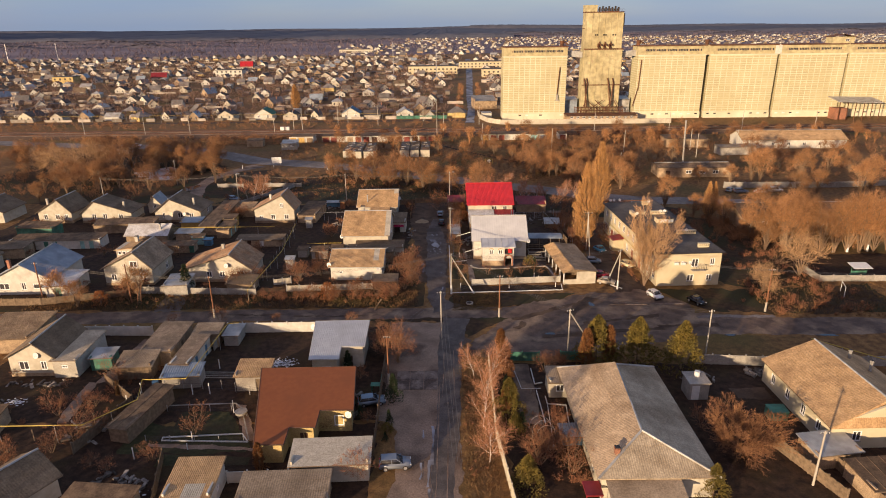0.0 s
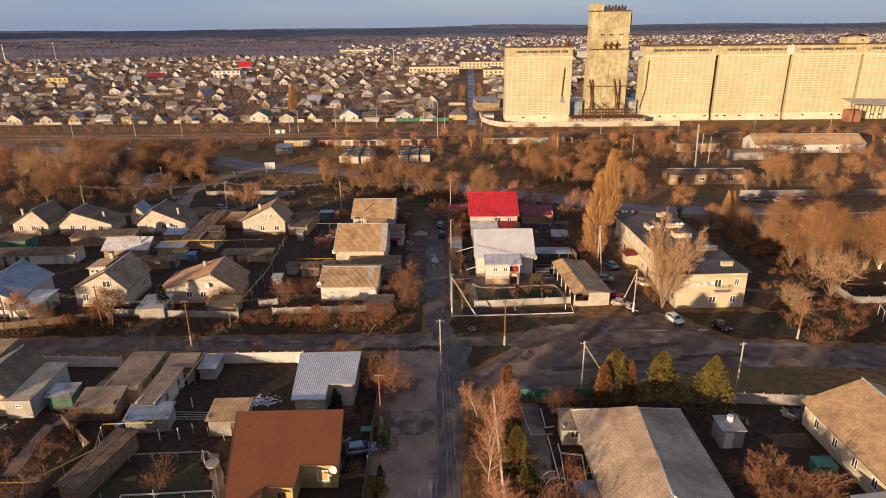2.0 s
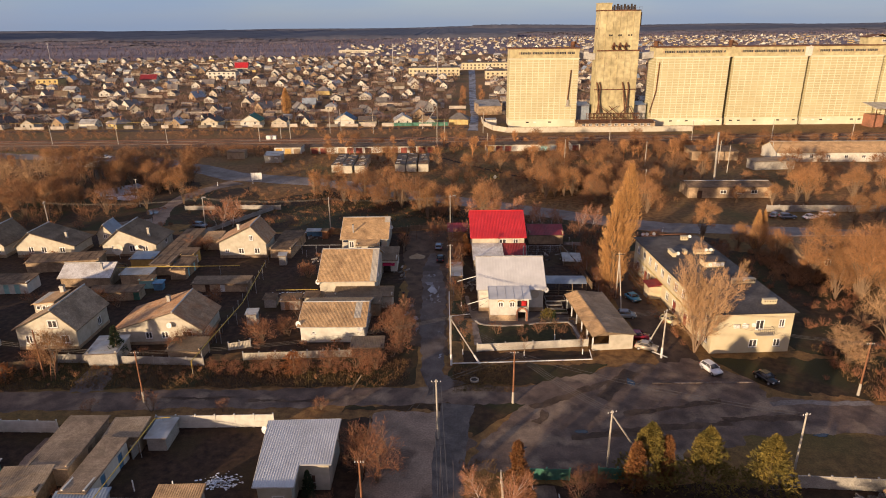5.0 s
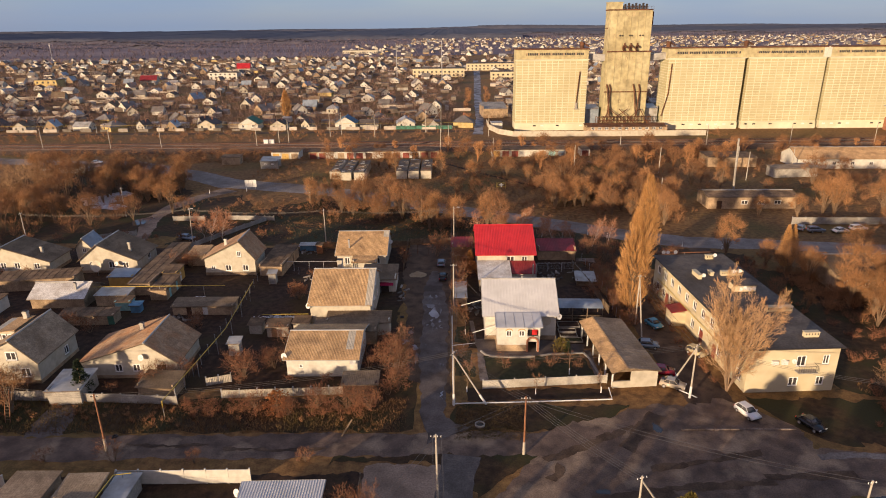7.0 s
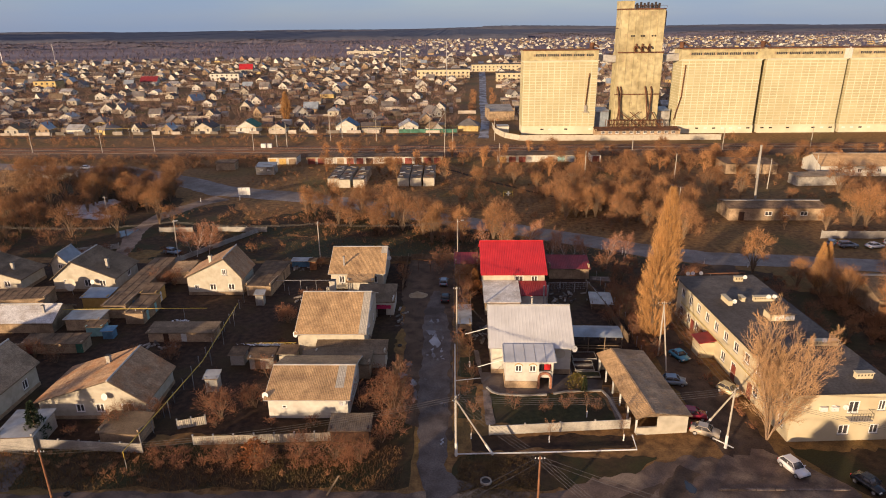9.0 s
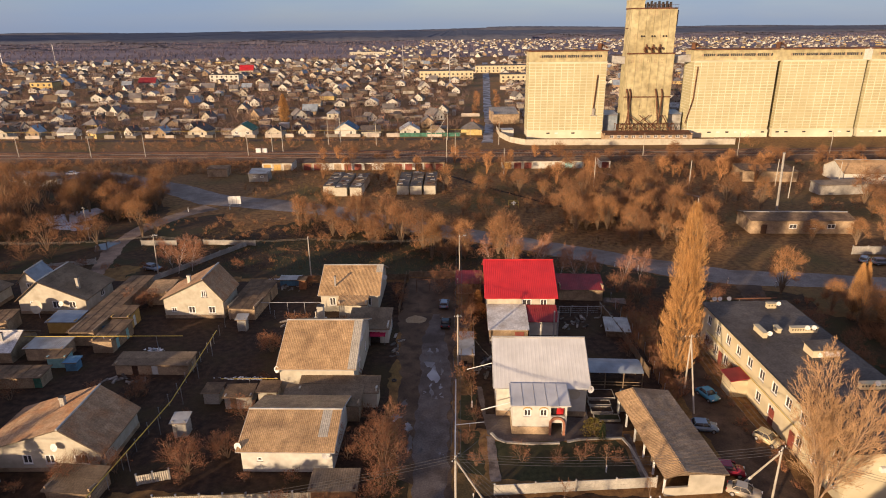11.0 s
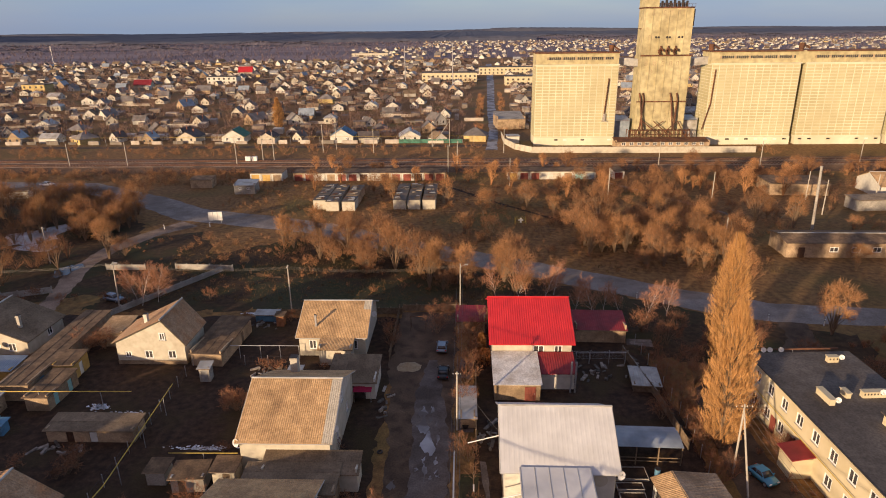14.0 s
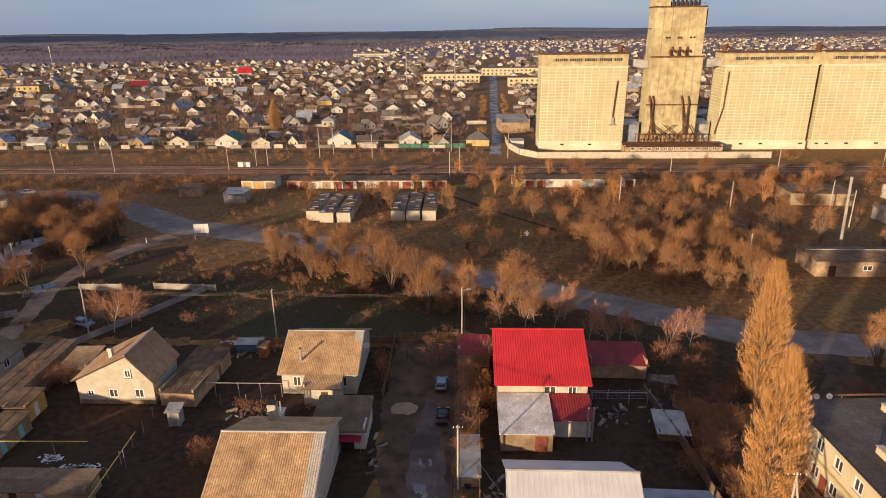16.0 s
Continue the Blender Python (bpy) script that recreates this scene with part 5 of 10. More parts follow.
shed("house wing under grey metal sheet roof", -54.5, 81.4, 1, 3.3, 8.6, 2.75, 2.95, M_SILICATE, M_SLATE_PALE, "seam", wins=(("S", 0, 1.5, 0.9, 0.5),), name="house_wing", category="annex")
shed("green boarded lean-to under pale sheets", -50.4, 80.3, 4, 3.0, 2.6, 2.0, 2.2, M_GREEN, M_ROOF_GREY, "flat")
shed("small shed with tan slate roof by the street", -37.4, 87.2, 2, 3.8, 3.2, 2.3, 2.5, M_OLDWALL, M_SLATE, "wave")
shed("yard shed roofed with tan sheets", -68.5, 88.5, 3, 8, 8.5, 2.4, 2.8, M_OLDWALL, M_SLATE_TAN, "sheets")
house("small house with grey slate roof", -46.3, 51.2, -28, 6.6, 8.0, 2.6, 4.4, "y", M_CREAM, M_SLATE_OLD, "wave", wins=(("S", 0, 1.0, 1.1, 1.2),))
shed("tumbledown shed with patched felt roof", -58.5, 64.0, 6, 6.0, 5.0, 2.0, 2.3, M_OLDWALL, M_FELT, "felt")
shed("low shed with rusty sheet roof", -36.0, 50.5, -5, 7.0, 3.5, 1.8, 2.0, M_OLDWALL, M_FELT, "flat")
shed("low hen house with slate roof", -64.0, 69.5, 5, 4.0, 3.0, 1.7, 1.9, M_WOOD, M_SLATE, "wave")

fence("white concrete panel fence along the street", [(-35.4, 90.3), (-21.0, 90.5)], 1.8, M_WHITE, "panel", 2.4)
fence("stained concrete panel fence along the street", [(-66, 90.2), (-47.4, 89.6)], 1.7, M_WHITE, "panel", 2.4)
fence("white concrete panel fence beside the garden", [(-35.4, 90.1), (-35.8, 84.5)], 1.7, M_CONC, "panel", 2.4)
fence("dark plank fence along the street", [(-8.9, 89.8), (-8.9, 74.5), (-8.6, 59.3)], 1.7, M_WOOD, "slats", 2.4)
fence("concrete fence along the southern yard", [(-24.1, 54.8), (-17.4, 55.0)], 1.5, M_WHITE, "panel", 2.2)
fence("garden rail of grey pipes", [(-39.2, 68.5), (-28, 68.4)], 0.8, M_DARK, "mesh", 3.0, post_mat=M_METAL)
fence("garden rail of grey pipes", [(-36.5, 62.3), (-24.5, 61.9)], 0.7, M_DARK, "mesh", 3.0, post_mat=M_METAL)
fence("wire fence round the garden", [(-39, 73.8), (-31, 73.6), (-24.6, 71.5)], 1.3, M_DARK, "mesh", 2.6, post_mat=M_METAL)
fence("grey board fence between yards", [(-48.0, 75.5), (-41.6, 70.0), (-44.0, 60.0)], 1.5, M_WOOD, "slats", 2.6)
fence("grey board fence between yards", [(-33.0, 59.0), (-30.5, 50)], 1.4, M_WOOD, "slats", 2.6)
tk = thing("water_tank", pose(-26.4, 67.3, 0), "round white water tub on a stand", "water tub")
part("tub", MB().tube((0, 0, 0.45), (0, 0, 0.75), 0.75, 0.8, 14), M_CONC, tk)
for k in range(3):
    part("leg", MB().tube((0.6 * math.cos(k * 2.1), 0.6 * math.sin(k * 2.1), 0), (0.6 * math.cos(k * 2.1), 0.6 * math.sin(k * 2.1), 0.5), 0.04, n=5), M_METAL, tk)
gt = thing("gate", pose(-8.9, 73.0, 0, 0, 0, 90), "green sheet metal gate in the fence", "gate")
part("leaf", MB().box(-1.5, -0.03, 0.1, -0.03, 0.03, 1.7), M_GREEN, gt)
part("leaf", MB().box(0.03, -0.03, 0.1, 1.5, 0.03, 1.7), M_GREEN, gt)

# ---- foreground, east of the street ----
hp = thing("house", pose(22.0, 62.4, 0), "long cream house under a hipped grey slate roof", "house")
w_, y0_, y1_ = 5.9, -10.4, 10.6
mb = MB()
for side_name, holes_ in (("S", [(-1.0, 0.2, 0.9, 2.2)]), ("N", []), ("W", [(u, u + 1.1, 0.9, 2.2) for u in (-8, -4.5, -1, 3, 6.5)]), ("E", [(u, u + 1.1, 0.9, 2.2) for u in (-7, -2, 4)])):
    wall_strip(mb, 11.8 if side_name in "SN" else 20.4, 2.9, 0.3, holes_, pose(0, 0.1, 0) @ side_frame(side_name, 11.8, 21.0))
part("wall", mb.weld(), M_CREAM, hp)
for u in (-8, -4.5, -1, 3, 6.5):
    window(hp, pose(0, 0.1, 0) @ side_frame("W", 11.8, 21.0) @ pose(u + 0.55, 0, 0.9), 1.1, 1.3)
for u in (-7, -2, 4):
    window(hp, pose(0, 0.1, 0) @ side_frame("E", 11.8, 21.0) @ pose(u + 0.55, 0, 0.9), 1.1, 1.3)
window(hp, pose(0, 0.1, 0) @ side_frame("S", 11.8, 21.0) @ pose(-0.4, 0, 0.9), 1.2, 1.3)
ze, zr = 2.85, 5.05
SW, SE, NE, NW = (-6.4, -10.9, ze), (6.4, -10.9, ze), (6.4, 11.2, ze), (-6.8, 11.3, ze)
RS, RN = (-0.6, -5.8, zr), (0.3, 8.3, zr)
rm = MB().slab([SW, SE, RS], 0.1).slab([SE, NE, RN, RS], 0.1).slab([NW, SW, RS, RN], 0.1).slab([NE, NW, RN], 0.1)
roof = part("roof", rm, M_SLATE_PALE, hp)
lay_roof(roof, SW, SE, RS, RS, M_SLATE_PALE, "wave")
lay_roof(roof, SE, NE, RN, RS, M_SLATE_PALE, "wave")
# west slope takes the sunlit copy of the slate
lay_roof(roof, NW, SW, RS, RN, M_SLATE_SUNLIT, "wave")
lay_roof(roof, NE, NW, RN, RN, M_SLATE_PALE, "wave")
rc = MB()
for a, b in ((RS, RN), (SW, RS), (SE, RS), (NW, RN), (NE, RN)):
    rc.tube(Vector(a) + Vector((0, 0, 0.06)), Vector(b) + Vector((0, 0, 0.06)), 0.14, n=6)
part("ridge_cap", rc, M_ROOF_GREY, roof)
chimney(hp, -3.8, -8.0, 2.8, 4.6, M_BRICKRED, 0.5)
part("porch_roof", MB().slab([(-5.6, -13.2, 2.3), (2.2, -13.2, 2.3), (2.2, -10.85, 2.75), (-5.6, -10.85, 2.75)], 0.1), M_SLATE, hp)
part("porch_wall", MB().box(-5.2, -12.8, 0, 1.8, -10.6, 2.2), M_WHITE, hp)
for u in (-3.6, -1.2):
    window(hp, pose(u, -12.85, 0.8), 1.3, 1.2)
part("red_awning", MB().box(-7.8, -12.0, 1.6, -6.0, -9.8, 1.75).box(-7.75, -11.9, 0, -7.65, -11.8, 1.6).box(-6.2, -11.9, 0, -6.1, -11.8, 1.6), M_ROOF_WINE, hp)
shed("low side porch with grey slate roof", 15.2, 72.4, 0, 2.9, 3.2, 2.3, 2.7, M_CREAM, M_SLATE, "wave", wins=(("S", 0, 0.9, 1.1, 1.1),), name="porch", category="porch")
house("yellow plastered house with brown slate roof", 50.9, 67.3, 1.5, 13.2, 15.0, 3.2, 5.9, "y", M_APT, M_SLATE_TAN, "wave", wins=(("S", -3.4, 1.0, 1.1, 1.4), ("S", 1.2, 1.0, 1.1, 1.4), ("S", 4.4, 1.0, 1.1, 1.4), ("W", -5, 1.0, 1.0, 1.4), ("W", -1.5, 1.0, 1.0, 1.4), ("W", 2, 1.0, 1.0, 1.4), ("W", 5.2, 1.0, 1.0, 1.4)), chims=((4.0, 2.0, 4.0, 6.0, M_ROOF_GREY, 0.25), (2.8, 4.5, 4.5, 6.2, M_ROOF_GREY, 0.25)), cut=1.2)
hut = thing("outhouse", pose(33.4, 71.3, 0), "small grey block hut with a white door", "hut")
part("wall", MB().box(-1.3, -1.3, 0, 1.3, 1.3, 2.5), M_CONC, hut)
part("roof", MB().slab([(-1.45, -1.5, 2.55), (1.45, -1.5, 2.55), (1.45, 1.5, 2.65), (-1.45, 1.5, 2.65)], 0.12), M_CONC, hut)
door(hut, pose(-0.45, -1.42, 0), 1.0, 2.1, M_WHITEPAINT)
part("tank", MB().tube((0.2, 0.4, 2.6), (0.2, 0.4, 3.3), 0.38, 0.36, 12), M_WHITEPAINT, hut, "white water tank on the roof")
fence("weathered concrete fence along the street", [(36.5, 79.2), (50.5, 78.0), (66, 78)], 1.6, M_CONC, "panel", 2.4)
fence("green picket fence along the street", [(8.8, 80.6), (13.8, 80.4)], 1.5, M_GREEN, "slats", 2.4)
fence("green picket fence along the street", [(17, 80.6), (21, 80.4)], 1.5, M_GREEN, "slats", 2.4)
fence("tall plank fence beside the street", [(6.3, 80.0), (6.0, 62.0), (7.0, 50.0)], 1.6, M_CREAM, "slats", 2.4)
fence("grey wooden fence between yards", [(38.5, 60.0), (41.5, 51.0)], 1.6, M_WOOD, "slats", 2.4)
fence("grey wooden fence between yards", [(43.2, 58), (44.6, 50)], 1.6, M_WOOD, "slats", 2.4)
shed("lean-to under patched grey sheets", 43.5, 58.0, 8, 5.2, 3.4, 1.9, 2.2, M_OLDWALL, M_ROOF_GREY, "wave")
shed("low shed under patched tan sheets", 46.2, 53.0, 5, 5.0, 4.4, 1.8, 2.1, M_OLDWALL, M_FELT, "felt")
shed("low shed under grey sheets", 52.0, 52.0, 5, 5.0, 4.4, 1.8, 2.1, M_OLDWALL, M_ROOF_GREY, "wave")
rail = [(9.4, 80, 0.7), (10.2, 72, 0.7), (12.8, 72, 0.7)]
pipe("bent white water pipe in a yard", rail, 0.04, M_WHITEPAINT, "water_pipe")
pipe("bent white water pipe in a yard", [(13.2, 68.8, 0.4), (12.6, 60, 0.4)], 0.04, M_WHITEPAINT, "water_pipe")
bt = thing("bin", pose(41.6, 65.8, 0), "green metal rubbish bin", "bin")
part("box", MB().box(-1.1, -0.8, 0.1, 1.1, 0.8, 1.3), M_GREEN, bt)
part("lid", MB().slab([(-1.15, -0.85, 1.36), (1.15, -0.85, 1.36), (1.15, 0.85, 1.5), (-1.15, 0.85, 1.5)], 0.06), M_GREEN, bt)

# ---- middle, west of the lane ----
house("low whitewashed house with tan corrugated slate roof", -17.3, 117.4, 0, 10.0, 10.2, 2.9, 4.5, "x", M_WHITE, M_SLATE_TAN, "sheets", patches=((8, 1), (8, 2)), dishes=(((-5.3, -5.0, 3.2), (-0.3, -1, 0.3)), ((4.4, -5.4, 2.5), (0.3, -1, 0.3))), gable_mat=M_BLUE, trim=M_ROOF_GREY, wins=(("S", -3.0, 1.4, 0.6, 0.5),))
shed("low shed roofed with dark corrugated sheets", -15.6, 123.6, 0, 9.6, 4.0, 2.3, 2.6, M_OLDWALL, M_SLATE_OLD, "wave")
shed("brown lean-to with corrugated slate roof", -11.4, 108.9, 1, 4.6, 2.6, 1.6, 1.9, M_DOORBROWN, M_SLATE_OLD, "wave")
house("tall cream house with tan corrugated slate roof", -17.1, 134.5, 0, 9.8, 14.2, 4.2, 7.45, "x", M_CREAM, M_SLATE_TAN, "sheets", patches=tuple((8, k) for k in range(6)), dishes=(((-5.2, -7.3, 4.0), (-0.5, -1, 0.3)), ((5.2, -5.5, 4.6), (0.5, -1, 0.3))), trim=M_ROOF_GREY, gable_mat=M_WHITE, wins=(("E", -3, 1.2, 1.0, 1.3), ("E", 3, 1.2, 1.0, 1.3), ("E", 0, 4.6, 0.9, 1.2)), chims=((-2.0, 6.0, 4.6, 7.0, M_SILICATE, 0.9),))
shed("annex with dark corrugated slate roof", -13.9, 125.9, 0, 10.0, 2.6, 2.3, 2.9, M_CREAM, M_SLATE_OLD, "wave", name="annex", category="annex", wins=(("S", 2.5, 1.2, 0.9, 0.5),))
house("cream house with tan corrugated slate roof", -17.1, 159.4, 0, 9.8, 12.4, 3.2, 6.0, "x", M_CREAM, M_SLATE_TAN, "sheets", patches=((9, 3), (8, 3)), wins=(("S", -2.9, 1.1, 1.1, 1.5), ("S", 3.2, 1.1, 1.1, 1.5)), chims=((-2.6, -4.6, 3.6, 5.9, M_METAL, 0.25),), dishes=(((5.3, 1, 3.4), (0.5, -1, 0.3)),), trim=M_ROOF_GREY)
shed("small porch with slate roof", -16.2, 151.8, 0, 4.6, 2.6, 2.5, 3.1, M_CREAM, M_SLATE_TAN, "sheets", doors=(("S", 0.4, 0.9, 2.0, M_DOORBROWN),), name="porch", category="porch")
shed("garage with dark corrugated slate roof", -12.4, 144.8, 0, 6.2, 5.8, 2.4, 3.0, M_WHITE, M_SLATE_OLD, "sheets", doors=(("S", 0.6, 2.4, 1.9, M_DARK),), name="garage", category="garage")
cl = thing("awning", pose(-10.9, 141.6, 0), "crimson cloth awning beside the garage", "awning")
part("cloth", MB().slab([(-1.2, -0.6, 1.6), (1.2, -0.6, 1.6), (1.2, 0.6, 1.9), (-1.2, 0.6, 1.9)], 0.03), M_CRIMSON, cl)
for sx in (-1.1, 1.1):
    part("leg", MB().tube((sx, -0.5, 0), (sx, -0.5, 1.6), 0.03, n=5), M_METAL, cl)
house("cream house with rust-stained slate roof", -42.9, 153.9, 0, 10.0, 6.8, 3.6, 7.1, "y", M_CREAM, M_SLATE_RUST, "wave", off=2.2, wins=(("S", -3.4, 1.1, 0.9, 0.9), ("S", -0.4, 0.9, 1.2, 1.3), ("S", 3.0, 0.9, 1.2, 1.3), ("S", 2.0, 3.9, 0.8, 1.2)), chims=((-1.2, -1.0, 3.8, 6.9, M_WHITE, 0.5),), plinth=0.6)
house("cream brick house with wide brown slate roof", -44.5, 116.2, 1, 13.4, 8.2, 2.6, 5.55, "y", M_CREAM, M_SLATE_RUST, "sheets", off=2.7, wins=(("S", -1.6, 1.0, 1.1, 1.2), ("S", 0.9, 1.0, 1.1, 1.2), ("S", 4.4, 0.9, 1.6, 1.3)), chims=((-0.2, 1.6, 3.6, 5.9, M_SILICATE, 0.5),), dishes=(((2.0, -4.6, 3.5), (-0.2, -1, 0.3)),), plinth=0.5)
shed("carport under grey metal sheets", -50.2, 107.9, 4, 4.2, 4.8, 2.1, 2.4, M_CONC, M_ROOF_GREY, "flat", name="carport", category="carport")
shed("low shed with dark slate roof by the fence", -38.6, 108.8, -4, 5.0, 3.2, 1.5, 2.0, M_OLDWALL, M_SLATE_OLD, "wave")
house("cream brick house with dormer and grey slate roof", -61.1, 115.4, 0, 9.2, 9.2, 3.6, 6.7, "y", M_CREAM, M_SLATE_MID, "wave", off=1.5, wins=(("S", -2.9, 1.0, 1.1, 1.4), ("S", 2.7, 1.0, 1.4, 1.4), ("S", 1.3, 3.7, 1.5, 1.3), ("E", 2.0, 1.0, 1.1, 1.4)), chims=((-1.4, 3.6, 5.0, 7.3, M_SILICATE, 0.6),), plinth=0.5)
dm = thing("dormer", pose(-63.4, 117.2, 0.35), "pale dormer with three small windows and tin roof", "dormer")
part("wall", MB().box(-1.6, -2.2, 3.6, 1.6, 2.2, 5.6), M_CREAM, dm)
part("roof", MB().slab([(-1.9, -2.5, 5.45), (1.9, -2.5, 5.95), (1.9, 2.5, 5.95), (-1.9, 2.5, 5.45)], 0.1), M_SLATE_TAN, dm)
for u in (-0.9, 0.0, 0.9):
    window(dm, pose(u, -2.32, 4.4), 0.7, 0.8, sill=False, mullions=0)
house("pale house under a smooth blue-grey metal roof", -79.4, 112.6, 2, 10.4, 11.6, 3.2, 6.0, "y", M_WHITE, M_ROOF_BLUE, "rib", off=0.4, wins=(("S", -3.4, 1.0, 1.9, 1.3), ("S", 0.2, 0.9, 0.9, 1.5), ("S", 3.2, 1.1, 2.6, 1.0), ("E", 0, 1.0, 1.2, 1.3)), chims=((-3.4, -3.0, 4.2, 6.0, M_BRICKRED, 0.5),), trim=M_ROOF_GREY)
shed("small white shop front with flat roof", -71.8, 108.6, 3, 4.4, 7.4, 2.4, 2.6, M_WHITE, M_ROOF_STAIN, "seam", doors=(("E", 0, 1.0, 2.0, M_GREEN), ("S", 0, 1.2, 2.0, M_GREEN)))
house("cream brick house with dark slate roof", -99.3, 156.0, 0, 8.4, 8.4, 3.0, 6.2, "y", M_CREAM, M_SLATE_OLD, "wave", off=1.2, wins=(("S", -2.4, 1, 1.1, 1.4), ("S", 0.6, 1, 1.2, 1.4), ("S", 2.9, 1, 0.9, 1.4)), chims=((-2.6, -2, 3.5, 6.0),), plinth=0.7)
house("cream brick house with grey slate roof", -86.2, 155.4, 0, 12.6, 7.0, 2.6, 5.6, "y", M_CREAM, M_SLATE_OLD, "wave", off=-2.8, wins=(("S", -3.2, 1, 1.2, 1.4), ("S", -0.4, 1, 1.2, 1.4), ("S", 3.6, 1, 1.2, 1.3)), chims=((3.6, -1, 3.0, 5.0),), plinth=0.6)
house("small gabled cream house with tin roof", -77.6, 162.6, 4, 3.4, 5.0, 2.6, 4.6, "y", M_CREAM, M_ROOF_BLUE, "rib", wins=(("S", 0, 1.4, 0.9, 1.0),))
house("cream house with grey slate roof and wide wing", -68.1, 156.5, 0, 11.6, 8.6, 2.7, 5.95, "y", M_CREAM, M_SLATE_OLD, "wave", off=-1.75, wins=(("S", -3.2, 1, 1.4, 1.4), ("S", 0.6, 1, 1.3, 1.4), ("S", 3.4, 1, 1.2, 1.3), ("E", 1, 1.1, 1.2, 1.3)), chims=((3.6, -2, 3.8, 5.8),), dishes=(((1.9, -5.0, 2.2), (-0.2, -1, 0.4)),), plinth=0.5)
bd_ = thing("satellite_dish", pose(-69.6, 150.2, 0), "very large pale satellite dish on a post", "satellite dish")
part("reflector", MB().disc((0, 0, 2.2), (-0.15, -1, 0.35), 1.15, 22, 0.28), M_CREAM, bd_)
part("post", MB().tube((0, 0.3, 0), (0, 0.3, 2.2), 0.06, n=6), M_METAL, bd_)
part("feed_arm", MB().tube((0, 0.1, 1.4), (-0.12, -0.9, 2.5), 0.03, n=4), M_METAL, bd_)
house("old house with low slate roof", -119, 157, 0, 12, 9, 2.9, 5.4, "y", M_CREAM, M_SLATE_OLD, "wave", off=1.0, wins=(("S", -3, 1, 1.2, 1.3), ("S", 2.5, 1, 1.2, 1.3)), chims=((-2, 0, 4, 6),))
house("old cream house with brown slate roof", -98, 116, 3, 11, 11, 3.0, 6.0, "y", M_CREAM, M_SLATE_OLD, "wave", wins=(("S", -3, 1, 1.2, 1.3), ("S", 2.5, 1, 1.2, 1.3)))
house("old cream house with grey slate roof", -116, 118, 0, 11, 10, 3.0, 5.8, "y", M_CREAM, M_SLATE_OLD, "wave", wins=(("S", -3, 1, 1.2, 1.3), ("S", 2.5, 1, 1.2, 1.3)))
shed("long low outbuilding with tan felt roof", -57.0, 151.8, 2.3, 3.8, 22.0, 2.4, 2.6, M_OLDWALL, M_FELT, "felt", doors=(("E", -8, 1.0, 1.9, M_BLUE),))
shed("blue-roofed lean-to of a cream house", -62.2, 146.6, 0, 4.6, 3.4, 2.0, 2.3, M_OCHRE, M_ROOF_BLUE, "rib")
shed("ochre shed with tan felt roof", -53.2, 147.8, 2, 2.8, 3.8, 2.4, 2.6, M_OCHRE, M_FELT, "felt", doors=(("E", 0, 0.9, 1.9, M_WHITEPAINT),))
shed("low outbuilding with tan felt roof", -52.2, 141.8, 0, 3.0, 6.4, 2.0, 2.3, M_OLDWALL, M_FELT, "felt", doors=(("E", 1.5, 0.9, 1.8, M_TURQ), ("E", -1.5, 0.9, 1.8, M_TURQ)))
shed("reddish lean-to behind the cream house", -51.8, 158.2, 3, 3.6, 5.0, 2.2, 2.6, M_OLDWALL, M_SLATE_TAN, "wave")
house("barn with grey whitewashed sheet roof", -68.8, 138.5, 1, 9.4, 6.2, 2.0, 3.6, "x", M_OLDWALL, M_ROOF_STAIN, "seam", name="barn", category="barn", chims=((2.8, -1.5, 2.6, 4.2, M_ROOF_GREY, 0.35),))
shed("small shed with pale sheet roof", -59.6, 137.8, 1, 5.6, 3.0, 2.0, 2.2, M_OLDWALL, M_ROOF_GREY, "rib")
shed("row of low sheds with brown doors", -60.0, 130.0, 2, 9.0, 2.6, 1.7, 1.9, M_OLDWALL, M_FELT, "felt", doors=(("S", -6, 1.2, 1.7, M_OCHRE), ("S", -3.5, 1.0, 1.7, M_REDBROWN), ("S", 4, 1.0, 1.7, M_GREEN)))
shed("blue metal tank shed", -54.0, 134.0, 3, 1.6, 1.4, 1.4, 1.5, M_BLUE, M_BLUE, "flat")
shed("white wall shed with brown doors and slate roof", -41.8, 133.8, 0, 10.4, 2.8, 1.6, 1.9, M_OLDWALL, M_SLATE_OLD, "wave", doors=(("S", -2.4, 0.9, 1.8, M_DOORBROWN), ("S", 0.4, 0.9, 1.8, M_WHITEPAINT)))
shed("turquoise and white shed", -56.6, 135.2, 4, 2.6, 2.0, 1.7, 1.9, M_TURQ, M_FELT, "felt")
shed("row of yard sheds with green doors", -88.0, 134, 2, 20.0, 4.0, 2.1, 2.4, M_WHITE, M_FELT, "felt", doors=(("S", 6, 1.0, 1.8, M_TURQ), ("S", 8, 1.0, 1.8, M_TURQ), ("S", 0, 1.0, 1.8, M_GREEN), ("S", -2, 1.0, 1.8, M_GREEN), ("S", -5, 1.2, 1.8, M_WOOD)))
shed("yard shed with dark felt roof", -78.0, 145.5, 8, 14.0, 4.0, 2.2, 2.5, M_OLDWALL, M_FELT, "felt")
shed("yard shed with green walls", -98.0, 143.0, -4, 9.0, 4.0, 2.2, 2.5, M_GREEN, M_FELT, "felt")
shed("yard shed with slate roof", -96.0, 128.0, 5, 9.0, 4.0, 2.2, 2.5, M_OLDWALL, M_SLATE_OLD, "wave")
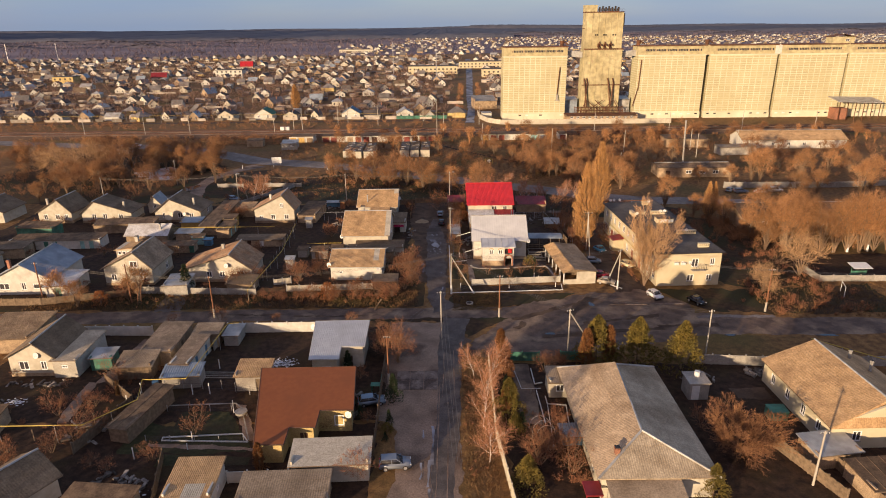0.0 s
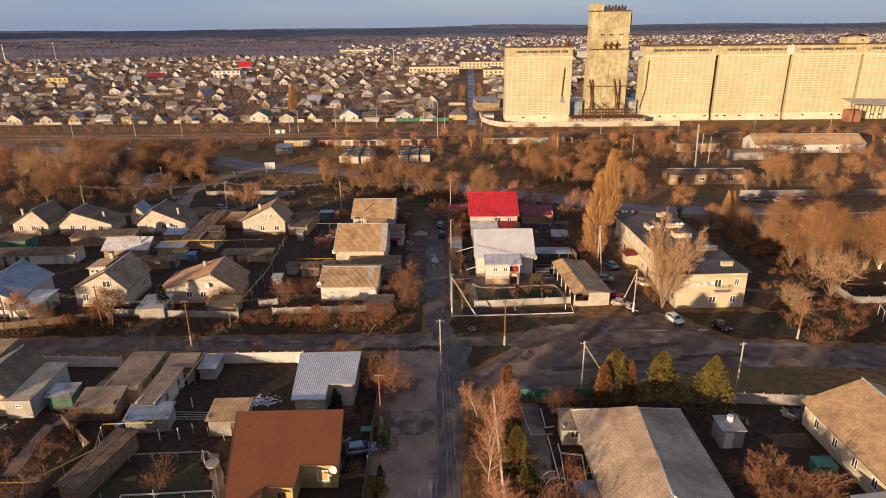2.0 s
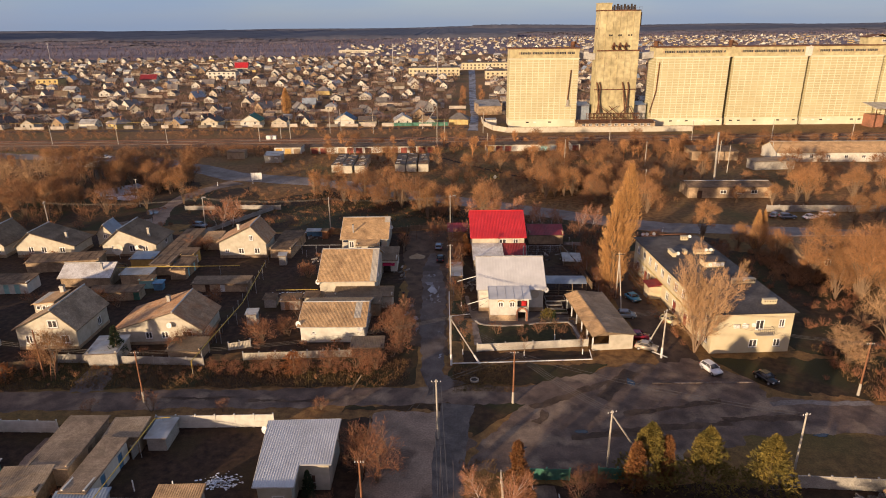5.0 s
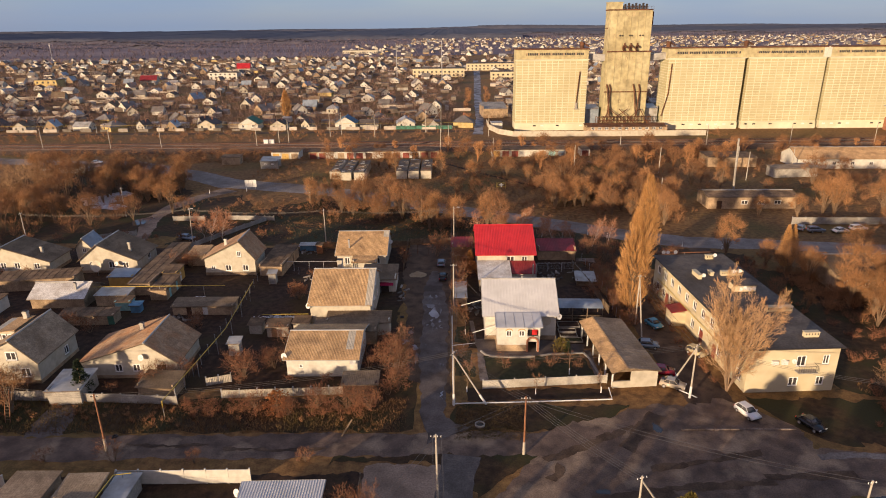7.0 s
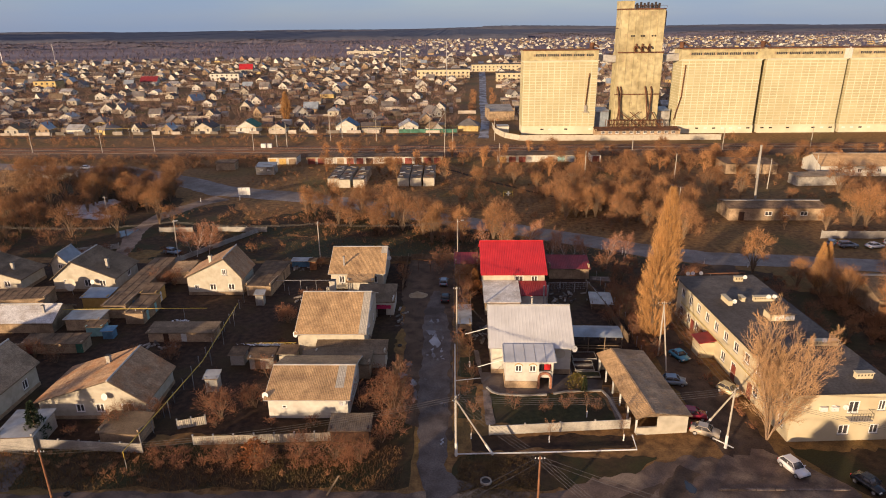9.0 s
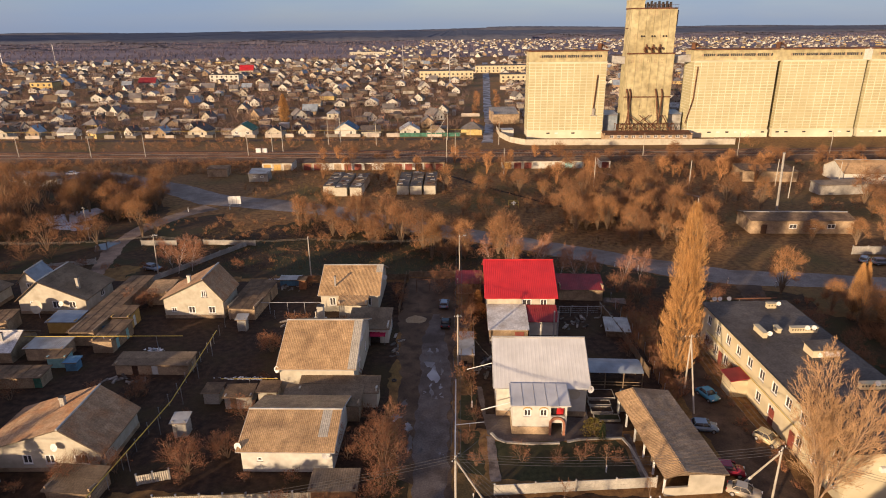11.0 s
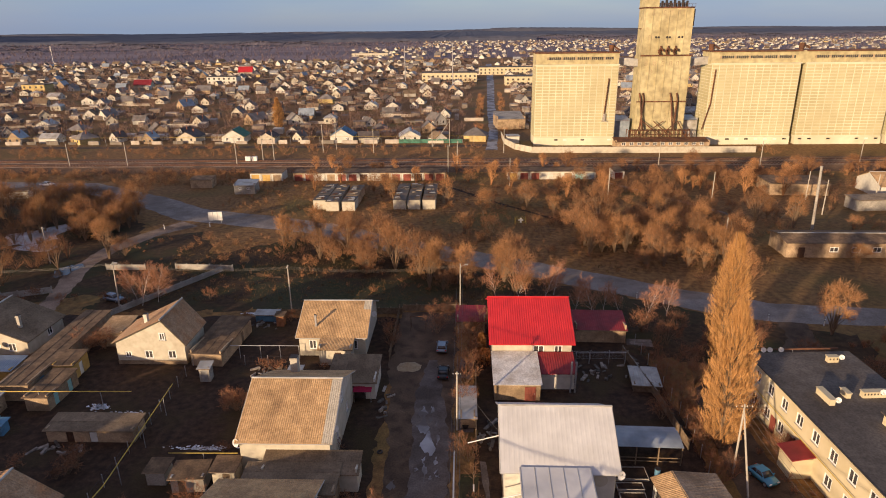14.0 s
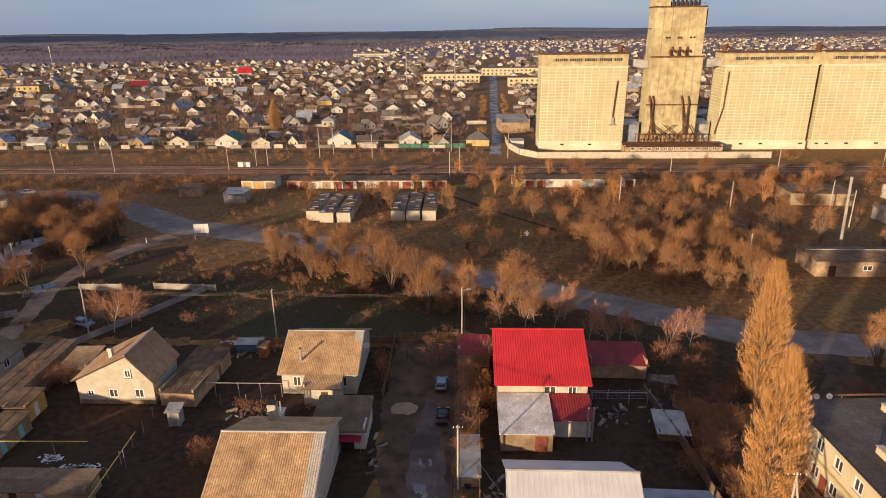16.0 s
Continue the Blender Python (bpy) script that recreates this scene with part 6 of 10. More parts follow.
shed("low slate-roofed shed beside the house", -34.4, 155.5, -4, 4.6, 11.0, 2.0, 2.5, M_OLDWALL, M_FELT, "felt", doors=(("E", 2, 0.9, 1.8, M_WOOD),))
shed("small block shed in the yard", -26.8, 125.4, 4, 3.4, 2.4, 1.8, 2.0, M_CONC, M_FELT, "flat", doors=(("S", -0.6, 0.8, 1.6, M_WOOD),))
shed("small block shed in the yard", -23.2, 126.2, 0, 2.4, 2.2, 2.0, 2.1, M_CREAM, M_FELT, "flat", doors=(("S", 0.3, 0.8, 1.7, M_WOOD),))
shed("small block shed in the yard", -30.6, 126.2, 0, 2.0, 2.0, 1.7, 1.8, M_CONC, M_FELT, "flat")
shed("grey outdoor privy with metal door", -31.8, 119.0, 3, 1.6, 1.6, 2.1, 2.3, M_CONC, M_ROOF_GREY, "flat", doors=(("S", 0, 0.8, 1.8, M_METAL),), name="privy", category="privy")
shed("grey outdoor privy with metal door", -33.4, 146.4, 3, 1.4, 1.4, 2.1, 2.3, M_CONC, M_ROOF_GREY, "flat", doors=(("S", 0, 0.8, 1.8, M_METAL),), name="privy", category="privy")
shed("white vent block in the yard", -21.0, 147.0, 0, 1.6, 1.0, 1.5, 1.5, M_WHITE, M_ROOF_GREY, "flat")
vp_ = thing("vent_pipes", pose(-21.0, 147.0, 1.6), "row of four pale vent pipes on a white block", "vent pipes")
for k in range(4):
    part("pipe", MB().tube((-0.55 + 0.36 * k, 0, 0), (-0.55 + 0.36 * k, 0, 1.3), 0.09, n=8), M_CREAM, vp_)
shed("blue and white container shed", -30.4, 165.2, 0, 3.6, 1.6, 1.2, 1.3, M_BLUE, M_ROOF_GREY, "flat")
fence("white corrugated sheet fence", [(-29.8, 106.9), (-13.2, 107.8)], 1.25, M_SLATE_NEW, "sheet", 2.3, post_mat=M_METAL)
fence("white corrugated sheet fence", [(-33.0, 110.0), (-29.9, 111.0)], 1.25, M_SLATE_NEW, "sheet", 1.6, post_mat=M_METAL)
fence("weathered concrete fence along the street", [(-47.8, 106.2), (-35.2, 105.4)], 1.3, M_CONC, "panel", 2.4)
fence("pale green sheet fence along the street", [(-58, 106.6), (-48, 106.3)], 1.5, M_CONC, "sheet", 2.4)
fence("grey board fence along the street", [(-96, 101.5), (-73, 101.8), (-59, 105.5)], 1.4, M_WOOD, "slats", 2.4)
fence("wire mesh fence on grey posts between gardens", [(-35.6, 106), (-36.0, 122), (-36.4, 141.5), (-36.8, 150)], 1.5, M_DARK, "mesh", 3.0, post_mat=M_METAL)
fence("wire mesh fence on grey posts between gardens", [(-36, 150.2), (-26, 150.4), (-22.2, 150.4)], 1.4, M_DARK, "mesh", 3.0, post_mat=M_METAL)
fence("dark picket fence behind the yard", [(-28.4, 166.6), (-22.6, 166.8), (-12, 167.2), (-8, 167.4)], 1.2, M_WOOD, "slats", 2.4)
fence("dark picket fence at the end of the lane", [(-8, 168.6), (1.0, 168.8)], 1.2, M_WOOD, "slats", 2.4)
fence("grey wooden fence at the edge of the lane", [(-8.6, 152), (-8.6, 168)], 1.3, M_WOOD, "slats", 2.4)
fence("broken concrete fence in the grass", [(-70, 187.5), (-62, 187.5)], 1.2, M_CONC, "panel", 2.4)
fence("broken concrete fence in the grass", [(-56, 188), (-44, 187.2)], 1.2, M_CONC, "panel", 2.4)
fence("concrete fence of a yard by the side road", [(-84, 172), (-74, 176)], 1.2, M_CONC, "panel", 2.4)
fence("concrete fence running to the birches", [(-58, 166), (-46, 187)], 1.1, M_CONC, "panel", 2.4)

# ---- middle, east of the lane ----
wh = house("tall white house under a smooth white metal roof", 11.8, 128.7, -0.7, 11.0, 11.4, 4.4, 7.85, "x", M_WHITE, M_ROOF_WH, "seam", over=0.45, dishes=(((5.9, -6.2, 4.2), (0.4, -1, 0.3)),), trim=M_ROOF_GREY, wins=(("W", -2, 1.2, 1.0, 1.3), ("W", 2.5, 1.2, 1.0, 1.3), ("E", 1, 1.2, 1.0, 1.3)), plinth=0.7, chims=())
pc = thing("porch", pose(11.1, 121.0, 0, 0, 0, -0.7), "white enclosed porch with arched windows and doorway", "porch")
pb = MB()
wall_strip(pb, 6.4, 2.2, 0.25, [(1.45, 2.75, 0.0, 1.6)], side_frame("S", 6.4, 3.4))
wall_strip(pb, 6.4, 1.9, 0.25, [(-1.9, -1.0, 0.25, 1.25), (0.0, 0.9, 0.25, 1.25), (1.3, 3.0, 0.3, 1.45)], pose(0, 0, 2.202) @ side_frame("S", 6.4, 3.4))
for s in "EW":
    wall_strip(pb, 2.9, 4.1, 0.25, [], side_frame(s, 6.4, 3.4))
part("wall", pb.weld(), M_WHITE, pc)
part("roof", MB().slab([(-3.5, -2.0, 4.12), (3.6, -2.0, 4.12), (3.6, 1.9, 4.75), (-3.5, 1.9, 4.75)], 0.1), M_ROOF_WH, pc)
arch = MB()
for k in range(12):
    a0, a1 = math.pi * k / 12, math.pi * (k + 1) / 12
    for ro, ri in ((0.95, 0.68),):
        q = [(2.1 + ro * math.cos(a0), 1.55 + ro * math.sin(a0)), (2.1 + ro * math.cos(a1), 1.55 + ro * math.sin(a1)), (2.1 + ri * math.cos(a1), 1.55 + ri * math.sin(a1)), (2.1 + ri * math.cos(a0), 1.55 + ri * math.sin(a0))]
        arch.poly(*[(x, -1.95, z) for x, z in q]).poly(*[(x, -1.7, z) for x, z in q[::-1]])
        arch.poly((*[q[0][0]], -1.95, q[0][1]), (q[0][0], -1.7, q[0][1]), (q[1][0], -1.7, q[1][1]), (q[1][0], -1.95, q[1][1]))
arch.box(1.15, -1.95, 0, 1.42, -1.7, 1.55).box(2.78, -1.95, 0, 3.05, -1.7, 1.55)
part("arch", arch, M_BRICKRED, pc, "red brick arch round the doorway")
for u in (-1.45, 0.45):
    wv = window(pc, side_frame("S", 6.4, 3.4) @ pose(u, 0, 2.45), 0.9, 1.0, frame_mat=M_FRAME, sill=True, mullions=1)
    hood = MB()
    for k in range(8):
        a0, a1 = math.pi * k / 8, math.pi * (k + 1) / 8
        hood.tube((u + 0.5 * math.cos(a0), -1.72, 3.4 + 0.32 * math.sin(a0)), (u + 0.5 * math.cos(a1), -1.72, 3.4 + 0.32 * math.sin(a1)), 0.06, n=5)
    part("hood", hood, M_OCHRE, pc, "ochre arched hood mould")
part("plinth", MB().box(-3.24, -1.76, 0, 1.14, -1.705, 1.05).box(-3.26, -1.70, 0, -3.205, 1.6, 1.05), M_OLDWALL, pc, "stained ochre plinth")
for sx in (-3.4, -2.0, -0.6, 0.8, 2.2, 3.5):
    part("roof_seam", MB().slab([(sx - 0.02, -2.0, 4.16), (sx + 0.02, -2.0, 4.16), (sx + 0.02, 1.9, 4.79), (sx - 0.02, 1.9, 4.79)], 0.05), M_ROOF_GREY, pc)
part("cloth", MB().box(2.0, -1.55, 2.7, 2.8, -1.5, 3.6), M_ROOF_RED, pc, "red cloth hanging on the balcony")
part("balcony_back", MB().box(1.3, -1.2, 2.2, 3.0, -1.15, 4.0), M_DARK, pc)
part("rosette", MB().disc((4.6, 1.95, 3.2), (0, -1, 0.02), 0.75, 18, 0.05), M_CREAM, pc, "cream round wall ornament")
house("tall cream house under a bright red metal roof", 11.6, 155.4, 0, 10.8, 14.2, 5.0, 8.45, "x", M_CREAM, M_ROOF_RED, "rib", over=0.45, wins=(("S", 0.9, 3.2, 1.5, 1.3), ("S", 3.6, 3.2, 1.1, 1.3), ("W", 0, 3.2, 1.1, 1.3)), trim=M_ROOF_RED)
lt = thing("lean_to", pose(9.2, 144.8, 0), "lean-to under stained white metal sheets", "lean-to")
part("roof", MB().slab([(-3.2, -3.3, 2.5), (3.1, -3.3, 2.5), (3.1, 3.35, 3.7), (-3.2, 3.35, 3.7)], 0.08), M_ROOF_STAIN, lt)
part("wall", MB().box(-3.0, -3.0, 0, 2.9, -2.8, 2.4).box(-3.0, -2.8, 0, -2.8, 3.2, 2.4), M_OLDWALL, lt)
door(lt, pose(1.6, -3.15, 0), 1.4, 2.0, M_REDBROWN)
lt = thing("porch", pose(14.7, 146.2, 0), "porch under a dark red metal roof", "porch")
q = [(-2.4, -2.0, 2.5), (2.5, -2.0, 2.5), (2.5, 1.95, 3.6), (-2.4, 1.95, 3.6)]
rf = part("roof", MB().slab(q, 0.08), M_ROOF_WINE, lt)
lay_roof(rf, *q, M_ROOF_WINE, "rib")
part("wall", MB().box(-2.1, -1.7, 0, 2.2, -1.5, 2.4).box(2.0, -1.5, 0, 2.2, 1.7, 2.4), M_WHITE, lt)
for sx in (-0.3, 0.3):
    part("flue", MB().tube((1.9 + sx, -2.5, 0), (1.9 + sx, -2.5, 4.6), 0.12, n=8), M_METAL, lt, "twin metal flue pipe")
shed("long shed under a wine red metal roof", 23.2, 160.0, -2, 7.6, 4.6, 2.1, 3.0, M_OLDWALL, M_ROOF_WINE, "rib")
shed("small shed under a wine red metal roof", 3.4, 162.5, 0, 4.4, 4.0, 2.1, 2.8, M_OLDWALL, M_ROOF_WINE, "rib")
gr = thing("garage", pose(25.2, 116.8, 0, 0, 0, 5), "open-sided garage row under an uneven slate gable roof", "garage")
part("end_wall", MB().box(-0.6, -7.6, 0, 3.1, -7.35, 2.5).box(-3.1, -7.6, 0, -0.6, -7.35, 1.0), M_CREAM, gr)
part("back_wall", MB().box(-3.1, 7.35, 0, 3.1, 7.6, 2.5), M_CONC, gr)
part("side_wall", MB().box(2.9, -7.34, 0, 3.1, 7.34, 2.4), M_CONC, gr)
for k in range(6):
    part("post", MB().box(-3.1, -7.2 + 2.85 * k, 0, -2.92, -7.02 + 2.85 * k, 2.4), M_WHITEPAINT, gr)
for y0 in (-3.0, 1.5):
    part("partition", MB().box(-2.8, y0, 0, 2.8, y0 + 0.15, 2.3), M_WOOD, gr)
gW = [(-3.4, 7.9, 2.45), (-3.4, -7.9, 2.45), (-1.3, -7.9, 3.15), (-1.3, 7.9, 3.15)]
gE = [(3.4, -7.9, 2.5), (3.4, 7.9, 2.5), (-1.3, 7.9, 3.15), (-1.3, -7.9, 3.15)]
gf = part("roof", MB().slab(gW, 0.1).slab(gE, 0.1), M_SLATE_OLD, gr)
# sunlit west slope in tan, shaded east slope in grey: light put into colour
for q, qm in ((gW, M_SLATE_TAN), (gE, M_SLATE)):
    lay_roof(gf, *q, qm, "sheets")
part("gable", MB().poly((-3.1, -7.5, 2.4), (3.1, -7.5, 2.4), (-1.3, -7.5, 3.05)), M_WOOD, gr)
cn = thing("canopy", pose(22.4, 131.2, 0, 0, 0, -2), "blue sheet canopy over a wooden pen", "canopy")
for k in range(6):
    f0, f1 = k / 6, (k + 1) / 6
    z0, z1 = 2.4 + 0.35 * math.sin(math.pi * f0), 2.4 + 0.35 * math.sin(math.pi * f1)
    part("roof_sheet", MB().slab([(-3.8, -1.9 + 3.8 * f0, z0), (3.8, -1.9 + 3.8 * f0, z0), (3.8, -1.9 + 3.8 * f1, z1), (-3.8, -1.9 + 3.8 * f1, z1)], 0.04), M_ROOF_BLUE, cn)
for sx in (-3.7, -1.2, 1.2, 3.7):
    part("post", MB().box(sx - 0.06, -1.85, 0, sx + 0.06, -1.73, 2.4), M_WOOD, cn)
    part("post", MB().box(sx - 0.06, 1.73, 0, sx + 0.06, 1.85, 2.4), M_WOOD, cn)
part("rail", MB().box(-3.7, -1.84, 0.9, 3.7, -1.78, 1.0).box(-3.7, -1.84, 0.45, 3.7, -1.78, 0.55), M_WOOD, cn)
for bx0, by0, bx1, by1, bm in ((18.4, 126.7, 21.9, 128.7, M_GARDEN), (18.2, 125.1, 21.0, 126.2, M_GARDEN), (18.2, 123.5, 20.9, 124.7, M_GARDEN), (18.3, 121.8, 21.4, 123.1, M_LAWN)):
    bd = thing("raised_bed", pose((bx0 + bx1) / 2, (by0 + by1) / 2, 0), "raised garden bed edged with pale boards", "garden bed", "raised beds")
    hw, hd = (bx1 - bx0) / 2, (by1 - by0) / 2
    part("soil", MB().box(-hw + 0.06, -hd + 0.06, 0, hw - 0.06, hd - 0.06, 0.2), bm, bd)
    for u0, v0, u1, v1 in ((-hw, -hd, hw, -hd + 0.06), (-hw, hd - 0.06, hw, hd), (-hw, -hd + 0.06, -hw + 0.06, hd - 0.06), (hw - 0.06, -hd + 0.06, hw, hd - 0.06)):
        part("board", MB().box(u0, v0, 0, u1, v1, 0.3), M_CONC, bd)
brl = thing("barrel", pose(23.0, 127.6, 0), "blue plastic water barrel by the canopy", "barrel")
part("drum", MB().tube((0, 0, 0), (0, 0, 0.9), 0.3, 0.3, 14), M_BLUE, brl)
part("rim", MB().tube((0, 0, 0.9), (0, 0, 0.95), 0.32, 0.32, 14), M_DARK, brl)
fence("low white masonry wall along the plot", [(5.2, 108.9), (22.3, 110.3)], 1.3, M_SILICATE, "panel", 4.2)
fence("grey fence beside the lane", [(3.6, 131), (3.9, 148)], 1.4, M_WOOD, "slats", 2.4)
fence("wire mesh fence behind the plots", [(28.4, 125), (29.1, 139), (28.2, 157)], 1.6, M_DARK, "mesh", 3.0, post_mat=M_METAL)
fence("pipe rail fence in the yard", [(18, 152.5), (26, 152.6)], 1.3, M_METAL, "mesh", 2.8)
shed("low chicken coop under glass and sheets", 26.6, 146.0, -6, 3.4, 4.2, 1.0, 1.2, M_WOOD, M_ROOF_GREY, "rib")
shed("low store beside the lane", 2.7, 139.0, 0, 1.8, 6.5, 1.4, 1.6, M_OLDWALL, M_ROOF_GREY, "flat")
pipe("low white pipe rail bordering the plot", [(1.1, 131, 0.3), (1.1, 118, 0.3), (1.1, 105.0, 0.3), (12, 105.4, 0.3), (22.0, 105.9, 0.3), (22.2, 108.6, 0.3)], 0.09, M_WHITEPAINT, "pipe_rail")
pipe("low white pipe rail by the parking place", [(29.6, 110.2, 0.25), (33.2, 106.3, 0.25)], 0.08, M_WHITEPAINT, "pipe_rail")
pipe("white pipe leading to the white house", [(1.1, 120.6, 0.3), (4.6, 120.8, 0.6)], 0.05, M_WHITEPAINT, "water_pipe")
pipe("white cable duct from pole to house", [(4.2, 120.4, 2.6), (8.0, 120.2, 3.9)], 0.06, M_WHITEPAINT, "cable_duct", posts=False)
pipe("white cable duct from pole to house", [(2.6, 128.4, 3.4), (6.2, 128.5, 4.4)], 0.06, M_WHITEPAINT, "cable_duct", posts=False)

# two-storey apartment block
ap = thing("apartment_block", pose(45.2, 125.3, 0, 0, 0, 2.6), "two-storey cream apartment block with a flat bitumen roof", "apartment block")
W_, D_, H_ = 12.0, 34.6, 6.5
ab = MB()
ew = [(-15.6 + 3.0 * k, 0) for k in range(11)]
sw = [(1.0, 1.1), (4.4, 1.0)]
west = []
for k in range(11):
    u = 15.4 - 3.05 * k
    west.append((u, 4.1))
    if k not in (3, 6):
        west.append((u, 1.0))
holesW = {}
for u, z in west:
    holesW.setdefault(u, []).append(z)
for z0, h0 in ((0.0, 3.3), (3.302, 3.2)):
    for s in "SNEW":
        L = W_ if s in "SN" else D_ - 0.8
        hs = []
        if s == "W":
            hs = [(u - 0.65, u + 0.65, z - z0, z - z0 + 1.45) for u, z in west if z0 <= z < z0 + h0]
        if s == "E":
            hs = [(15.4 - 3.05 * k - 0.65, 15.4 - 3.05 * k + 0.65, 0.95, 2.4) for k in range(11)]
        if s == "S":
            hs = [(-0.2, 1.1, 0.85, 2.2), (3.5, 4.6, 0.9, 2.2)] if z0 == 0 else [(0.4, 1.7, 0.5, 2.1), (3.9, 4.8, 0.75, 2.15)]
        wall_strip(ab, L, h0, 0.4, hs, pose(0, 0, z0) @ side_frame(s, W_, D_))
part("wall", ab.weld(), M_APT, ap)
part("roof", MB().slab([(-W_ / 2 - 0.45, -D_ / 2 - 0.35, 6.66), (W_ / 2 + 0.45, -D_ / 2 - 0.35, 6.66), (W_ / 2 + 0.45, D_ / 2 + 0.35, 6.66), (-W_ / 2 - 0.45, D_ / 2 + 0.35, 6.66)], 0.15), M_BITUMEN, ap)
part("eaves_trim", MB().tube((-W_ / 2 - 0.47, -D_ / 2 - 0.37, 6.62), (W_ / 2 + 0.47, -D_ / 2 - 0.37, 6.62), 0.07, n=4).tube((-W_ / 2 - 0.47, -D_ / 2 - 0.37, 6.62), (-W_ / 2 - 0.47, D_ / 2 + 0.37, 6.62), 0.07, n=4).tube((W_ / 2 + 0.47, -D_ / 2 - 0.37, 6.62), (W_ / 2 + 0.47, D_ / 2 + 0.37, 6.62), 0.07, n=4), M_DARK, ap)
for u, z in west:
    window(ap, side_frame("W", W_, D_) @ pose(u, 0, z), 1.3, 1.45)
for k in range(11):
    for z0 in (0.95, 4.252):
        window(ap, side_frame("E", W_, D_) @ pose(15.4 - 3.05 * k, 0, z0), 1.3, 1.45)
for u, z, ww, hh in ((0.45, 0.85, 1.3, 1.35), (4.05, 0.9, 1.1, 1.3), (1.05, 3.802, 1.3, 1.6), (4.35, 4.052, 0.9, 1.4)):
    window(ap, side_frame("S", W_, D_) @ pose(u, 0, z), ww, hh)
bl = MB().box(0.3, -D_ / 2 - 1.0, 3.25, 2.9, -D_ / 2 - 0.02, 3.35)
bal = part("balcony", bl, M_CONC, ap)
rl = MB()
for k in range(9):
    u = 0.35 + 2.5 * k / 8
    rl.tube((u, -D_ / 2 - 0.97, 3.35), (u, -D_ / 2 - 0.97, 4.3), 0.025, n=4)
rl.tube((0.35, -D_ / 2 - 0.97, 4.3), (2.85, -D_ / 2 - 0.97, 4.3), 0.03, n=4).tube((0.35, -D_ / 2 - 0.97, 4.3), (0.35, -D_ / 2, 4.3), 0.03, n=4).tube((2.85, -D_ / 2 - 0.97, 4.3), (2.85, -D_ / 2, 4.3), 0.03, n=4)
part("railing", rl, M_DARK, bal)
for u, v, a, b, z in ((-2.8, 7.2, 0.6, 2.6, 0.7), (-0.2, 7.8, 0.5, 1.2, 0.6), (3.2, 7.5, 3.6, 0.6, 0.7), (3.6, -6.4, 3.8, 0.6, 0.7), (3.6, -14.4, 2.0, 0.6, 0.7), (2.8, 15.2, 1.3, 0.6, 0.7)):
    c = part("roof_vent", MB().box(u - a / 2, v - b / 2, 6.5, u + a / 2, v + b / 2, 6.66 + z).box(u - a / 2 - 0.08, v - b / 2 - 0.08, 6.66 + z, u + a / 2 + 0.08, v + b / 2 + 0.08, 6.74 + z), M_APT, ap)
    n = int(max(a, b) / 0.35)
    for k in range(n):
        o = (k + 0.5) / n - 0.5
        (part("slot", MB().box(u + o * a - 0.08, v - b / 2 - 0.01, 6.66 + z - 0.35, u + o * a + 0.08, v - b / 2 + 0.05, 6.66 + z - 0.12), M_DARK, c) if a > b else None)
st = part("stair_hatch", MB().box(0.4, 0.6, 6.5, 3.8, 2.6, 7.7), M_APT, ap)
part("hatch_roof", MB().slab([(0.2, 0.4, 7.8), (4.0, 0.4, 7.8), (4.0, 2.9, 7.95), (0.2, 2.9, 7.95)], 0.12), M_BITUMEN, st)
for p in ((1.2, 0.3, 7.2), (1.9, 0.3, 7.4), (2.6, 0.3, 7.2), (3.3, 0.3, 7.3), (-2.3, 5.8, 7.4), (3.4, 7.0, 7.5), (4.3, 7.0, 7.5), (3.4, -6.9, 7.6), (-4.8, 17.0, 7.4), (-4.0, 17.0, 7.4), (-2.6, 17.0, 7.4), (3.6, 14.7, 7.5), (-1.4, -17.5, 4.7), (0.0, -17.5, 4.7)):
    dish(ap, p, (-0.3, -1, 0.35), 0.32)
for u in (-2.6, -1.3):
    part("air_conditioner", MB().box(u - 0.4, -D_ / 2 - 0.38, 4.3, u + 0.4, -D_ / 2 - 0.02, 4.85), M_WHITEPAINT, ap)
pv = part("porch", MB().box(-W_ / 2 - 2.3, 2.4, 0, -W_ / 2 - 0.02, 4.8, 2.4), M_APT, ap, "small cream entrance porch")
part("porch_roof", MB().slab([(-W_ / 2 - 2.5, 2.1, 2.55), (-W_ / 2 - 0.01, 2.1, 2.95), (-W_ / 2 - 0.01, 5.1, 2.95), (-W_ / 2 - 2.5, 5.1, 2.55)], 0.12), M_ROOF_WINE, pv)
for v in (12.0, 8.4, -2.0, -6.5):
    door(ap, side_frame("W", W_, D_) @ pose(-v + 1.5, -0.12, 0), 1.1, 2.1, M_REDBROWN)
pg = MB().path([(-W_ / 2 - 0.25, -15 + 2.5 * k, 3.25) for k in range(13)], 0.05, 5)
part("gas_pipe", pg, M_YELLOWPIPE, ap, "yellow gas pipe along the facade")
pipe("rusty pipe frame on the far side of the roof", [(38.2, 143.0, 6.9), (49.6, 143.5, 6.9)], 0.12, M_RUST, "roof_rail")

house("long low weathered block under a slate roof", 95.0, 146.0, 0, 48, 11, 3.3, 5.2, "x", M_OLDWALL, M_SLATE_OLD, "wave", name="apartment_block", category="apartment block", wins=tuple(("S", -22 + 3.4 * k, z, 1.2, 1.4) for k in range(14) for z in (0.9,)))
fence("low concrete fence of a playground", [(71.6, 115.4), (71.8, 109.2), (84.6, 109.0), (104, 108.6)], 1.3, M_CONC, "panel", 2.4)
sw_ = thing("play_shelter", pose(80.6, 111.4, 0), "small green play shelter", "shelter")
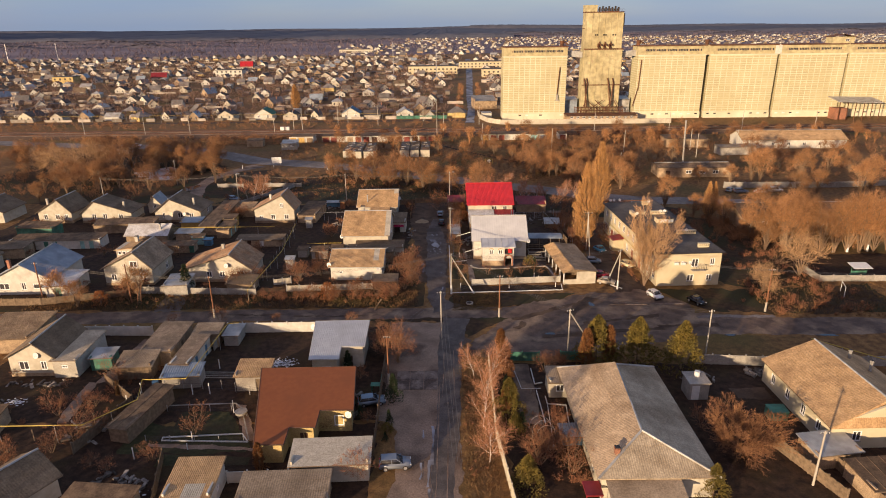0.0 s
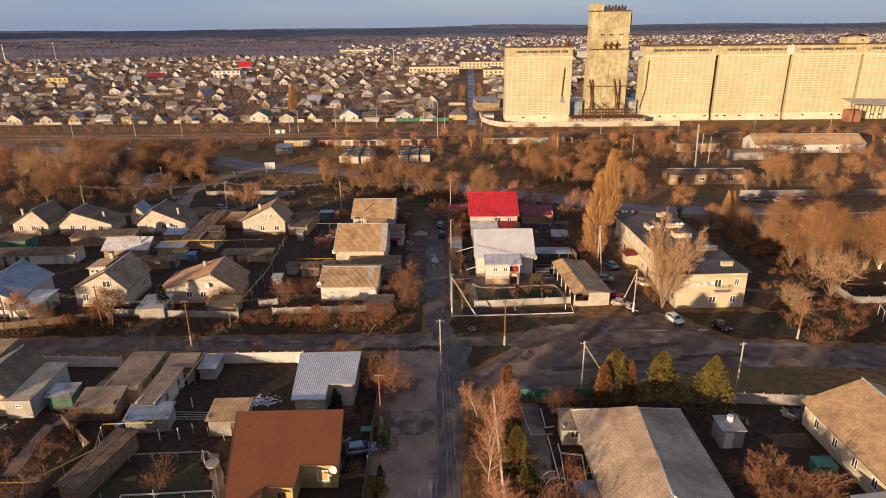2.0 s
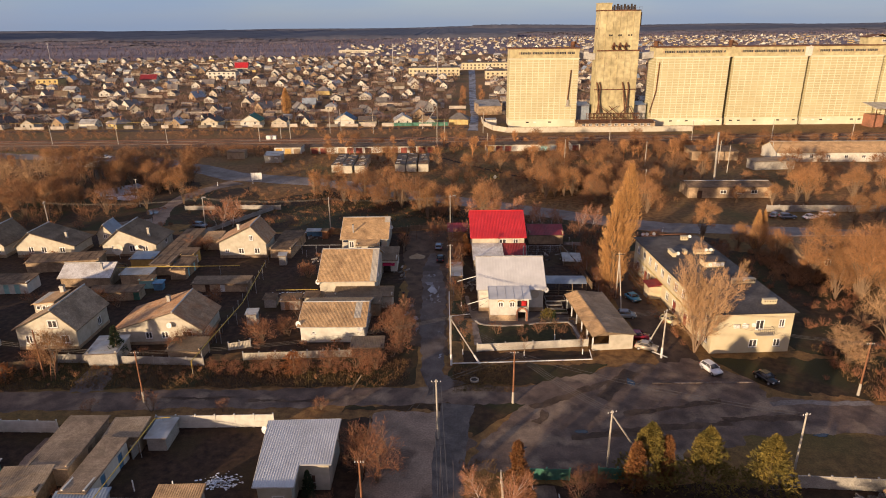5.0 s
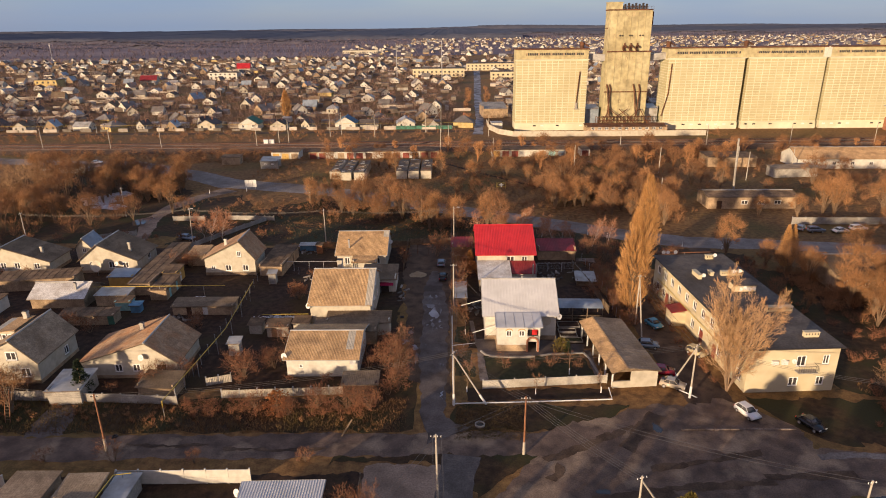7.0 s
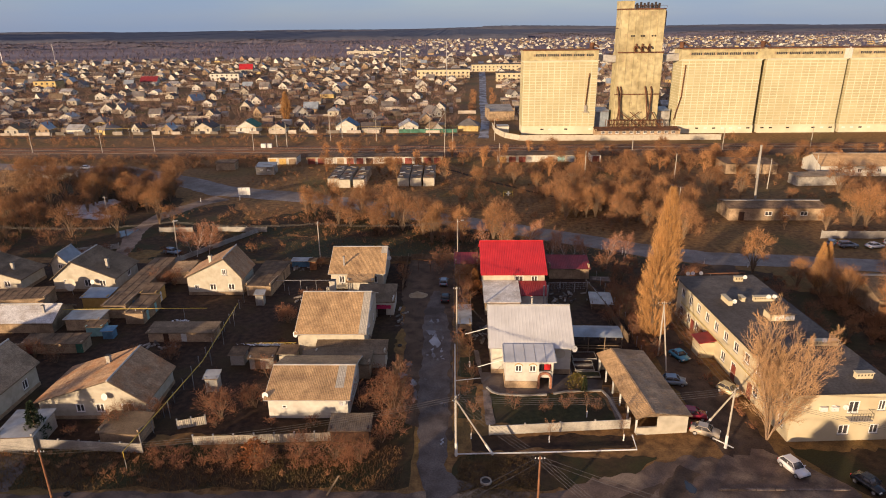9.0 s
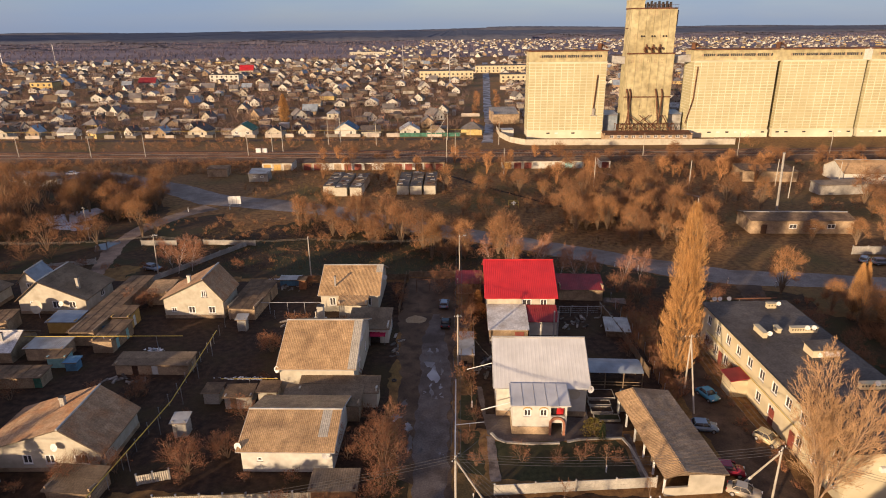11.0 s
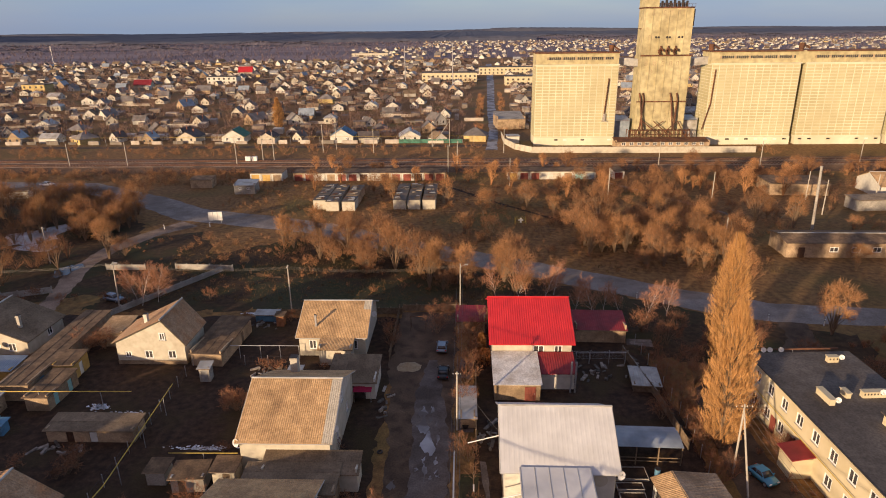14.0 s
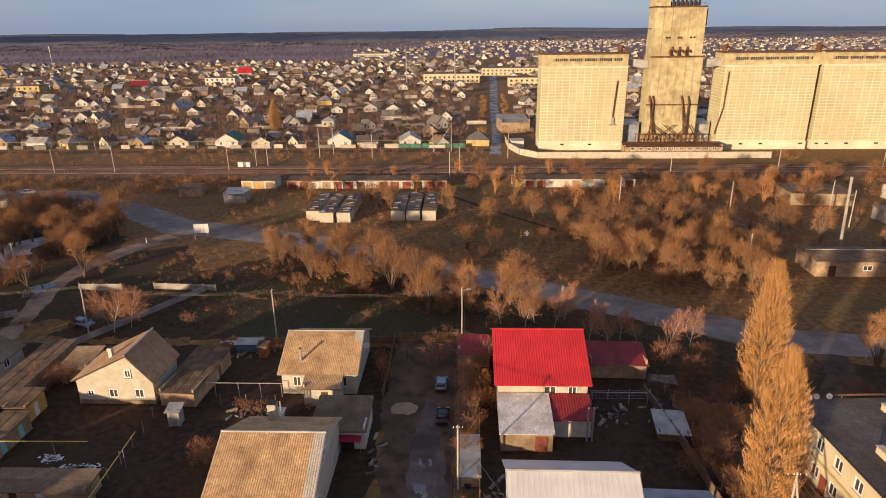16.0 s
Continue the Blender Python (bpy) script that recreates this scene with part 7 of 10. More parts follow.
part("roof", MB().slab([(-1.8, -1.2, 2.2), (1.8, -1.2, 2.2), (1.8, 1.2, 2.6), (-1.8, 1.2, 2.6)], 0.08), M_WHITEPAINT, sw_)
for sx in (-1.5, 1.5):
    part("post", MB().tube((sx, 0, 0), (sx, 0, 2.3), 0.05, n=6), M_GREEN, sw_)

part("bench", MB().box(-1.4, 0.2, 0.4, 1.4, 0.6, 0.48).box(-1.4, 0.25, 0, -1.3, 0.55, 0.4).box(1.3, 0.25, 0, 1.4, 0.55, 0.4), M_GREEN, sw_)
part("side_panel", MB().box(-1.5, -0.04, 0.3, 1.5, 0.04, 1.3), M_GREEN, sw_)
gf_ = thing("football_goal", pose(72.6, 103.2, 0, 0, 0, 70), "thin white pipe football goal on bare ground", "goal")
for sx in (-1.4, 1.4):
    part("post", MB().tube((sx, 0, 0), (sx, 0, 2.0), 0.05, n=5), M_WHITEPAINT, gf_)
part("crossbar", MB().tube((-1.4, 0, 2.0), (1.4, 0, 2.0), 0.05, n=5), M_WHITEPAINT, gf_)
for x in (84, 87, 89.4, 91.3):
    one("limewash_band", MB().tube((x, 125.3, 0), (x, 125.3, 1.6), 0.24, 0.2, 8), M_LIME, "limewashed foot of a tall bare tree", "trunk foot")
ground_patch("ground", "bare trodden earth of the playground", [(72.4, 114), (72.6, 109.8), (110, 109.4), (112, 124), (80, 124)], 0.021, M_GARDEN, 0.4)

# ---- beyond the main road ----
house("long low block building with dark windows", 80.6, 198.8, -1, 23.0, 8.0, 3.2, 3.9, "x", M_OLDWALL, M_FELT, "flat", name="workshop", category="workshop", wins=tuple(("S", u, 1.2, 1.8, 1.1) for u in (-2, 2.4, 6.6)), doors=(("S", -8.5, 1.4, 2.2, M_DOORBROWN),))
stck = thing("boiler_chimney", pose(82.6, 211, 0), "tall slim whitewashed steel boiler chimney", "chimney")
part("flue_shaft", MB().tube((0, 0, 0), (-0.6, 0, 15.4), 0.32, 0.27, 12).tube((-0.61, 0, 15.4), (-0.62, 0, 15.7), 0.34, 0.34, 12), M_CONC, stck)
part("guy_wire", MB().tube((-0.4, 0, 11), (7, 5, 0), 0.03, n=3).tube((-0.4, 0, 11), (-7, 5, 0), 0.03, n=3), M_WIRE, stck)
house("long depot with a white gable and slate roof", 137, 247.0, -2, 40, 12, 3.4, 6.0, "x", M_WHITE, M_SLATE_TAN, "wave", name="depot", category="depot", wins=tuple(("S", -14 + 6 * k, 1.2, 1.4, 1.2) for k in range(5)))
shed("flat concrete store with rubble on the roof", 97, 250, -4, 16, 10, 3.2, 3.4, M_OLDWALL, M_FELT, "flat", name="store", category="store")
shed("grey block store with slate roof", 110, 232, 6, 14, 5, 2.8, 3.0, M_CONC, M_SLATE, "wave", name="store", category="store")
fence("concrete panel fence of a depot", [(84, 181), (118, 180)], 1.8, M_CONC, "panel", 3.0)
fence("concrete panel fence of a depot", [(118, 180), (170, 186)], 1.8, M_CONC, "panel", 3.0)
shed("small kiosk of grey blocks with white roof", -61.8, 250.4, 2, 6.0, 5.0, 2.6, 3.2, M_CONC, M_ROOF_GREY, "flat", name="kiosk", category="kiosk", wins=(("S", -1.2, 1.4, 1.0, 0.6), ("S", 1.2, 1.4, 1.0, 0.6)))
shed("brick shed beside the road", -77.6, 257.5, 3, 6.4, 4.6, 2.6, 2.8, M_OLDWALL, M_FELT, "flat")
shed("low white shed in the brush", -131, 245, 8, 14, 4, 2.0, 2.2, M_WHITE, M_FELT, "flat")
bb = thing("road_sign_board", pose(-59.6, 219.5, 0, 0, 0, 6), "pale blank road sign board on posts", "sign board")
part("board", MB().box(-1.7, -0.05, 0.7, 1.7, 0.05, 2.9), M_WHITEPAINT, bb)
part("strip", MB().box(-0.6, -0.07, 0.7, -0.5, -0.05, 2.9).box(0.5, -0.07, 0.7, 0.6, -0.05, 2.9), M_METAL, bb)
for sx in (-1.3, 1.3):
    part("post", MB().box(sx - 0.06, 0.05, 0, sx + 0.06, 0.15, 2.8), M_METAL, bb)
DOORS = [M_OCHRE, M_OCHRE, M_OLDWALL, M_WHITE, M_REDBROWN, M_REDBROWN, M_WHITE, M_OLDWALL, M_REDBROWN, M_REDBROWN, M_DOORBROWN, M_WHITE, M_DOORBROWN, M_REDBROWN, M_REDBROWN, M_DOORBROWN, M_REDBROWN, M_REDBROWN]


def garage_unit(x, y, dm, wm, rot=0, label="brick lock-up garage with a painted steel door", top=None):
    th = thing("lockup_garage", pose(x, y, 0, 0, 0, rot), label, "garage", "lock-up garages")
    mb = MB()
    for s, hs in (("S", [(-1.25, 1.25, 0.0, 2.1)]), ("N", []), ("E", []), ("W", [])):
        wall_strip(mb, 3.4 if s in "SN" else 5.6, 2.5, 0.2, hs, side_frame(s, 3.4, 6.0))
    part("wall", mb.weld(), wm, th)
    part("roof", MB().slab([(-1.72, -3.2, 2.6), (1.72, -3.2, 2.6), (1.72, 3.1, 2.7), (-1.72, 3.1, 2.7)], 0.12), top or M_FELT, th)
    dr = part("door", MB().box(-1.22, -2.94, 0.02, -0.01, -2.88, 2.08).box(0.01, -2.94, 0.02, 1.22, -2.88, 2.08), dm, th)
    part("handle", MB().box(-0.2, -2.98, 1.0, 0.2, -2.94, 1.06), M_DARK, dr)
    return th


rg = random.Random(4)
for k in range(18):
    if k not in (3,):
        garage_unit(-63.6 + 3.45 * k, 267.2, DOORS[k], rg.choice((M_WHITE, M_SILICATE, M_OLDWALL)))
for k, dm_ in enumerate((M_OCHRE, M_REDBROWN, M_REDBROWN, M_WHITE, M_CREAM, M_OLDWALL, M_TURQ, M_ROOF_BLUE)):
    garage_unit(18.2 + 3.45 * k, 268.4, dm_, M_WHITE if k in (3, 4, 5) else M_CREAM)
garage_unit(51.2, 268.4, M_REDBROWN, M_WHITE)
for bx in (-36.0, -32.3, -28.0, -14.6, -10.8, -6.8):
    for k in range(3):
        garage_unit(bx, 234.5 + 6.1 * k - (0 if bx < -35 or bx > -20 else 1.6), M_REDBROWN if (k + int(bx)) % 2 else M_OLDWALL, M_CREAM if k == 0 else M_OLDWALL, 180, "flat-roofed lock-up garage of pale blocks", rg.choice((M_BITUMEN, M_BITUMEN, M_SLATE_OLD)))


rj_ = random.Random(61)
for bx in (-36.0, -32.3, -28.0, -14.6, -10.8, -6.8):
    for k in range(3):
        y = 234.5 + 6.1 * k - (0 if bx < -35 or bx > -20 else 1.6)
        for q in range(4):
            u, v, a, b = bx + rj_.uniform(-1.1, 1.1), y + rj_.uniform(-2.4, 2.4), rj_.uniform(0.3, 0.9), rj_.uniform(0.2, 0.6)
            one("roof_scrap", MB().slab([(u - a, v - b, 2.80), (u + a, v - b * 0.7, 2.84), (u + a * 0.8, v + b, 2.86), (u - a * 0.9, v + b * 0.9, 2.81)], 0.09), rj_.choice((M_SLATE_PALE, M_SLATE_OLD, M_ROOF_GREY, M_RUST)), "loose piece of roofing lying on a garage roof", "roofing scrap", "roofing scraps")


# ---- grain elevator ----
YS = 325.0


def silo(label, x0, x1, y0, depth, cols, first=False, zt=31.0):
    th = thing("grain_silo", pose((x0 + x1) / 2, y0, 0), label, "grain silo", "grain silos")
    w = x1 - x0
    part("body", MB().box(-w / 2, 0, 0, w / 2, depth, zt), M_SILOBODY, th)
    cl = MB()
    rows, base = 24, 3.4
    cw, rh = w / cols, (zt - base - 0.3) / rows
    for c in range(cols):
        for k in range(rows):
            u, z = -w / 2 + cw * c, base + rh * k
            cl.box(u + 0.16, -0.07, z + 0.11, u + cw - 0.16, 0.05, z + rh - 0.11)
    ncs = max(3, round(depth / cw))
    for c in range(ncs):
        for k in range(rows):
            v, z = depth * c / ncs, base + rh * k
            for sx in (-1, 1):
                a, b = sorted((sx * (w / 2 - 0.05), sx * (w / 2 + 0.15)))
                cl.box(a, v + 0.13, z + 0.1, b, v + depth / ncs - 0.13, z + rh - 0.1)
    tagged(part("cladding_panel", cl, M_SILO, th, "limewashed concrete facing panels"), kind="stuff")
    pl = part("plinth", MB().box(-w / 2 - 0.2, -0.45, 0, w / 2 + 0.2, -0.003, 2.9).box(-w / 2 - 0.35, -0.7, 2.9, w / 2 + 0.35, -0.003, 3.15), M_SILOBODY, th)
    n = int(w / 3.5)
    for k in range(n):
        if rnd.random() < 0.75:
            u = -w / 2 + w * (k + 0.5) / n
            part("vent_opening", MB().box(u - 0.7, -0.5, 1.9, u + 0.7, -0.44, 2.5), M_WHITEPAINT if rnd.random() < 0.4 else M_DARK, pl)
    gy = 1.2
    gal = part("gallery", MB().box(-w / 2 - 0.2, gy, zt + 0.004, w / 2 + 0.2, depth - 1.0, zt + 4.4), M_TOWER, th)
    part("gallery_roof", MB().box(-w / 2 - 0.5, gy - 0.6, zt + 4.4, w / 2 + 0.5, depth - 0.6, zt + 4.85), M_RUST, gal)
    part("cornice", MB().box(-w / 2 - 0.3, -0.5, zt + 0.002, w / 2 + 0.3, gy - 0.004, zt + 0.35), M_SILOBODY, th)
    a0 = -w / 2 + (4.2 if first else 3.0)
    k = 0
    u = a0
    while u < w / 2 - 2.2:
        pane = part("pane", MB().box(u, gy - 0.06, zt + 2.0, u + 0.62, gy + 0.02, zt + 3.0), M_GLASS if k % 7 else M_OLDWALL, gal)
        u += 0.78
        k += 1
    part("rib_band", MB().box(a0 - 0.3, gy - 0.14, zt + 3.02, w / 2 - 1.4, gy - 0.004, zt + 3.2).box(a0 - 0.3, gy - 0.14, zt + 1.75, w / 2 - 1.4, gy - 0.004, zt + 1.96), M_TOWER, gal)
    return th


s1 = silo("cream silo block of the grain elevator with glazed top gallery", 31.0, 62.8, YS, 12, 12, True)
part("downpipe", MB().tube((11.5, -0.4, 12.5), (12.4, -0.4, 26), 0.28, n=6), M_RUST, s1)
part("downpipe_platform", MB().box(10.4, -1.2, 9.5, 12.6, -0.3, 9.8).box(11.0, -0.8, 9.8, 12.0, -0.2, 12.5), M_CONC, s1)
s2 = silo("cream silo block of the grain elevator beside the tower", 98.6, 132.2, YS, 12, 12)
part("cable_run", MB().tube((-15.4, -0.3, 29), (-15.8, -0.3, 16), 0.25, n=6).tube((-15.8, -0.3, 16), (-18, -0.3, 6), 0.25, n=6), M_RUST, s2)
silo("cream silo block in the long row", 134.6, 168.0, YS, 12, 11)
silo("cream silo block in the long row", 170.0, 202.8, YS, 12, 11)
silo("cream silo block at the end of the row", 204.6, 238.0, YS, 12, 11)
silo("cream silo block at the end of the row", 239.6, 272.0, YS, 12, 11)
for k, gx in enumerate((133.05, 168.65, 203.7, 238.8)):
    jn = one("gallery_link", MB().box(gx - 1.6, YS + 0.9, 31.02, gx + 1.6, YS + 11, 35.8), M_WHITE if k % 2 else M_TOWER, "pale gallery link between silo blocks", "gallery")
hx = thing("roof_house", pose(201.5, YS + 6, 35.5), "small plastered winch house on the gallery roof", "roof house")
part("wall", MB().box(-5.5, -3, 0, 5.5, 3, 3.4), M_TOWER, hx)
part("roof", MB().slab([(-6, -3.4, 3.5), (0, -3.4, 4.8), (0, 3.4, 4.8), (-6, 3.4, 3.5)], 0.15).slab([(0, -3.4, 4.8), (6, -3.4, 3.5), (6, 3.4, 3.5), (0, 3.4, 4.8)], 0.15), M_RUST, hx)
window(hx, pose(2.0, -3.12, 1.3), 2.0, 1.2)
for gx in (60.8, 99.6, 134.4):
    ct = thing("cyclone", pose(gx, YS + 6, 35.5), "rusty dust cyclone on the gallery roof", "cyclone")
    part("drum", MB().tube((0, 0, 0), (0, 0, 2.8), 0.9, 1.1, 10), M_RUST, ct)
    part("duct", MB().tube((0.8, 0, 2.4), (3.2, 0, 0.9), 0.35, n=6), M_RUST, ct)

tw = thing("elevator_tower", pose(80.0, 326.5, 0), "tall stained concrete work tower of the grain elevator", "tower")
part("lower_shaft", MB().box(-8.7, 0, 0, 10.6, 9.0, 34.2), M_TOWER, tw)
part("upper_shaft", MB().box(-8.5, 0.8, 34.2, 9.9, 8.6, 51.4), M_TOWER, tw)
part("parapet", MB().box(-8.7, 0.5, 51.4, 10.1, 8.9, 51.9), M_RUST, tw)
part("cornice", MB().box(-8.9, -0.3, 34.0, 10.8, 0.0, 34.6), M_RUST, tw)
part("head_house", MB().box(-8.7, 0.4, 51.9, -3.4, 8.5, 54.6).box(-8.9, 0.2, 54.6, -3.2, 8.7, 54.9), M_TOWER, tw)
for k in range(7):
    u = -8.4 + 18.6 * k / 6
    part("pilaster", MB().box(u - 0.22, -0.18, 2, u + 0.22, 0.02, 34.0), M_TOWER, tw)
    part("pilaster", MB().box(u - 0.2, 0.62, 34.6, min(u + 0.1, 9.85), 0.82, 51.2), M_TOWER, tw)
for z, us in ((49.2, (-5.2, -0.9, 1.7, 4.4, 6.6)), (30.6, (-6.5, -3.2, 0.0, 3.0, 5.6)), (27.5, (-4.5,)), (40.2, (-5.8, -5.0)), (9.0, (3.2, 5.4)), (12.0, (-1.5, 4.0))):
    for u in us:
        window(tw, pose(u, (0.74 if z > 34 else -0.06), z), 0.9, 1.5, frame_mat=M_OLDWALL, sill=False)
for u in (-3.4, -2.4, 0.8, 1.8, 5.4, 6.6):
    part("fan_opening", MB().tube((u, 0.84, 41.0), (u, 0.6, 41.0), 0.4, n=10), M_DARK, tw)
for u in (-1.4, 1.4, 4.2):
    fan = MB().path([(u + 0.8 * math.cos(4.4 * k / 11), -0.6, 35.9 + 0.9 * math.sin(4.4 * k / 11)) for k in range(12)] + [(u - 0.2, -0.3, 34.6), (u + 0.2, 0.4, 37.8)], 0.36, 6)
    part("fan_duct", fan, M_RUST, tw, "rusty coiled fan duct")
# dark masts and letters-like plates on the roof edge
for k in range(7):
    u = -2.6 + 1.55 * k
    part("roof_plate", MB().box(u, 1.0, 51.9, u + 0.9, 1.15, 54.0 + 0.4 * (k % 2)).box(u - 0.2, 1.2, 51.9, u - 0.1, 2.4, 53.4), M_DARK, tw)
rl = MB()
for k in range(12):
    rl.tube((-3.5 + 13.8 * k / 11, 0.7, 51.9), (-3.5 + 13.8 * k / 11, 0.7, 53.0), 0.05, n=3)
rl.tube((-3.5, 0.7, 53.0), (10.4, 0.7, 53.0), 0.05, n=3)
part("railing", rl, M_RUST, tw)
part("ladder", MB().box(10.62, 4, 4, 10.9, 4.6, 34), M_RUST, tw)
part("lift_cage", MB().box(9.9, 2, 45, 10.9, 3.0, 51), M_RUST, tw)
part("side_platform", MB().box(-9.3, 3, 44.0, -8.5, 5, 44.3), M_RUST, tw)
part("belt_course", MB().box(-8.9, -0.25, 16.6, 10.8, -0.02, 17.1), M_RUST, tw)
# rusty truss work and spouts at the foot
rt = random.Random(21)
for u, s in ((-7.5, 1), (-6.2, -1), (4.5, 1), (7.0, -1)):
    part("grain_spout", MB().path([(u - 0.6, -0.5, 20.2), (u, -0.7, 18), (u + s * 1.2, -2.5, 6)], 0.32, 6), M_RUST, tw, "rusty sloping grain spout")
for u0, u1 in ((-6.4, 1.5), (7.5, 0.5), (-6.4, -9.5), (7.5, 11.0), (-2, 5), (2, -7)):
    part("spout_branch", MB().tube((u0, -2.0, 9.5), (u1, -3.0, 3.4), 0.2, n=4), M_RUST, tw)
fr = MB()
for k in range(16):
    u = -12 + 24 * k / 15
    fr.tube((u, -4.5, 0), (u, -4.5, 6.2), 0.14, n=4).tube((u, -1.0, 0), (u, -1.0, 6.2), 0.14, n=4)
    fr.tube((u, -4.5, rt.uniform(2, 6)), (u + 1.6, -4.5, rt.uniform(2, 6)), 0.1, n=4)
    fr.tube((u, -4.5, 6.2), (u, -1.0, 6.2), 0.12, n=4)
for z in (3.2, 4.6, 6.2):
    fr.tube((-12, -4.5, z), (12, -4.5, z), 0.16, n=4)
part("steel_frame", fr, M_RUST, tw, "rusty steel loading frame")
for sx, a, b in ((-1, 63.0, 71.2), (1, 90.7, 98.4)):
    gl = thing("conveyor_bridge", pose((a + b) / 2, YS + 6, 0), "pale sheet-clad conveyor bridge between tower and silo", "conveyor bridge")
    part("tunnel", MB().slab([(-(b - a) / 2, -1.5, 33.3 - sx * 0.3), ((b - a) / 2, -1.5, 33.3 + sx * 0.3), ((b - a) / 2, 1.5, 33.3 + sx * 0.3), (-(b - a) / 2, 1.5, 33.3 - sx * 0.3)], 2.9), M_ROOF_GREY, gl)
ft = shed("low receiving hall at the foot of the tower", 80.0, 319.2, 0, 36, 6, 2.6, 3.4, M_OLDWALL, M_RUST, "flat", name="receiving_hall", category="hall", wins=tuple(("S", -15 + 3 * k, 1.4, 1.6, 1.4) for k in range(11)))
cn2 = thing("loading_canopy", pose(206, 316, 0), "rusty steel loading canopy by the silo row", "canopy")
part("roof", MB().slab([(-11, -5, 9.2), (11, -5, 8.6), (11, 5, 10.2), (-11, 5, 10.6)], 0.3), M_ROOF_GREY, cn2)
for k in range(6):
    part("column", MB().tube((-10 + 4 * k, -4.5, 0), (-10 + 4 * k, -4.5, 9), 0.2, n=5), M_RUST, cn2)
part("cabin", MB().box(-10, -2, 0, -4, 4, 5.5), M_BRICKRED, cn2)
shed("metal shed beside the silo", 24.5, 376, 4, 13, 18, 4.6, 6.0, M_OLDWALL, M_CONC, "flat", name="warehouse", category="warehouse")
shed("small grey plant house between silo and tower", 66.9, 333, 0, 6, 8, 9, 10, M_ROOF_BLUE, M_ROOF_GREY, "flat", name="plant_house", category="plant house")
shed("small grey plant house between tower and silo", 94.6, 334, 0, 5.5, 8, 9, 10, M_ROOF_GREY, M_ROOF_BLUE, "flat", name="plant_house", category="plant house")
shed("small white gate house", 23.0, 332, 5, 5, 4, 2.8, 3.0, M_WHITE, M_ROOF_GREY, "flat", name="gate_house", category="gate house")
fence("long pale concrete wall before the elevator", [(19, 345), (19.5, 328), (22.6, 316), (28.5, 308.6), (70.6, 307.6), (112, 307.6)], 2.4, M_CREAM, "panel", 4.0, post_h=0.05)

# ---- railway ----
em = MB()
em.v = [(x, y, z) for x in (-700, 700) for y, z in ((276, 0.0), (280.5, 0.9), (295, 0.9), (300, 0.0))]
em.f = [(k, k + 4, k + 5, k + 1) for k in range(3)]
one("railway_embankment", em, M_BALLAST, "low railway embankment of dark ballast", "embankment", kind="structure")
for yt in (284.0, 290.8):
    rw = thing("railway_track", pose(0, yt, 0.9), "straight railway track on concrete sleepers", "railway track", "railway tracks")
    for sy in (-0.76, 0.76):
        part("rail", MB().box(-700, sy - 0.04, 0.15, 700, sy + 0.04, 0.30), M_RUST, rw)
    sl = MB()
    for k in range(470):
        sl.box(-280 + 1.2 * k, -1.35, 0.0, -280 + 1.2 * k + 0.5, 1.35, 0.15)
    tagged(part("sleeper", sl, M_BALLAST, rw), kind="stuff")
    bd = MB().slab([(-700, -2.3, 0.08), (700, -2.3, 0.08), (700, 2.3, 0.08), (-700, 2.3, 0.08)], 0.3)
    part("ballast_bed", bd, M_PACKED, rw)
ec = thing("relay_cabinet", pose(-73.5, 291.5, 0.9), "pair of white relay cabinets by the track", "relay cabinet")
part("cabinet", MB().box(-2.2, -0.5, 0, -0.4, 0.5, 1.7), M_WHITEPAINT, ec)
part("cabinet", MB().box(0.2, -0.5, 0, 2.0, 0.5, 1.7), M_WHITEPAINT, ec)
wt = thing("valve_cage", pose(16.3, 218.5, 0), "small yellow gas valve cage with a white sign", "valve cage")
for sx in (-1.3, 1.3):
    for sy in (-0.8, 0.8):
        part("post", MB().tube((sx, sy, 0), (sx, sy, 1.6), 0.06, n=5), M_YELLOWPIPE, wt)
part("rail", MB().tube((-1.3, -0.8, 1.5), (1.3, -0.8, 1.5), 0.05, n=4).tube((-1.3, 0.8, 1.5), (1.3, 0.8, 1.5), 0.05, n=4).tube((-1.3, -0.8, 0.7), (1.3, -0.8, 0.7), 0.05, n=4), M_YELLOWPIPE, wt)
part("sign", MB().box(-0.2, -0.9, 0.6, 0.2, -0.85, 1.8).box(-0.6, -0.9, 1.1, 0.6, -0.86, 1.4), M_WHITEPAINT, wt)

# ---- poles and lines ----
CONC = "grey concrete power pole with crossarm"
pole(CONC, -0.6, 87.8, 8.2, M_POLE, 1.0, 0, lean=(-0.1, 0.1))
pole("rust-brown wooden power pole on a concrete footing", 9.2, 95.2, 7.8, M_WOODPOLE, 0.9, 0, foot=M_POLE)
pole("concrete power pole with a raking strut", 18.5, 82.7, 7.4, M_POLE, 1.0, 20, brace=(4.2, 2.0))
pole(CONC, 39.2, 82.0, 7.4, M_POLE, 0.8, 10)
pole("rust-brown wooden power pole on a concrete footing", 55.2, 96.4, 8.0, M_WOODPOLE, 0.9, 0, foot=M_POLE)
pole("rust-brown wooden power pole on a concrete footing", -39.7, 96.0, 7.8, M_WOODPOLE, 0.9, 0, foot=M_POLE)
pole("rust-brown wooden power pole on a concrete footing", -8.0, 74.6, 7.6, M_WOODPOLE, 0.8, 0, foot=M_POLE)
pole("concrete power pole beside a yard", 39.5, 53.6, 7.0, M_POLE, 0.9, 0)
pole("concrete corner pole with strut and whitewashed foot", 1.2, 105.1, 8.0, M_POLE, 1.3, 60, brace=(4.2, 0.2), foot=M_WHITEPAINT)
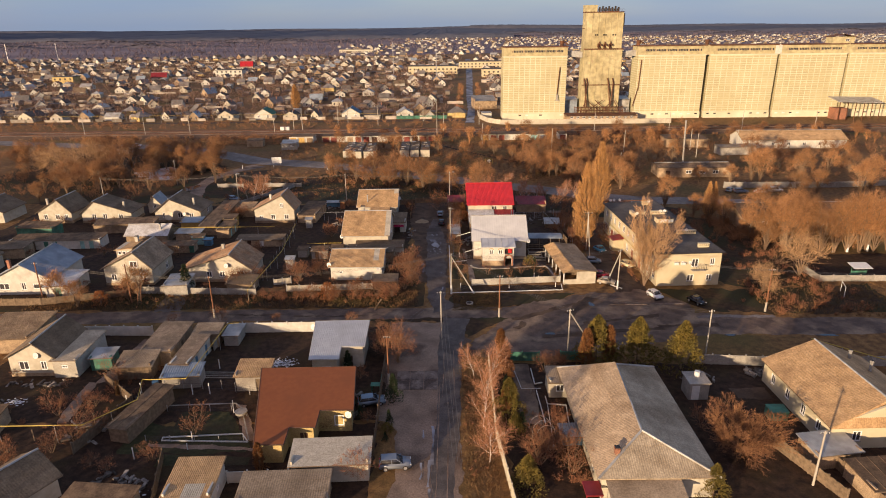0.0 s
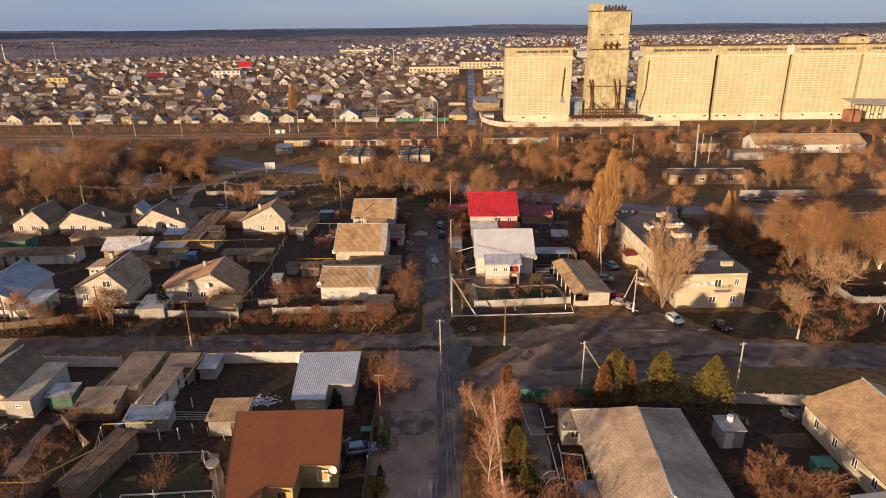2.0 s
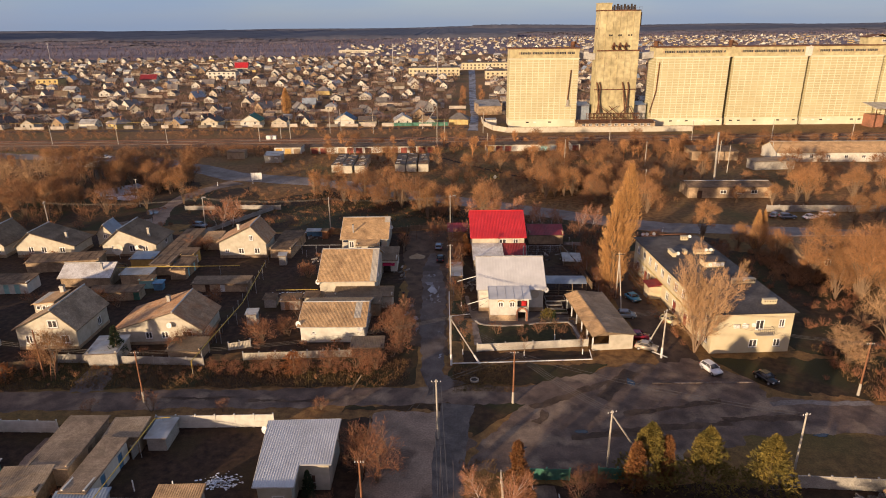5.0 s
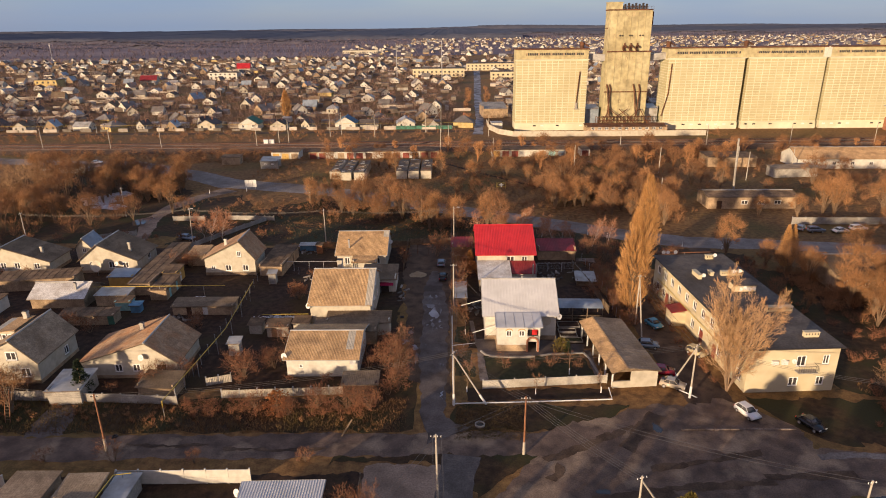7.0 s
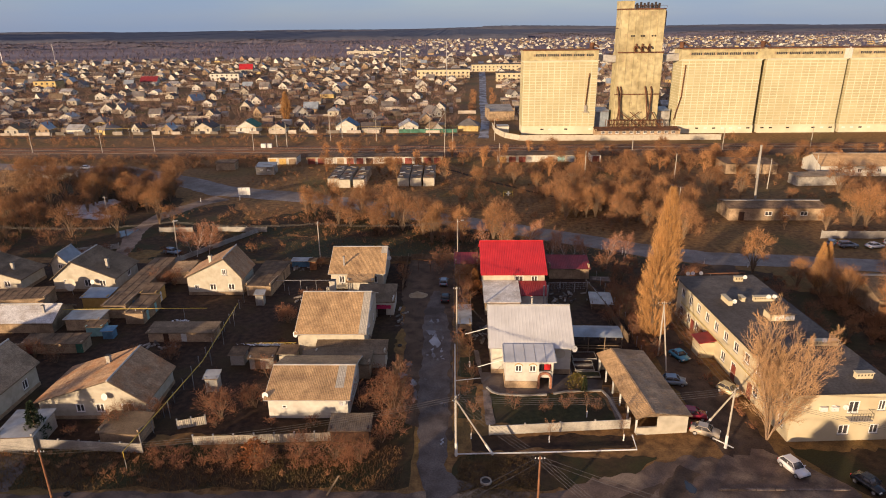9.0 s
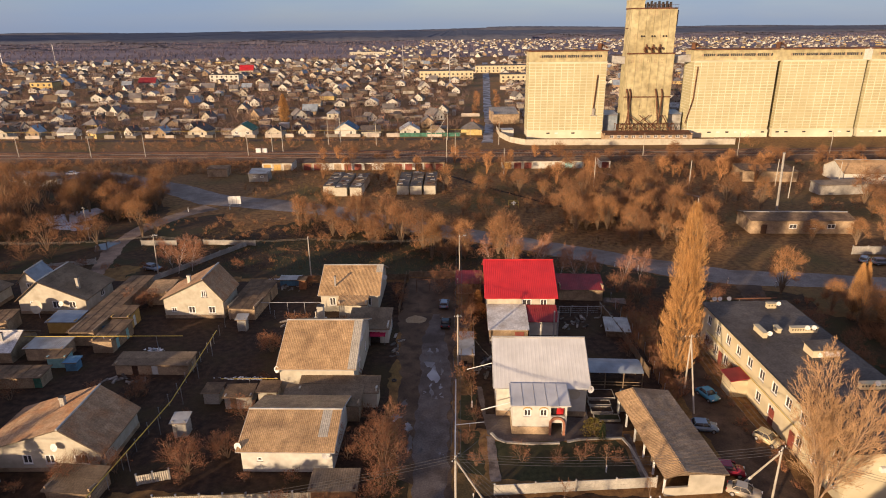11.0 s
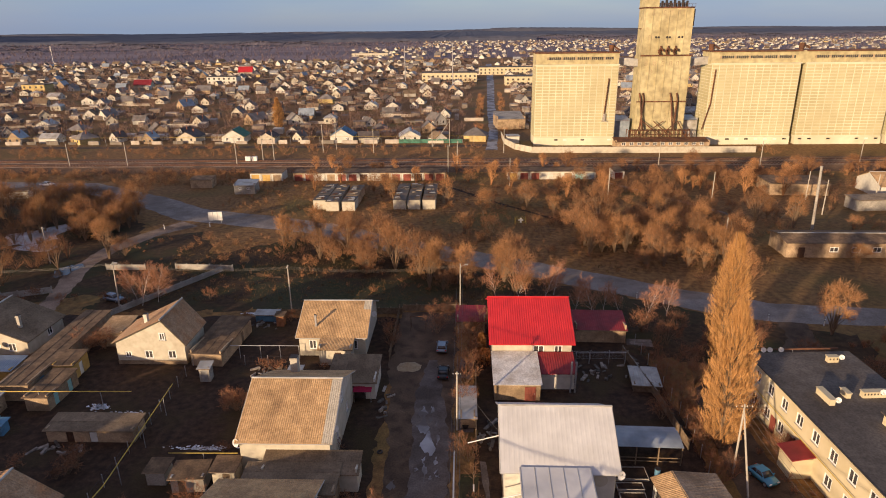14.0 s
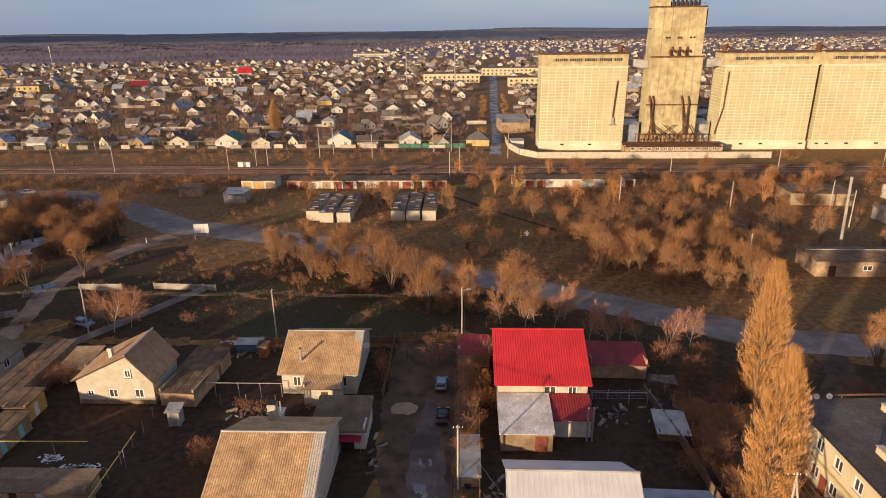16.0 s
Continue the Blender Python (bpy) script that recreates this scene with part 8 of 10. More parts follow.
pole("concrete corner pole with strut and whitewashed foot", 32.4, 106.6, 8.0, M_POLE, 1.3, 40, brace=(-0.6, 4.4), foot=M_WHITEPAINT)
pole("concrete power pole with a raking strut", 31.2, 128.0, 8.8, M_POLE, 1.6, 0, brace=(-0.2, -4.4))
pole(CONC, 1.4, 135.4, 8.0, M_POLE, 0.9, 0)
pole("concrete pole with a street lamp", 1.7, 169.0, 8.6, M_POLE, 1.0, 90, lamp=True)
pole(CONC, -27.3, 168.6, 8.4, M_POLE, 1.0, 90)
pole(CONC, -58.3, 170.2, 8.4, M_POLE, 1.0, 90, lean=(0.3, 0), lamp=True)
pole(CONC, -95, 168, 8.2, M_POLE, 1.0, 90)
pole(CONC, -84.0, 191.2, 8.0, M_POLE, 0.8, 0)
pole("rust-brown wooden power pole", -82.0, 194.0, 5.0, M_WOODPOLE, 0.0)
pole("rust-brown wooden power pole by the street", -74, 104, 7.6, M_WOODPOLE, 0.9, 0)
pole("rust-brown wooden power pole by the street", -57.0, 102.5, 7.6, M_WOODPOLE, 0.9, 0)
for x, y, h in ((-163, 284, 9), (-135, 283, 9), (-115, 284, 9.5), (-77, 286, 9), (-69.5, 292, 10), (-65.5, 292, 11), (-32, 310, 9), (-2.6, 276, 9), (0.4, 284, 9), (18, 310, 9), (16.4, 257, 8.5), (42.1, 239.5, 9), (68.4, 282, 9), (69.4, 237, 8.5), (101.8, 281, 9), (135, 282, 9), (168, 282, 9), (-10, 322, 10), (57, 197, 8), (93, 226, 9), (-52, 312, 11), (-48, 318, 10), (96, 240, 8), (112, 236, 8)):
    pole("slim grey concrete line pole", x, y, h, M_POLE, 0.0, r=0.16)
pole("timber pole with strut beside the railway", -3, 323, 11, M_POLE, 1.4, 0, brace=(-7, 0))


def span(a, b, n=3, arm=1.0, sag=0.5, label="sagging power wires between poles"):
    d = Vector((b[0] - a[0], b[1] - a[1], 0)).normalized()
    s = Vector((-d.y, d.x, 0))
    wires(label, [(Vector(a) + s * arm * (k / (n - 1) - 0.5), Vector(b) + s * arm * (k / (n - 1) - 0.5)) for k in range(n)], sag)


span((1.2, 105.1, 7.7), (9.2, 95.2, 7.5), 4, 1.2, 0.3)
span((9.2, 95.2, 7.5), (18.5, 82.7, 7.1), 4, 1.0, 0.4)
span((9.2, 95.2, 7.5), (39.2, 82.0, 7.1), 2, 0.6, 0.8)
span((1.2, 105.1, 7.7), (32.4, 106.6, 7.7), 4, 1.2, 0.9)
span((32.4, 106.6, 7.7), (55.2, 96.4, 7.7), 3, 0.8, 0.7)
span((32.4, 106.6, 7.7), (31.2, 128.0, 8.4), 3, 1.2, 0.5)
span((1.2, 105.1, 7.7), (1.4, 135.4, 7.7), 4, 0.9, 0.7)
span((1.4, 135.4, 7.7), (1.7, 169.0, 8.2), 3, 0.9, 0.8)
span((1.7, 169.0, 8.2), (-27.3, 168.6, 8.0), 3, 0.9, 0.8)
span((-27.3, 168.6, 8.0), (-58.3, 170.2, 8.0), 3, 0.9, 0.8)
span((-58.3, 170.2, 8.0), (-95, 168, 7.8), 3, 0.9, 0.9)
span((1.2, 105.1, 7.7), (-39.7, 96.0, 7.5), 3, 0.8, 1.1)
span((-39.7, 96.0, 7.5), (-74, 104, 7.3), 3, 0.8, 0.9)
span((-0.6, 87.8, 7.9), (9.2, 95.2, 7.5), 2, 0.6, 0.2)
span((-0.6, 87.8, 7.9), (-8.0, 74.6, 7.3), 2, 0.6, 0.2)
span((-0.6, 87.8, 7.9), (1.0, 48, 8.0), 3, 0.9, 0.7)
span((55.2, 96.4, 7.7), (100, 95, 7.7), 3, 0.8, 0.9)
span((31.2, 128, 8.4), (42, 150, 8), 2, 0.8, 0.6)
wires("service cables to the white house", [((1.3, 105.2, 7.6), (8.0, 119.5, 4.0)), ((1.4, 135.4, 7.6), (6.4, 128, 4.6))], 0.4)
Y = M_YELLOWPIPE
pipe("yellow overground gas pipe along the gardens", [(-35.9, 103.0, 0.1), (-35.6, 102.4, 2.5), (-34.2, 122, 2.6), (-35.5, 141, 2.6)], 0.06, Y)
pipe("yellow overground gas pipe across the gardens", [(-74, 138.6, 2.6), (-56, 139.0, 2.6), (-40, 139.2, 2.6)], 0.06, Y)
pipe("yellow overground gas pipe across the gardens", [(-64, 62.0, 2.5), (-43.7, 62.2, 2.5), (-39.5, 67.5, 2.5), (-41, 72.2, 2.5), (-35.2, 72.4, 2.5), (-34.8, 88.8, 2.5), (-33.2, 89.4, 2.3)], 0.06, Y)
pipe("yellow overground gas pipe by the street", [(54, 81, 0.1), (54, 81, 3.0), (66, 70, 3.0)], 0.07, Y)
pipe("yellow overground gas pipe in the field edge", [(-330, 328.6, 3.4), (-60, 328.2, 3.4), (10, 328.6, 3.4)], 0.04, Y)
pipe("thin yellow gas pipe to the house", [(-30, 127.5, 2.4), (-22.4, 127.6, 2.4)], 0.045, Y)

# ---- parked cars ----
P_SILVER = paint_mat("silver_car_paint", (0.20, 0.22, 0.25))
P_BLUE = paint_mat("pale_blue_car_paint", (0.07, 0.25, 0.36))
P_GREYBLUE = paint_mat("grey_blue_car_paint", (0.18, 0.24, 0.30))
P_RED = paint_mat("dark_red_car_paint", (0.25, 0.015, 0.03))
P_BEIGE = paint_mat("champagne_car_paint", (0.42, 0.36, 0.27))
P_WHITE = paint_mat("white_car_paint", (0.70, 0.70, 0.69))
P_BLACK = paint_mat("black_car_paint", (0.012, 0.014, 0.017))
P_CREAM = paint_mat("cream_car_paint", (0.55, 0.46, 0.27))
car("silver off-road car parked by the garage", -5.9, 57.2, 5, P_SILVER, "suv", 4.0)
car("white hatchback parked on the verge", 38.2, 102.7, -70, P_WHITE, "hatch", 3.5)
car("black saloon parked on the verge", 44.8, 100.2, -66, P_BLACK, "sedan", 3.6)
car("champagne saloon parked by the garage", 31.0, 109.2, -28, P_BEIGE, "sedan", 3.7)
car("dark red car parked by the garage", 30.8, 112.6, -14, P_RED, "hatch", 3.6)
car("silver hatchback parked in the courtyard", 31.0, 120.3, -8, P_GREYBLUE, "hatch", 3.4)
car("pale blue saloon parked in the courtyard", 34.0, 127.2, -68, P_BLUE, "sedan", 3.4)
car("cream car parked under the tree", 37.5, 118.0, -55, P_CREAM, "hatch", 3.4)
car("dark saloon parked in the lane", -0.6, 147.8, 88, P_BLACK, "sedan", 3.5)
car("dark blue car parked in the lane", -1.0, 155.2, 88, P_GREYBLUE, "hatch", 3.5)
car("dark blue car parked behind the long shed", -60.5, 172.6, -20, P_GREYBLUE, "hatch", 4.2)
car("silver off-road car parked by the depot", 86.5, 175.0, 0, P_SILVER, "suv", 4.3)
car("white car parked by the depot", 92.0, 174.6, 10, P_WHITE, "sedan", 4.2)
car("white van-like car parked by the depot", 97.0, 176.0, 5, P_WHITE, "suv", 4.4)
car("white car standing on the main road", -128, 259.0, 3, P_WHITE, "sedan", 4.3)
car("dark car parked behind the hut", 84, 176.8, 50, P_GREYBLUE, "hatch", 4.0)
car("dark car in the yard beside the orange-roofed house", -9.9, 69.8, 12, P_GREYBLUE, "hatch", 4.0)

# ---- far village ----
rv = random.Random(31)
FAR_WALLS = [M_CREAM, M_WHITE, M_SILICATE, M_WHITE, M_CREAM, M_OLDWALL, M_WHITE]
M_FARSLATE = surf("grey_village_slate", (0.15, 0.135, 0.125), (0.21, 0.19, 0.175), 0.6, 0.9, c=(0.11, 0.095, 0.085), big=0.2, bump=0.2, vary=0.25)
M_FARFELT = surf("dark_village_felt", (0.085, 0.070, 0.062), (0.14, 0.115, 0.10), 0.6, 0.9, c=(0.06, 0.05, 0.045), big=0.2, bump=0.2, vary=0.25)
FAR_ROOFS = [M_FARSLATE, M_FARFELT, M_SLATE_OLD, M_FARSLATE, M_ROOF_GREY, M_ROOF_BLUE, M_FARSLATE, M_FARFELT, M_SLATE_OLD]
variants = []
for k in range(14):
    w, d, h, hr = rv.uniform(6.2, 9.0), rv.uniform(7.5, 11), rv.uniform(2.4, 3.0), rv.uniform(4.9, 6.3)
    wm, rmt = FAR_WALLS[k % 7] if k != 9 else M_YELLOWWALL, FAR_ROOFS[k % 9]
    wm_, rf_ = MB(), MB()
    if k % 5 != 4:
        a = [(-w / 2, -d / 2), (w / 2, -d / 2)]
        wm_.poly((-w / 2, -d / 2, 0), (w / 2, -d / 2, 0), (w / 2, -d / 2, h), (0, -d / 2, hr), (-w / 2, -d / 2, h))
        wm_.poly((w / 2, d / 2, 0), (-w / 2, d / 2, 0), (-w / 2, d / 2, h), (0, d / 2, hr), (w / 2, d / 2, h))
        wm_.poly((w / 2, -d / 2, 0), (w / 2, d / 2, 0), (w / 2, d / 2, h), (w / 2, -d / 2, h)).poly((-w / 2, d / 2, 0), (-w / 2, -d / 2, 0), (-w / 2, -d / 2, h), (-w / 2, d / 2, h))
        o, kk = 0.4, (hr - h) / (w / 2)
        rf_.slab([(w / 2 + o, -d / 2 - o, h - kk * o + 0.1), (w / 2 + o, d / 2 + o, h - kk * o + 0.1), (0, d / 2 + o, hr + 0.1), (0, -d / 2 - o, hr + 0.1)], 0.12)
        rf_.slab([(-w / 2 - o, d / 2 + o, h - kk * o + 0.1), (-w / 2 - o, -d / 2 - o, h - kk * o + 0.1), (0, -d / 2 - o, hr + 0.1), (0, d / 2 + o, hr + 0.1)], 0.12)
    else:
        wm_.box(-w / 2, -d / 2, 0, w / 2, d / 2, h)
        o = 0.45
        c = [(-w / 2 - o, -d / 2 - o, h), (w / 2 + o, -d / 2 - o, h), (w / 2 + o, d / 2 + o, h), (-w / 2 - o, d / 2 + o, h)]
        r1, r2 = (0, -d / 2 + w / 2, hr - 0.5), (0, d / 2 - w / 2 + 0.5, hr - 0.5)
        rf_.poly(c[0], c[1], r1).poly(c[1], c[2], r2, r1).poly(c[2], c[3], r2).poly(c[3], c[0], r1, r2).poly(*c[::-1])
    win_ = [MB().box(u - 0.45, -d / 2 - 0.03, 1.0, u + 0.45, -d / 2 + 0.02, 2.2) for u in (-w * 0.25, w * 0.25)]
    variants.append((w, d, h, hr, wm_, rf_, win_, wm, rmt))

far_meshes = [(v[4].mesh("wall", v[7]), v[5].mesh("roof", v[8]), v[6][0].mesh("window", M_GLASS), v[6][1].mesh("window", M_GLASS), MB().box(1.2, 0, v[3] - 1.6, 1.7, 0.5, v[3] + 0.5).mesh("chimney", M_BRICKRED)) for v in variants]
FAR_LABEL = ["small white village house with grey roof", "small white village house with dark felt roof", "small cream village house with dark roof", "small brick village house with grey roof", "small grey village house with tan roof", "small white village house with blue-grey roof", "small cream village house with dark roof"]
joined = {}
count = 0
ROAD_X = lambda y: 14 + (y - 335) * 0.043


def in_elevator(x, y):
    return (-2 < x - 14 < 290 and y < 350) or (abs(x - ROAD_X(y)) < 13)


spots = []
spots += [(-300 + 15.5 * k + rv.uniform(-3, 3), 337 + rv.uniform(-1.5, 2.5)) for k in range(21) if k not in (13, 16)]
y = 358.0
while y < 980:
    x = -0.80 * y
    while x < 0.80 * y + 60:
        if not in_elevator(x, y) and rv.random() < 0.74:
            spots.append((x + rv.uniform(-5, 5), y + rv.uniform(-7, 7)))
        x += rv.uniform(13, 24)
    y += rv.uniform(27, 38)
y = 1050.0
while y < 2100:
    x = -0.18 * y + 40 if y < 1500 else -0.05 * y
    while x < 0.72 * y:
        if rv.random() < 0.72:
            spots.append((x + rv.uniform(-8, 8), y + rv.uniform(-12, 12)))
        x += rv.uniform(17, 34)
    y += rv.uniform(38, 52)
rows_near = sorted(range(len(spots)), key=lambda k: spots[k][1])
for rank, k in enumerate(rows_near):
    x, y = spots[k]
    v = rv.randrange(14)
    w, d = variants[v][0], variants[v][1]
    turn = rv.choice((0, 0, 0, -12, 10, -30, 30, 90, 80, 100)) + rv.uniform(-6, 6)
    sc = rv.uniform(0.66, 0.98)
    m = pose(x, y, 0, 0, 0, turn) @ Matrix.Diagonal((sc, sc, sc, 1))
    if rank < 265 and abs(x) < 0.76 * y:
        th = thing("village_house", m, FAR_LABEL[v % 7], "house", "village houses")
        for nm, me in zip(("wall", "roof", "window", "window", "chimney"), far_meshes[v]):
            part(nm, me, None, th)
    else:
        for src, mt, nm in ((variants[v][4], variants[v][7], "wall"), (variants[v][5], variants[v][8], "roof")):
            jb = joined.setdefault((nm, mt.name), (MB(), mt))[0]
            i = len(jb.v)
            jb.v += [tuple(m @ Vector(p)) for p in src.v]
            jb.f += [tuple(i + q for q in f) for f in src.f]
fv = thing("village_quarter", pose(0, 0, 0), "far quarter of small pale village houses with grey roofs", "village", kind="stuff")
for (nm, _), (jb, mt) in joined.items():
    tagged(part(nm, jb, mt, fv), kind="stuff")
# sheds and pale fences among the far houses
sh_, fe_ = MB(), MB()
for k in range(1400):
    y = 338 + 630 * rv.random() ** 1.2
    x = rv.uniform(-0.8, 0.8) * y
    if in_elevator(x, y):
        continue
    a, b, h = rv.uniform(2, 7), rv.uniform(2, 4), rv.uniform(1.8, 2.6)
    (sh_ if rv.random() < 0.7 else fe_).slab([(x - a / 2, y - b / 2, h), (x + a / 2, y - b / 2, h), (x + a / 2, y + b / 2, h + 0.4), (x - a / 2, y + b / 2, h + 0.4)], h)
yy = 331.0
for k in range(34):
    x = -300 + 9 * k
    fe_.box(x, yy + rv.uniform(-0.5, 0.5), 0, x + rv.uniform(3, 8), yy + 0.6, rv.uniform(1.0, 1.7))
for k in range(240):
    y = rv.uniform(345, 900)
    x = rv.uniform(-0.75, 0.75) * y
    if not in_elevator(x, y):
        fe_.box(x, y, 0, x + rv.uniform(8, 22), y + 0.2, rv.uniform(1.2, 1.8))
one("village_shed", sh_, island(surf("mixed_shed_roofs", (0.10, 0.08, 0.065), (0.19, 0.155, 0.125), 0.4, 0.9, bump=0.0), 0.5), "scattered low sheds between the far houses", "sheds", kind="stuff")
one("village_fence", fe_, island(surf("pale_far_fences", (0.26, 0.22, 0.175), (0.38, 0.33, 0.27), 0.4, 0.9, bump=0.0), 0.6), "pale fences and walls between the far houses", "fences", kind="stuff")


def long_block(label, x, y, w, d, h, rot=0, wall=M_APT):
    th = thing("long_building", pose(x, y, 0, 0, 0, rot), label, "building")
    part("wall", MB().box(-w / 2, -d / 2, 0, w / 2, d / 2, h), wall, th)
    part("roof", MB().box(-w / 2 - 0.4, -d / 2 - 0.4, h, w / 2 + 0.4, d / 2 + 0.4, h + 0.4), M_BITUMEN, th)
    n = int(w / 4)
    for f in range(int(h / 3)):
        for k in range(n):
            u = -w / 2 + w * (k + 0.5) / n
            part("window", MB().box(u - 0.8, -d / 2 - 0.06, 1.0 + 3 * f, u + 0.8, -d / 2 + 0.02, 2.5 + 3 * f), M_GLASS, th)


long_block("long two-storey cream school building", -9, 640, 48, 14, 7.5)
long_block("long pale two-storey public building", 62, 600, 50, 14, 7)
long_block("long pale two-storey public building", 74, 720, 110, 14, 7)
long_block("white hall with flat roof", -207, 632, 26, 12, 6.2, 0, M_WHITE)
long_block("ochre hall with flat roof", -328, 562, 18, 12, 6.5, 0, M_YELLOWWALL)
long_block("low long pale farm shed", -150, 1150, 60, 12, 5, 0, M_CREAM)
house("cream village house with red roof", -219, 728, 10, 13.5, 11, 4, 9, "x", M_CREAM, M_ROOF_RED, "rib", wins=(("S", 0, 1.2, 1.4, 1.4),))
house("cream village house with wine-red roof", -260, 594, 8, 13.5, 10, 3.2, 7.0, "x", M_CREAM, M_ROOF_WINE, "rib", wins=(("S", 0, 1.2, 1.4, 1.4),))
house("blue-roofed white house by the track", -48.5, 337, 0, 9.6, 9, 2.9, 5.8, "y", M_WHITE, M_BLUE, "rib", wins=(("S", -2.5, 1, 1.2, 1.4), ("S", 2.5, 1, 1.2, 1.4)))
house("green-roofed white house by the track", -95, 338, 0, 9.4, 9, 2.8, 5.6, "y", M_WHITE, M_GREEN, "rib", wins=(("S", -2.5, 1, 1.2, 1.4), ("S", 2.5, 1, 1.2, 1.4)))
fence("green sheet fence by the track", [(-26, 331), (2, 331)], 1.7, M_GREEN, "sheet", 3.0)
for x, y, h in ((-5, 560, 34), (-48, 640, 30), (68, 520, 30), (-600, 900, 26), (-560, 950, 26)):
    ms = one("lattice_mast", MB().tube((x, y, 0), (x, y, h), 0.5, 0.3, 5), M_METAL, "slim grey mast above the village", "mast", "masts")


# ---- trees ----
def spread_copies(ob, places, r, smin=0.85, smax=1.15):
    """Copies of a tree; the first place takes the tree itself."""
    for k, q in enumerate(places):
        x, y = q[0], q[1]
        s = q[2] if len(q) > 2 else r.uniform(smin, smax)
        m = pose(x, y, 0, 0, 0, r.uniform(0, 360)) @ Matrix.Diagonal((s, s, s * r.uniform(0.92, 1.08), 1))
        if k == 0:
            ob.matrix_basis = m
        else:
            copy_thing(ob, m)


rt2 = random.Random(77)
# Lombardy poplar beside the courtyard
r = random.Random(5)
wood, tw_ = MB(), MB()
for stem in range(3):
    p = Vector((r.uniform(-0.3, 0.3), r.uniform(-0.3, 0.3), -0.05))
    top = Vector((r.uniform(-0.7, 0.7) * stem, r.uniform(-0.5, 0.5), 21.5 - 3.0 * stem))
    wood.tube(p, p.lerp(top, 0.5), 0.3 - 0.06 * stem, 0.18, 6, False)
    wood.tube(p.lerp(top, 0.5), top, 0.18, 0.03, 5, False)
for k in range(1500):
    f = r.random() ** 0.85
    z = 2.0 + 19.0 * f
    rad = 2.7 * math.sin(math.pi * min(1.0, (0.16 + 0.80 * f))) ** 0.8 * (1.08 - 0.45 * f)
    a = r.uniform(0, 6.283)
    rr = rad * math.sqrt(r.uniform(0.1, 1.0))
    c = Vector((rr * math.cos(a), rr * math.sin(a), z))
    base = Vector((c.x * 0.25, c.y * 0.25, max(0.6, z - r.uniform(1.5, 3.2))))
    if k % 3 == 0:
        wood.tube(base, c, 0.03, 0.012, 3, False)
    for j in range(18):
        p = base.lerp(c, r.uniform(0.45, 1.05))
        e = Vector((c.x * 0.06 + r.gauss(0, 0.20), c.y * 0.06 + r.gauss(0, 0.20), 1)).normalized()
        quad_twig(tw_, p, p + e * r.uniform(0.4, 1.1), 0.024, r)
pop = thing("poplar_tree", pose(31.5, 132.5, 0) @ Matrix.Diagonal((1.25, 1.25, 0.87, 1)), "tall leafless Lombardy poplar with upright golden twigs", "tree")
part("trunk", wood, M_BARK, pop)
part("crown", tw_, M_TWIGPOP, pop)
copy_thing(pop, pose(39.2, 152.0, 0, 0, 0, 100) @ Matrix.Diagonal((1.0, 1.0, 1.05, 1)))
copy_thing(pop, pose(67.2, 152.0, 0, 0, 0, 70) @ Matrix.Diagonal((0.45, 0.45, 0.5, 1)))
copy_thing(pop, pose(69.4, 153.8, 0, 0, 0, 20) @ Matrix.Diagonal((0.4, 0.4, 0.47, 1)))
copy_thing(pop, pose(-86, 372, 0, 0, 0, 140) @ Matrix.Diagonal((1.1, 1.1, 0.8, 1)))

big = bare_tree("ash_tree", "large leafless tree with pale upright branches", 3, 16.5, M_BARKPALE, M_TWIGASH, 0.46, 0.42, 13, 3, 9, 0.028, 0.15, 0.08, 6, 0.26)
big.matrix_basis = pose(37.9, 108.2, 0, 0, 0, 40) @ Matrix.Diagonal((0.78, 0.78, 1.08, 1))

birch = bare_tree("birch_tree", "leafless birch with white trunk and pale branches", 23, 8.4, M_BIRCHBARK, M_TWIGPALE, 0.6, 0.10, 20, 2, 20, 0.013, 0.075, 0.14, 1, group="birches")
spread_copies(birch, [(4.9, 57.9, 1.1), (4.6, 64.5, 0.85), (5.0, 70.8, 1.0), (4.0, 76.5, 0.6), (11.8, 173, 0.8), (13.5, 174.5, 0.75), (16.5, 173, 0.8), (18.5, 175.5, 0.75), (23.8, 166, 0.85), (21.2, 168.5, 0.7), (32.2, 165.5, 0.8), (28.4, 168, 0.6), (36, 167, 0.75), (26, 169, 0.6), (8, 174, 0.7), (-54.3, 170.5, 0.95), (-52.2, 172, 0.9), (-56.5, 173, 0.8)], rt2)

